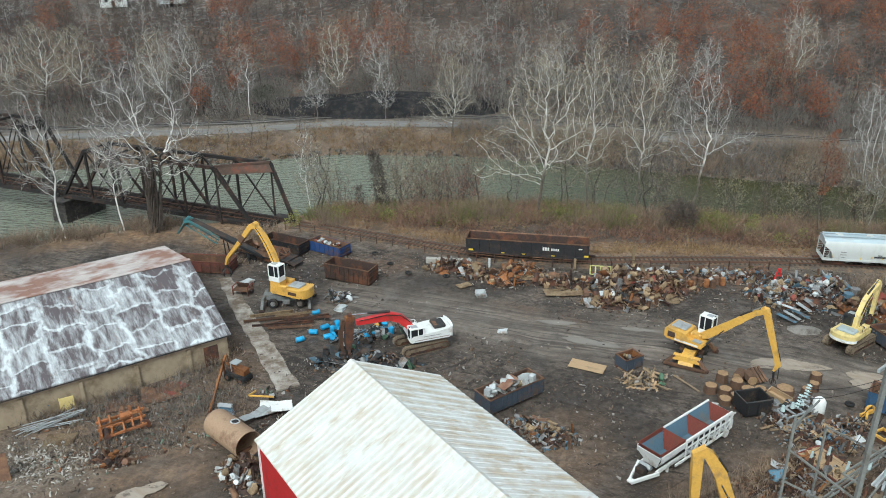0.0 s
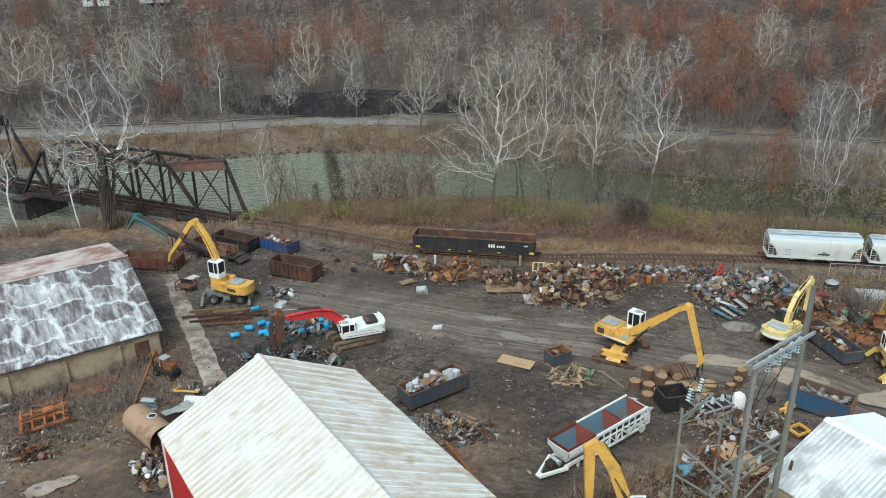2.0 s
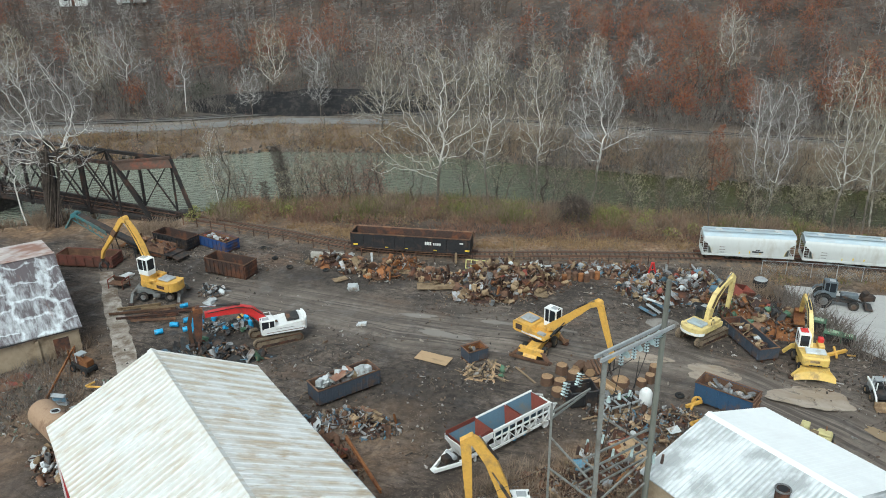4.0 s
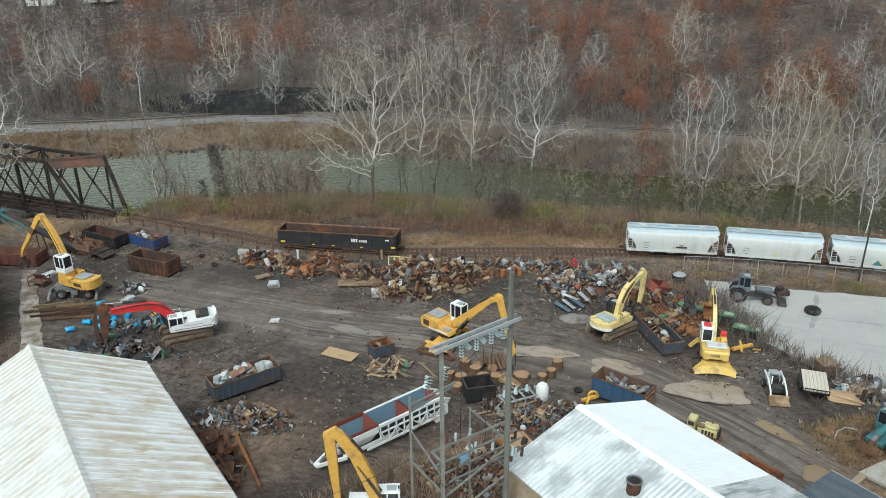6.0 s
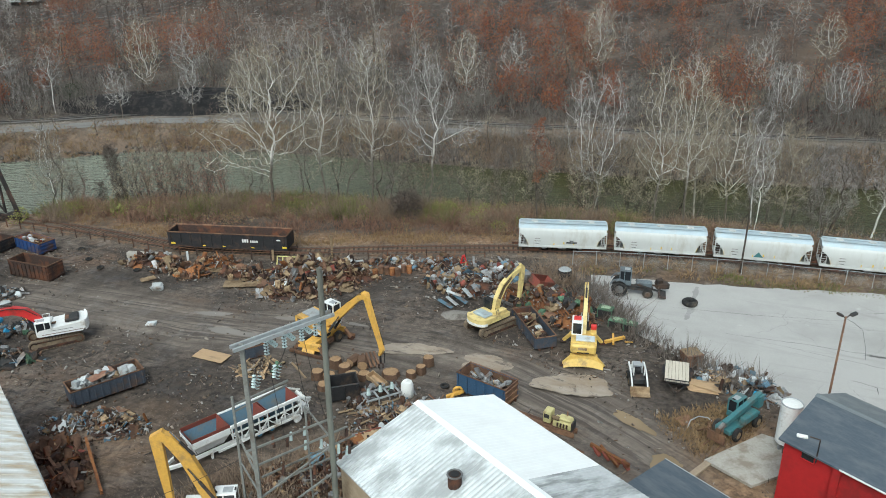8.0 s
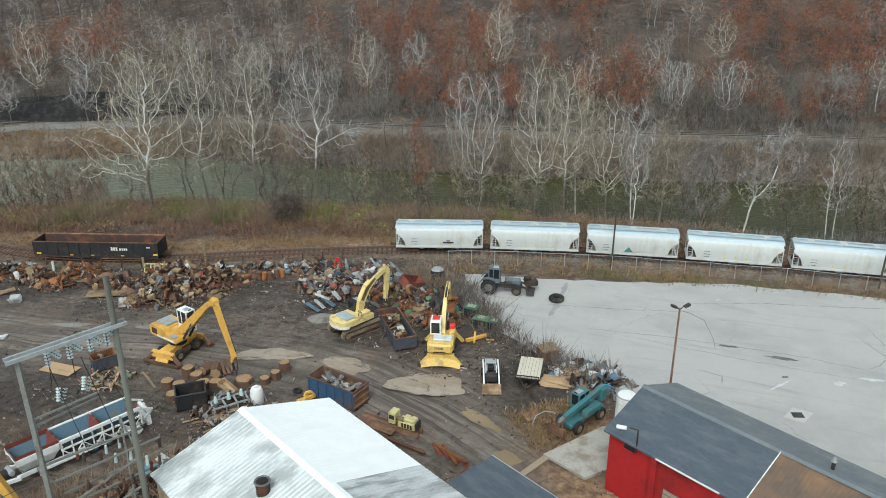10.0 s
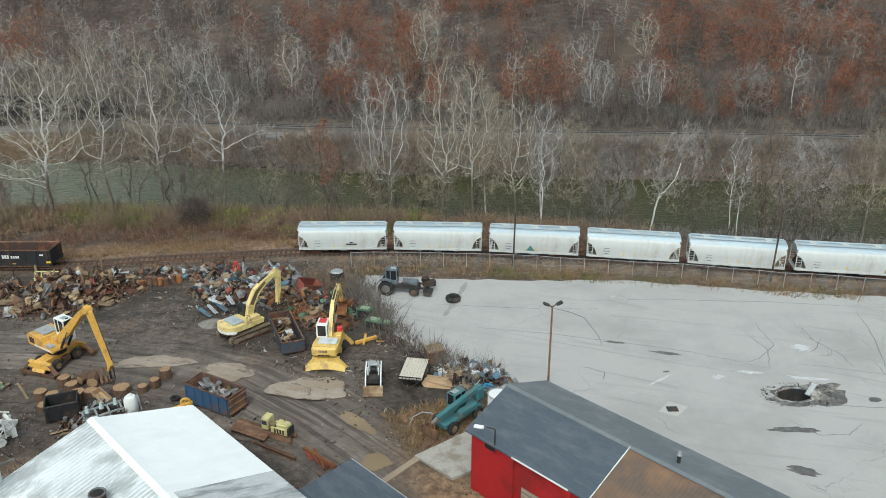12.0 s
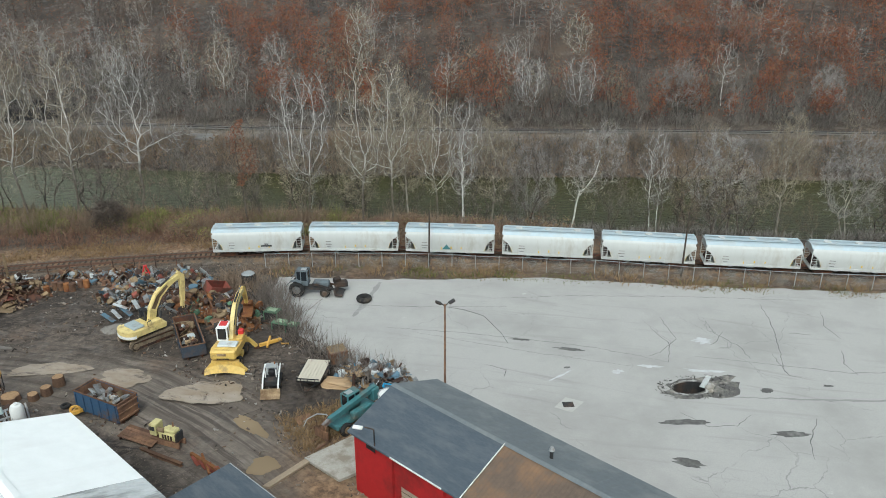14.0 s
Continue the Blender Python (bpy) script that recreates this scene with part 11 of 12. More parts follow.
# tree stumps
M["cut_wood"] = mat("cut_wood", (0.36, 0.24, 0.14), (0.28, 0.18, 0.10), (0.2, 0.12, 0.07), scale=2.0, rough=0.9)
M["stump_bark"] = mat("stump_bark", (0.14, 0.085, 0.055), (0.09, 0.055, 0.04), scale=3, rough=0.95, bump=0.5)
for k, (x, y, r_, h_, lie) in enumerate(((26.2, 64.9, 0.62, 0.8, 0), (27.9, 66.6, 0.6, 0.95, 0), (28.9, 65.3, 0.62, 1.0, 0), (27.4, 64.3, 0.62, 0.7, 0), (28.2, 63.4, 0.6, 0.6, 0), (29.6, 64.2, 0.7, 0.7, 0), (27.0, 63.0, 0.62, 0.5, 0), (30.8, 64.2, 0.62, 0.7, 0), (29.7, 66.9, 0.5, 1.2, 1), (30.6, 66.3, 0.55, 1.2, 1), (33.4, 64.6, 0.85, 0.5, 0), (36.4, 65.0, 0.5, 0.8, 0), (35.4, 64.3, 0.5, 0.6, 0), (37.2, 66.4, 0.55, 0.9, 0))):
    g = thing("tree_stump", "sawn tree stump section with pale cut top", "tree stump", pose(x, y, ground_z(x, y) + (r_ if lie else 0), 90 if lie else 0, 0, 40 * k), "sawn tree stumps")
    r0 = random.Random(k)
    prof = [1 + r0.uniform(-0.1, 0.1) for _ in range(16)]
    part("log", Shape().loft([[(r_ * p * q * math.cos(2 * math.pi * j / 16), r_ * p * q * math.sin(2 * math.pi * j / 16), z) for j, p in enumerate(prof)] for z, q in ((-0.05 if not lie else -h_ / 2, 1.08), (h_ * 0.5 if not lie else 0, 1.0), (h_ if not lie else h_ / 2, 0.96))]), M["stump_bark"], g)
    z = h_ if not lie else h_ / 2
    part("cut_face", Shape().loft([[(r_ * p * 0.88 * math.cos(2 * math.pi * j / 16), r_ * p * 0.88 * math.sin(2 * math.pi * j / 16), zz) for j, p in enumerate(prof)] for zz in (z - 0.01, z + 0.012)]), M["cut_wood"], g, "pale sawn face")
wb = thing("wooden_crate", "long wooden crate tipped over stumps", "crate", pose(32.1, 62.9, 0.6, 10, 8, -50))
for nm, sh in open_box(2.2, 0.9, 0.6, 0.06, -0.3):
    part(nm, sh, M["plywood"], wb)
tm = thing("timber_rack", "rusty corrugated slab leaning on stumps", "slab", pose(31.4, 66.6, 0.7, 28, 0, 20))
for k in range(4):
    part("rib", Shape().box((-0.6 + 0.4 * k, 0, 0), (0.22, 1.8, 0.16)), M["rust"], tm)
for k, (x, y, a, l) in enumerate(((31.0, 59.4, 22, 5.0), (31.6, 58.9, 16, 4.4), (33.8, 60.2, 30, 3.0), (18.6, 68.4, -60, 2.2), (19.0, 67.9, -50, 2.0), (20.6, 68.3, 80, 1.6), (20.9, 68.2, 76, 1.6), (21.3, 66.0, -50, 2.4), (35.5, 58.2, 70, 2.6), (24.2, 66.2, -60, 3.4))):
    g = thing("plank", "weathered board lying on the dirt", "board", pose(x, y, ground_z(x, y) + 0.1, 0, pr.uniform(-2, 2), a), "loose boards")
    part("board", Shape().box((0, 0, 0), (l, 0.24, 0.07), bev=0.01), M["wood"], g)

# plank deck with a rusty frame among the substation posts
dk = thing("trailer_deck", "worn plank trailer deck with a rusty red edge", "trailer deck", placed_at(32.3, 52.9, -65))
for k in range(9):
    part("deck_plank", Shape().box((0, -1.12 + 0.28 * k, 0.52 + 0.01 * (k % 2)), (4.3 - 0.12 * (k % 3), 0.26, 0.05)), M["plywood"], dk)
for sy in (-1.3, 1.3):
    part("edge_rail", Shape().box((0, sy, 0.45), (4.4, 0.1, 0.24)), M["scrap_red"], dk, "rusty red edge rail")
for sx in (-2.2, 2.2):
    part("end_rail", Shape().box((sx, 0, 0.45), (0.1, 2.5, 0.24)), M["scrap_red"], dk)
for sx in (-1.6, 1.6):
    part("bearer", Shape().box((sx, 0, 0.2), (0.2, 2.2, 0.42)), M["rust_dark"], dk)
yr = thing("yellow_attachment", "yellow open steel frame standing on dirt", "attachment", placed_at(39.0, 57.0, 25))
for sy in (-0.6, 0.6):
    part("side_bar", Shape().box((0, sy, 0.5), (1.5, 0.14, 0.3), bev=0.03), M["yellow"], yr)
for sx in (-0.7, 0.7):
    part("cross_bar", Shape().box((sx, 0, 0.5), (0.14, 1.1, 0.3), bev=0.03), M["yellow"], yr)
    part("foot", Shape().box((sx, 0, 0.2), (0.2, 1.2, 0.4)), M["rust"], yr)
# white plastic tank, tall tank, cartons
pt_ = thing("plastic_tank", "small white plastic tank with lid", "tank", placed_at(35.0, 61.0, 0))
part("body", Shape().loft([[(rr * math.cos(2 * math.pi * j / 18), rr * math.sin(2 * math.pi * j / 18), z) for j in range(18)] for rr, z in ((0.55, 0), (0.6, 0.08), (0.6, 1.3), (0.45, 1.6), (0.2, 1.68))]), M["white"], pt_, smooth=True)
part("lid", Shape().cyl((0, 0, 1.68), (0, 0, 1.8), 0.2, n=12), M["white"], pt_)
vt = thing("silo_tank", "tall white cylindrical tank on the slab", "tank", pose(66.6, 50.9, 0.13))
part("body", Shape().cyl((0, 0, 0.6), (0, 0, 4.3), 0.86, n=28), M["white"], vt, smooth=True)
part("rim", Shape().ring((0, 0, 4.32), (0, 0, 1), 0.84, 0.06, 28, 6), M["galv"], vt)
part("top", Shape().cyl((0, 0, 4.3), (0, 0, 4.45), 0.82, 0.3, 28), M["white"], vt)
for k in range(4):
    a = math.pi / 2 * k + 0.4
    part("leg", Shape().box((0.7 * math.cos(a), 0.7 * math.sin(a), 0.3), (0.16, 0.16, 0.65)), M["galv"], vt)
part("label_panel", Shape().box((-0.42, -0.78, 1.5), (0.45, 0.03, 0.6), rz=-28), M["scrap_blue"], vt, "small faded blue label")
part("pump", Shape().box((-0.4, -1.1, 0.35), (0.6, 0.5, 0.6), bev=0.1), M["scrap_dark"], vt)
st2 = thing("water_tank", "small round dark tank by the fence", "tank", placed_at(54.9, 85.4, 0))
part("body", Shape().cyl((0, 0, 0), (0, 0, 1.6), 0.85, n=20), M["scrap_dark"], st2)
part("cover", Shape().cyl((0, 0, 1.6), (0, 0, 1.75), 0.8, 0.6, 20), M["galv"], st2)
for x, y, c, nm in ((48.6, 83.4, "scrap_blue", "blue dented steel drum on the heap"), (50.0, 84.6, "scrap_grey", "grey dented steel drum on the heap")):
    g = thing("barrel", nm, "barrel", placed_at(x, y, 0, 0.9), "plastic barrels")
    part("body", drum(0.55, 1.5, 0.05), M[c], g)
rc = thing("dumper_body", "dented red dumper body on the scrap", "dumper body", pose(51.4, 82.0, 1.4, 14, 20, 30))
for nm, sh in open_box(2.6, 1.7, 1.1, 0.08, -0.5):
    part(nm, sh, M["scrap_red"], rc)
for x, y, a_, L_, W_, H_ in ((57.5, 75.3, -30, 1.7, 1.2, 1.3), (58.3, 73.3, -32, 1.8, 1.1, 0.9), (59.5, 72.3, -28, 1.4, 1.0, 1.0)):
    g = thing("engine_housing", "green boxy engine housing with black sides", "engine housing", placed_at(x, y, a_), "green engine housings")
    part("core", Shape().box((0, 0, H_ * 0.45), (L_ * 0.9, W_ * 0.9, H_ * 0.8)), M["scrap_dark"], g)
    part("top_panel", Shape().box((0, 0, H_ * 0.92), (L_, W_, 0.12), rx=3, bev=0.03), M["scrap_green"], g)
    part("pale_cover", Shape().box((0, 0.05, H_ * 0.92 + 0.09), (L_ * 0.6, W_ * 0.6, 0.05)), M["weak_green"], g, "faded pale green cover")
    for sx in (-1, 1):
        for sy in (-1, 1):
            part("corner_post", Shape().box((sx * (L_ / 2 - 0.06), sy * (W_ / 2 - 0.06), H_ * 0.45), (0.1, 0.1, H_ * 0.9)), M["scrap_green"], g)
cb = thing("carton", "rust-brown steel bin in the weeds", "bin", placed_at(63.6, 64.9, 12))
part("box", Shape().loft([[(-0.8, -0.7, 0), (0.8, -0.7, 0), (0.8, 0.7, 0), (-0.8, 0.7, 0)], [(-0.9, -0.8, 1.3), (0.9, -0.8, 1.3), (0.9, 0.8, 1.3), (-0.9, 0.8, 1.3)]]), M["rust"], cb)
part("cover", Shape().box((0, 0, 1.33), (1.7, 1.5, 0.06), rx=6), M["scrap_tan"], cb)
pal = thing("pallet_stack", "tipped wooden pallets beside the barrels", "pallet", pose(64.4, 61.4, 0.5, 12, -8, -35))
for k in range(6):
    part("slat", Shape().box((0, -0.75 + 0.3 * k, 0.1), (2.4, 0.2, 0.05)), M["plywood"], pal)
for sx in (-1, 0, 1):
    part("bearer", Shape().box((sx, 0, 0), (0.12, 1.7, 0.14)), M["wood"], pal)
tf = thing("bent_tubing", "bent white tubular frame and rusty plate in the grass", "frame", placed_at(60.6, 54.6, 20))
part("hoop", Shape().tube([(-1.2, 0, 0.1), (-0.6, 0.4, 0.5), (0.4, 0.5, 0.6), (1.1, 0.1, 0.5), (1.4, -0.8, 0.15)], 0.05, 6), M["galv"], tf)
part("plate", Shape().box((-0.6, 1.0, 0.15), (1.6, 1.1, 0.06), rx=6), M["rust"], tf)
part("rail", Shape().beam((-0.8, -0.8, 0.3), (1.6, -1.2, 0.5), 0.1, 0.1).beam((-0.6, -1.3, 0.1), (1.2, -0.2, 0.5), 0.08, 0.08), M["rust"], tf)
for k in range(5):
    part("bar", Shape().beam((0.2 + 0.25 * k, -1.6, 0.1), (0.5 + 0.25 * k, -0.5, 0.7), 0.06, 0.06), M["rust"], tf)
ty = thing("tyre", "large worn black tyre lying flat on asphalt", "tyre", placed_at(68.0, 77.6, 0, 0.18))
part("carcass", Shape().ring((0, 0, 0.3), (0, 0, 1), 0.62, 0.3, 24, 10, 1.1), M["rubber"], ty, smooth=True)
for k, (x, y) in enumerate(((4.9, 98.6), (-9.6, 100.4), (-4.6, 93.4), (0.4, 92.4), (-7.2, 96.6), (38.6, 62.2))):
    g = thing("tyre", "old black tyre lying in the dirt", "tyre", placed_at(x, y, 20 * k, 0.05), "old tyres")
    part("carcass", Shape().ring((0, 0, 0.13), (0, 0, 1), 0.32, 0.14, 16, 8), M["rubber"], g, smooth=True)
ws = thing("plastic_sack", "crumpled white plastic sack on the mud", "sack", placed_at(4.6, 86.6, 0))
part("bag", crumpled(1.3, 0.9, 0.7, 4), M["scrap_white"], ws).location = (0, 0, 0.3)
for k, (x, y, s_) in enumerate(((6.6, 77.0, 0.7), (-25.4, 91.0, 1.0), (32.4, 91.8, 0.9), (36.2, 92.4, 1.2), (27.2, 93.4, 1.0), (-12.4, 83.4, 0.9))):
    g = thing("rag", "pale crumpled sheet lying on the dirt", "sheet", placed_at(x, y, 50 * k), "pale crumpled sheets")
    part("cloth", crumpled(s_ * 1.5, s_, s_ * 0.35, k), M["scrap_white"], g).location = (0, 0, s_ * 0.2)

# ---------- small litter all over the yard ----------
lr = np.random.RandomState(9)
lpx, lpy = lr.uniform(-42, 72, 19000), lr.uniform(44, 101, 19000)
dens = value_noise(lpx, lpy, 5.0, 61)
keep = (lpy < curve_y(lpx, RAIL_LINE) - 2.5) & ~inside(lpx, lpy, LOT) & (dens > 0.47) & ~(inside(lpx, lpy, ROADWAY) & (lr.rand(19000) < 0.8))
lpx, lpy = lpx[keep], lpy[keep]
v, f = rubble(np.stack([lpx, lpy, ground_zs(lpx, lpy) + 0.03], 1), 0.06, 0.24, 10)
tagged(new("yard_litter", big_mesh("yard_litter", v, f, FINE["litter"])), "scattered chips of scrap, stone and rubbish", "litter", kind="stuff")
gsx, gsy = lr.normal(-35, 3.0, 900), lr.normal(54.6, 1.7, 900)
v, f = rubble(np.stack([gsx, gsy, ground_zs(gsx, gsy) + 0.03], 1), 0.1, 0.26, 11)
tagged(new("gravel", big_mesh("gravel", v, f, palette("broken_stone", [(0.36, 0.335, 0.30), (0.19, 0.155, 0.125), (0.50, 0.475, 0.44), (0.13, 0.105, 0.085)]))), "pale broken stone spread at the yard's edge", "gravel", kind="stuff")
# pale chips, shards and twisted strips among the weeds by the shed
sx_, sy_ = lr.uniform(-37, -15, 1500), lr.uniform(53, 66, 1500)
thick_ = (value_noise(sx_, sy_, 3.2, 63) > 0.48) & ~((sx_ > -19) & (sy_ < 57))
v, f = rubble(np.stack([sx_, sy_, ground_zs(sx_, sy_) + 0.04], 1)[thick_], 0.06, 0.30, 12)
tagged(new("scrap_shards", big_mesh("scrap_shards", v, f, palette("pale_and_rusty_shards", [(0.42, 0.41, 0.39), (0.07, 0.06, 0.052), (0.24, 0.115, 0.06), (0.16, 0.13, 0.10), (0.30, 0.30, 0.29), (0.10, 0.055, 0.04), (0.055, 0.05, 0.046), (0.16, 0.22, 0.17)]))), "pale chips and rusty shards among the weeds", "litter", kind="stuff")

# a tan sheet on top of the appliances
ts = thing("metal_sheet", "brown bent metal sheet lying on white appliances", "metal sheet", pose(6.1, 63.5, 1.95, 6, -5, 50))
part("sheet", bent_plate(0.9, 2.4, 0.03, 0.3, 5), mat("brown_sheet_paint", (0.24, 0.12, 0.08), (0.19, 0.10, 0.07), (0.30, 0.2, 0.14), rough=0.7), ts)

# ---------- old substation: posts, racks, insulators ----------
M["pole_wood"] = mat("grey_green_pole", (0.19, 0.195, 0.17), (0.14, 0.145, 0.125), (0.10, 0.095, 0.085), scale=1.0, amount=0.35, rough=0.85, stretch=(1, 1, 0.2))
M["porcelain"] = mat("pale_teal_porcelain", (0.50, 0.60, 0.60), (0.42, 0.52, 0.52), (0.25, 0.27, 0.27), amount=0.2, rough=0.25, bump=0)
M["old_steel"] = mat("old_grey_steel", (0.23, 0.235, 0.22), (0.17, 0.172, 0.16), (0.12, 0.10, 0.085), amount=0.35, rough=0.7)
sub = thing("substation_frame", "old steel substation frame with insulator strings", "substation")
PL, PR, P3 = (25.6, 38.4), (29.9, 41.9), (23.4, 43.2)
part("post", Shape().box((PL[0], PL[1], 9.3), (0.26, 0.26, 18.8)), M["old_steel"], sub)
part("post", Shape().cyl((PR[0], PR[1], -0.2), (PR[0] + 0.05, PR[1], 21.8), 0.22, 0.17, 12), M["pole_wood"], sub)
part("post", Shape().box((P3[0], P3[1], 6.0), (0.15, 0.15, 12.2)), M["old_steel"], sub)
part("post", Shape().box((27.6, 46.6, 4.4), (0.14, 0.14, 9.0)), M["old_steel"], sub)
for off in (-0.22, 0.22):
    part("cross_arm", Shape().beam((PL[0] - 0.5 - off * 0.6, PL[1] - 0.35 + off, 18.6), (PR[0] + 0.6 - off * 0.6, PR[1] + 0.4 + off, 18.55), 0.14, 0.22), M["galv"], sub)


def insulator(a, b):
    a, b = Vector(a), Vector(b)
    s = part("insulator", Shape().cyl(a, b, 0.03, n=6), M["scrap_dark"], sub)
    for k in range(5):
        p = a.lerp(b, (k + 0.6) / 5.4)
        q = a.lerp(b, (k + 0.95) / 5.4)
        part("disc", Shape().cyl(p, q, 0.17, 0.07, 12), M["porcelain"], s)


for t in (0.28, 0.5, 0.72, 0.9):
    p = Vector((PL[0], PL[1], 18.4)).lerp(Vector((PR[0], PR[1], 18.4)), t)
    insulator(p, p + Vector((0, 0, -1.1)))
    insulator(p + Vector((0.1, 0.1, 0)), p + Vector((0.55, 0.5, -0.75)))
for a, b in (((24.9, 39.2, 10.6), (PL[0], PL[1], 10.4)), ((24.9, 39.2, 10.6), (30.2, 42.6, 10.6)), ((P3[0], P3[1], 6.8), (PL[0], PL[1], 8.0)), ((P3[0], P3[1], 11.4), (26.6, 46.4, 11.2)),
             ((P3[0], P3[1], 10.9), (26.4, 46.9, 10.5)), ((PL[0], PL[1], 7.6), (PR[0], PR[1], 8.8)), ((PL[0], PL[1], 5.6), (PR[0], PR[1], 6.6)), ((24.9, 40.2, 8.6), (30.8, 44.0, 8.8)), ((25.2, 41.2, 7.0), (31.2, 45.2, 7.2)), ((26.0, 42.4, 5.6), (31.8, 46.2, 5.8)),
             ((PR[0], PR[1], 9.4), (27.6, 46.6, 8.8)), ((PL[0], PL[1], 9.2), (P3[0], P3[1], 9.4))):
    part("rack_bar", Shape().beam(a, b, 0.1, 0.13), M["old_steel"], sub)
rr = random.Random(8)
for k in range(16):
    x, y, z = rr.uniform(25.2, 31.0), rr.uniform(41.5, 46), rr.uniform(6.2, 8.6)
    part("bushing", Shape().cyl((x, y, z), (x + 0.05, y, z + 0.7), 0.12, 0.09, 8), M["rust_dark"] if k % 3 else M["porcelain"], sub)
for p in ((24.4, 45.2, 11.4), (25.6, 46.6, 11.3)):
    insulator(p, (p[0] + 0.2, p[1], p[2] + 1.2))
    insulator((p[0] + 0.5, p[1] + 0.4, p[2] + 0.9), (p[0] + 0.2, p[1], p[2] - 0.2))
wires = thing("overhead_wires", "thin dark wires hanging from the substation frame", "wires")
for a, b, sag in (((26.8, 39.4, 17.4), (24.2, 44.9, 12.4), 0.5), ((27.8, 40.2, 17.4), (25.4, 46.2, 12.3), 0.5), ((28.8, 41.0, 17.4), (29.0, 52.0, 1.6), 1.0), ((26.8, 39.4, 17.3), (26.8, 42.5, 8.6), 0.2), ((28.2, 40.5, 17.3), (28.6, 43.5, 8.6), 0.2), ((23.4, 43.2, 7.0), (12.0, 38.0, 6.0), 0.5)):
    a, b = Vector(a), Vector(b)
    part("wire", Shape().rope([a.lerp(b, k / 8) - Vector((0, 0, sag * 4 * (k / 8) * (1 - k / 8))) for k in range(9)], 0.022, 4), M["black"], wires)
cab2 = thing("switch_cabinet", "pale grey louvred switch cabinet under the frame", "cabinet", pose(24.6, 40.6, 3.4, 0, 0, 20))
part("cabinet_body", Shape().box((0, 0, 0.6), (2.2, 1.2, 1.3), bev=0.04), M["galv"], cab2)
for k in range(4):
    part("fin", Shape().box((-0.9 + 0.6 * k, -0.64, 0.6), (0.06, 0.1, 1.1)), M["galv"], cab2)
for sx in (-0.9, 0.9):
    part("leg", Shape().box((sx, 0, -1.75), (0.14, 0.9, 3.5)), M["galv"], cab2)
tp = thing("tarpaulin", "crumpled faded blue tarpaulin on scrap", "tarpaulin", placed_at(27.4, 51.6, 0))
part("cloth", crumpled(1.3, 1.0, 0.8, 9), mat("faded_blue_tarp", (0.15, 0.28, 0.37), (0.12, 0.22, 0.30), (0.17, 0.15, 0.13), amount=0.35, rough=0.6), tp).location = (0, 0, 0.45)
gr = thing("pipe_rack", "galvanised pipe frame with valves on the dirt", "rack", placed_at(32.6, 60.6, 24))
for sy in (-0.7, 0.7):
    part("long_pipe", Shape().box((0, sy, 0.7), (3.6, 0.14, 0.14)), M["galv"], gr)
for k in range(4):
    part("cross_pipe", Shape().box((-1.6 + 1.05 * k, 0, 0.7), (0.14, 1.5, 0.14)), M["galv"], gr)
    part("leg", Shape().box((-1.6 + 1.05 * k, -0.7, 0.35), (0.12, 0.12, 0.7)), M["galv"], gr)
for k in range(3):
    part("valve", Shape().cyl((-1.2 + 1.2 * k, 0.3, 0.75), (-1.2 + 1.2 * k, 0.3, 1.35), 0.22, 0.12, 10), M["porcelain"], gr)

# ---------- lamp post on the lot ----------
lp_ = thing("lamp_post", "thin rusty lamp post with two floodlights", "lamp post", pose(72.5, 55.4, 0))
part("pole", Shape().cyl((0, 0, 0), (0, 0, 9.9), 0.11, 0.08, 12), M["rust"], lp_)
part("base_plate", Shape().box((0, 0, 0.05), (0.4, 0.4, 0.1)), M["rust_dark"], lp_)
for sx in (-1, 1):
    ar = part("arm", Shape().tube([(0, 0, 9.7), (sx * 0.35, 0, 10.05)], 0.05, 6), M["scrap_dark"], lp_)
    part("floodlight", Shape().box((sx * 0.6, -0.1, 10.15), (0.6, 0.4, 0.22), ry=-sx * 25, bev=0.06), M["scrap_dark"], ar)
w2 = thing("guy_wire", "thin sagging cable from the lamp post", "wire")
part("strand", Shape().rope([(72.7, 55.4, 9.6), (74.6, 57.3, 8.2), (77.3, 59.8, 6.0), (80.1, 62.8, 2.2), (81.3, 64.2, 0.1)], 0.015, 4), M["black"], w2)

# ---------- utility poles by the fence ----------
for x, y, h_ in ((77.6, 86.2, 7.4), (107.6, 75.6, 8.6)):
    g = thing("utility_pole", "slim dark wooden pole beside the tracks", "pole", placed_at(x, y, 0), "poles beside the tracks")
    part("shaft", Shape().cyl((0, 0, -0.2), (0.1, 0, h_), 0.13, 0.09, 10), M["tie"], g)

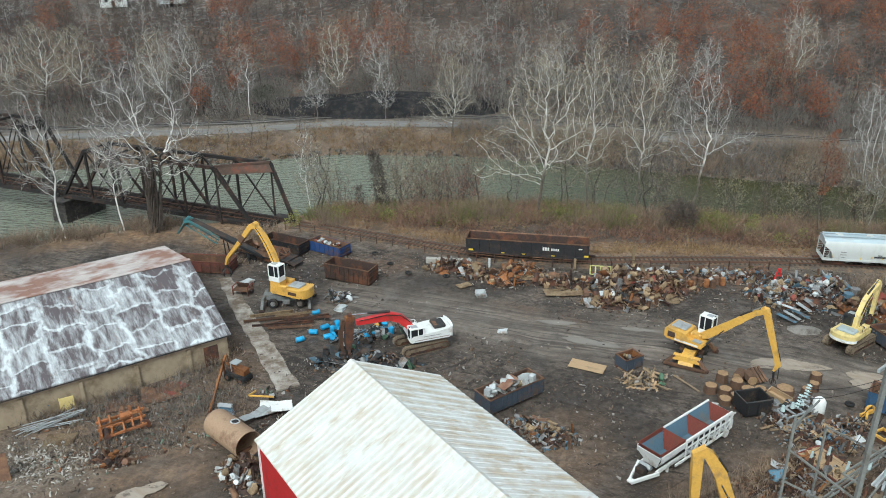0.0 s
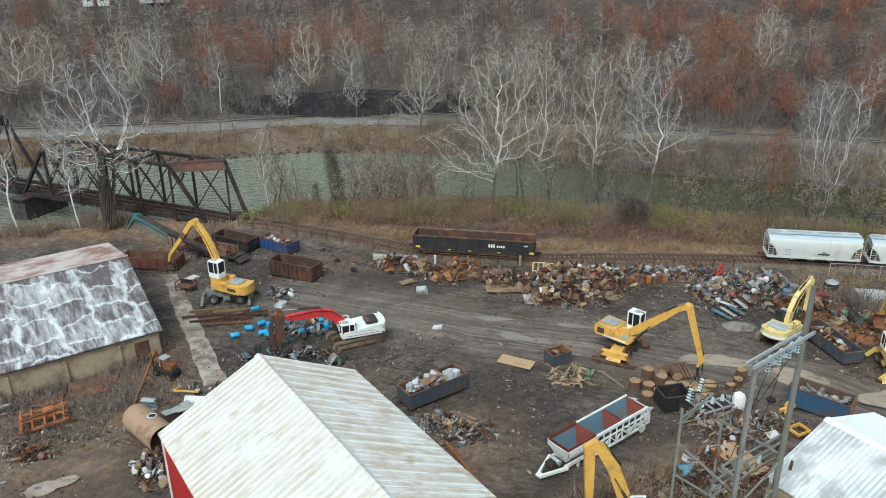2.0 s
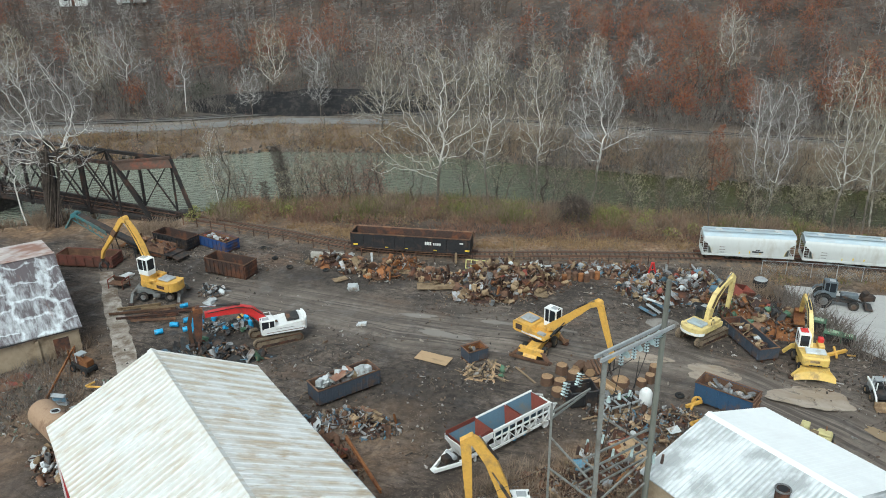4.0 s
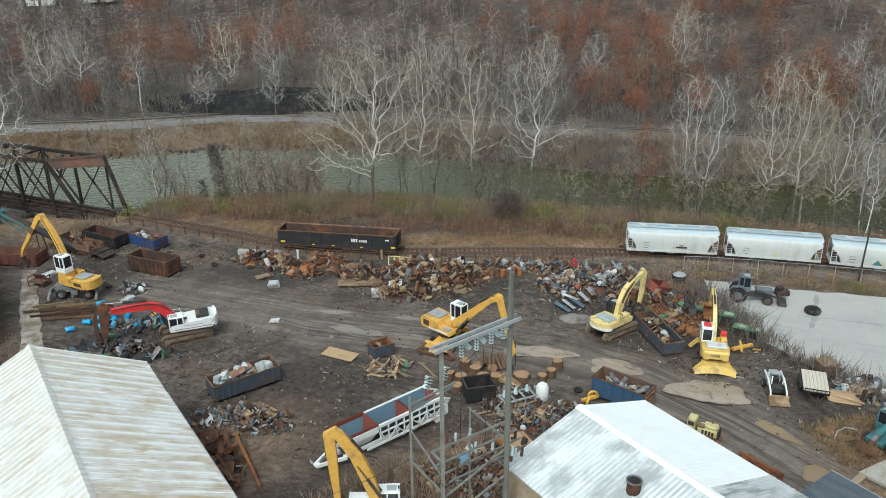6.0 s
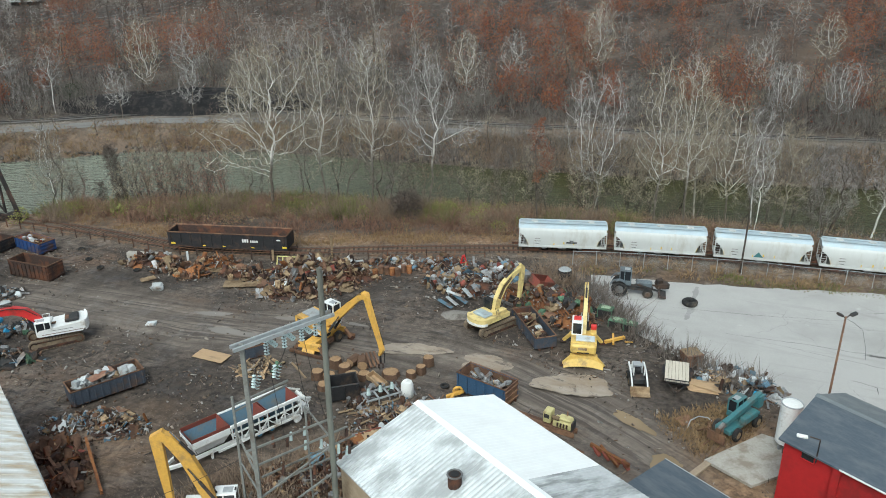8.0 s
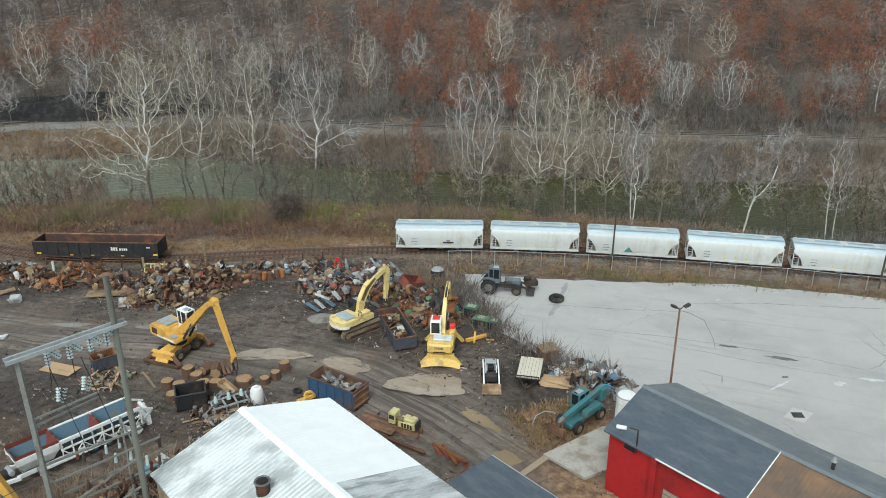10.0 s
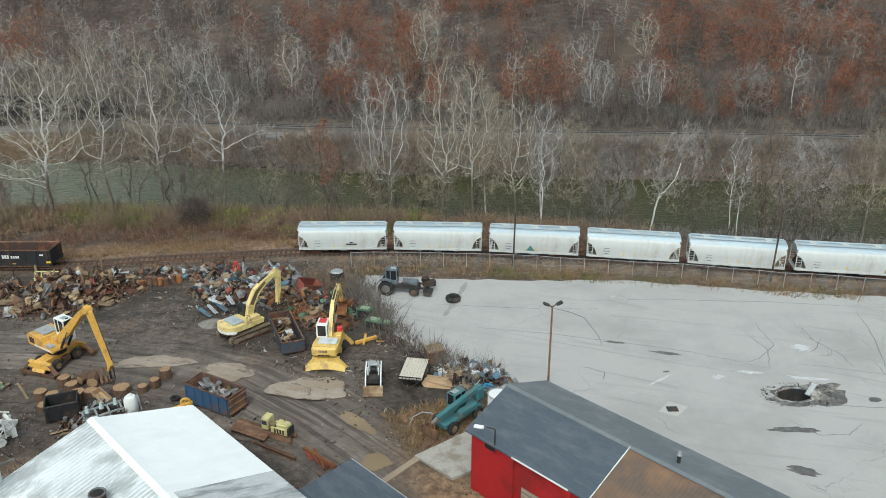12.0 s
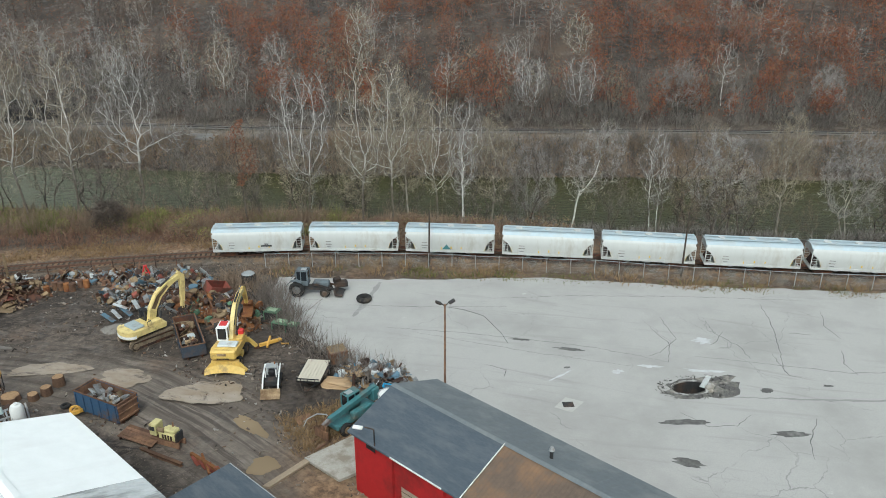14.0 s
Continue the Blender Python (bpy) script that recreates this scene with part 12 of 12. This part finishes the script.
# ---------- chain-link fence along the lot ----------
fence = thing("chain_link_fence", "galvanised chain-link fence between lot and tracks", "fence")
FL = spline([(57.0, 90.4, 0), (62, 89.4, 0), (74, 86.4, 0), (86, 82.6, 0), (98, 78.2, 0), (110, 73.4, 0), (132, 65.4, 0), (146, 60, 0)], 3.0)
links_segs = []
for k, p in enumerate(FL):
    z = ground_z(p.x, p.y)
    part("post", Shape().cyl((p.x, p.y, z - 0.1), (p.x, p.y, z + 2.0), 0.05, n=6), M["galv"], fence)
    if k:
        a = FL[k - 1]
        part("top_rail", Shape().cyl((a.x, a.y, ground_z(a.x, a.y) + 1.92), (p.x, p.y, z + 1.92), 0.035, n=5), M["galv"], fence)
        za = ground_z(a.x, a.y)
        for i in range(16):
            t = i / 16
            for d in (-0.5, 0.5):
                t2 = t + d
                if 0 <= t2 <= 1:
                    links_segs.append((np.array([a.x + (p.x - a.x) * t, a.y + (p.y - a.y) * t, za + 0.05]), np.array([a.x + (p.x - a.x) * t2, a.y + (p.y - a.y) * t2, z + 1.9]), 0.007, 0.007))
v, f = prisms(links_segs, 3)
ob = tagged(new("wire_mesh", big_mesh("wire_mesh", v, f, M["galv"])), kind="stuff")
ob.parent = fence

# ---------- low rusty pipe rail along the track ----------
pf = thing("pipe_rail_fence", "low rusty pipe rail along the track", "fence")
PFL = spline([(-24, 110.2, 0), (-15, 106.4, 0), (-7, 102.9, 0), (0, 99.6, 0), (8, 96.6, 0), (20, 94.6, 0), (35, 94.2, 0), (47, 93.4, 0)], 2.6)
for k, p in enumerate(PFL):
    z = ground_z(p.x, p.y)
    part("post", Shape().box((p.x, p.y, z + 0.6), (0.12, 0.12, 1.4)), M["rust_dark"], pf)
    if k:
        a = PFL[k - 1]
        for hh in (0.55, 0.95, 1.25):
            part("rail", Shape().cyl((a.x, a.y, z + hh), (p.x, p.y, z + hh), 0.035, n=5), M["rust"], pf)

# ---------- across the river: road, rail bed, coal bank, houses ----------
def band(d0, d1, lift, material, name, label, x0=-180, x1=260):
    xs = np.linspace(x0, x1, 60)
    s = Shape()
    a = [(x, float(curve_y(x, FAR_SHORE)) + d0) for x in xs]
    b = [(x, float(curve_y(x, FAR_SHORE)) + d1) for x in xs]
    n = len(xs)
    s.add([(x, y, float(terrain(x, y)) + lift) for x, y in a] + [(x, y, float(terrain(x, y)) + lift) for x, y in b], [(i, i + 1, n + i + 1, n + i) for i in range(n - 1)])
    return tagged(part(name, s, material), label, name, kind="structure")


band(8.6, 13.4, 0.12, mat("far_road_grey", (0.22, 0.215, 0.208), (0.185, 0.18, 0.172), (0.15, 0.14, 0.13), rough=0.9, stretch=(0.2, 1, 1)), "road", "grey road running along the far bank")
band(16.5, 20.0, 0.25, mat("far_rail_bed", (0.20, 0.185, 0.175), (0.14, 0.13, 0.12), (0.10, 0.09, 0.085), rough=0.95, stretch=(0.2, 1, 1)), "rail_bed", "grey-brown gravel rail bed on the far bank")
for d in (17.6, 19.0):
    s = Shape()
    xs = np.linspace(-150, 220, 60)
    pts = [Vector((x, float(curve_y(x, FAR_SHORE)) + d, float(terrain(x, float(curve_y(x, FAR_SHORE)) + d)) + 0.4)) for x in xs]
    for a, b in zip(pts[:-1], pts[1:]):
        s.beam(a, b, 0.08, 0.14)
    tagged(part("far_rail", s, M["scrap_dark"]), "rusty rail on the far bank", "rail", kind="structure")
coal = Shape()
rings = []
cr = random.Random(6)
for k in range(7):
    t = k / 6
    row = []
    for j in range(28):
        a = 2 * math.pi * j / 28
        q = (1 - t) ** 0.9 * (1 + cr.uniform(-0.06, 0.06)) + 0.02
        x, y = -15 + 34 * q * math.cos(a), 188 + 7.0 * q * math.sin(a)
        row.append((x, y, float(terrain(x, y)) - 0.4 + 4.8 * math.sin(t * math.pi / 2) + cr.uniform(-0.25, 0.25) - (2.5 if t > 0.5 else 0) * abs(math.cos(a)) * (t - 0.5)))
    rings.append(row)
coal.loft(rings)
cl = part("coal_bank", coal, mat("black_coal", (0.020, 0.019, 0.021), (0.013, 0.013, 0.014), (0.045, 0.04, 0.037), scale=1.0, rough=0.9, bump=0.6))
tagged(cl, "long bank of black coal at the hill's foot", "coal bank", kind="stuff")


def house(x, y, turn, L, Wd, H, wall, roof_m):
    h = thing("house", "small pale house among trees on the hill", "house", pose(x, y, float(terrain(x, y)) - 0.3, 0, 0, turn), "houses on the hill")
    part("wall", Shape().prism([(-L / 2, 0), (L / 2, 0), (L / 2, H), (0, H + L * 0.28), (-L / 2, H)], -Wd / 2, Wd / 2), wall, h)
    for sx in (-1, 1):
        part("roof", Shape().beam((sx * (L / 2 + 0.4), 0, H - 0.2), (0, 0, H + L * 0.28 + 0.1), Wd + 0.8, 0.16), roof_m, h)
    for k in (-1, 1):
        wn_ = part("window", Shape().box((k * L * 0.25, -Wd / 2 - 0.02, H * 0.55), (1.1, 0.08, 1.3)), M["fabric_glass"], h)
        part("sill", Shape().box((k * L * 0.25, -Wd / 2 - 0.08, H * 0.55 - 0.72), (1.3, 0.18, 0.1)), M["white"], wn_)
    part("door", Shape().box((0, -Wd / 2 - 0.02, 1.05), (1.0, 0.08, 2.1)), M["rust_dark"], h)
    part("chimney", Shape().box((L * 0.2, 0, H + L * 0.24), (0.7, 0.7, 1.6)), M["scrap_red"], h)


for x, y, a, L, Wd, mt in ((-118, 292, 20, 9, 8, "white"), (-98, 296, 12, 10, 8, "scrap_white"), (-2, 276, 20, 9, 8, "white"), (42, 262, 8, 8, 7, "white")):
    house(x, y, a, L, Wd, 4.5, M[mt], M["scrap_dark"])

# broken stone along the far waterline
gr_ = np.random.RandomState(44)
cube = np.array([(i, j, k) for k in (-1, 1) for j in (-1, 1) for i in (-1, 1)], float)
cf = np.array([(0, 2, 3, 1), (4, 5, 7, 6), (0, 1, 5, 4), (2, 6, 7, 3), (0, 4, 6, 2), (1, 3, 7, 5)])
RV, RF = [], []
for k in range(700):
    x = gr_.uniform(-110, 190)
    d = gr_.uniform(-0.6, 1.6)
    y = float(curve_y(x, FAR_SHORE)) + d
    q = cube * gr_.uniform(0.12, 0.42, 3) + gr_.normal(0, 0.08, (8, 3))
    RV.append(q + np.array([x, y, float(terrain(x, y)) + 0.1]))
    RF.append(cf + 8 * k)
tagged(new("riprap", big_mesh("riprap", np.concatenate(RV), np.concatenate(RF), palette("bank_stone", [(0.15, 0.13, 0.115), (0.10, 0.09, 0.08), (0.19, 0.17, 0.15), (0.07, 0.062, 0.055)]))), "grey broken stone along the far waterline", "riprap", kind="stuff")

# crumbs of asphalt round the dug-out hole
ha = np.random.RandomState(52)
an, rr_ = ha.uniform(0, 6.283, 170), ha.uniform(1.15, 1.95, 170)
v, f = rubble(np.stack([96.0 + 2.0 * rr_ * np.cos(an), 52.1 + 1.1 * rr_ * np.sin(an), np.full(170, 0.05)], 1), 0.05, 0.2, 53)
tagged(new("asphalt_rubble", big_mesh("asphalt_rubble", v, f, palette("asphalt_crumbs", [(0.10, 0.097, 0.093), (0.2, 0.195, 0.19), (0.06, 0.057, 0.055), (0.30, 0.29, 0.28)]))), "crumbs of broken asphalt round the hole", "rubble", kind="stuff")
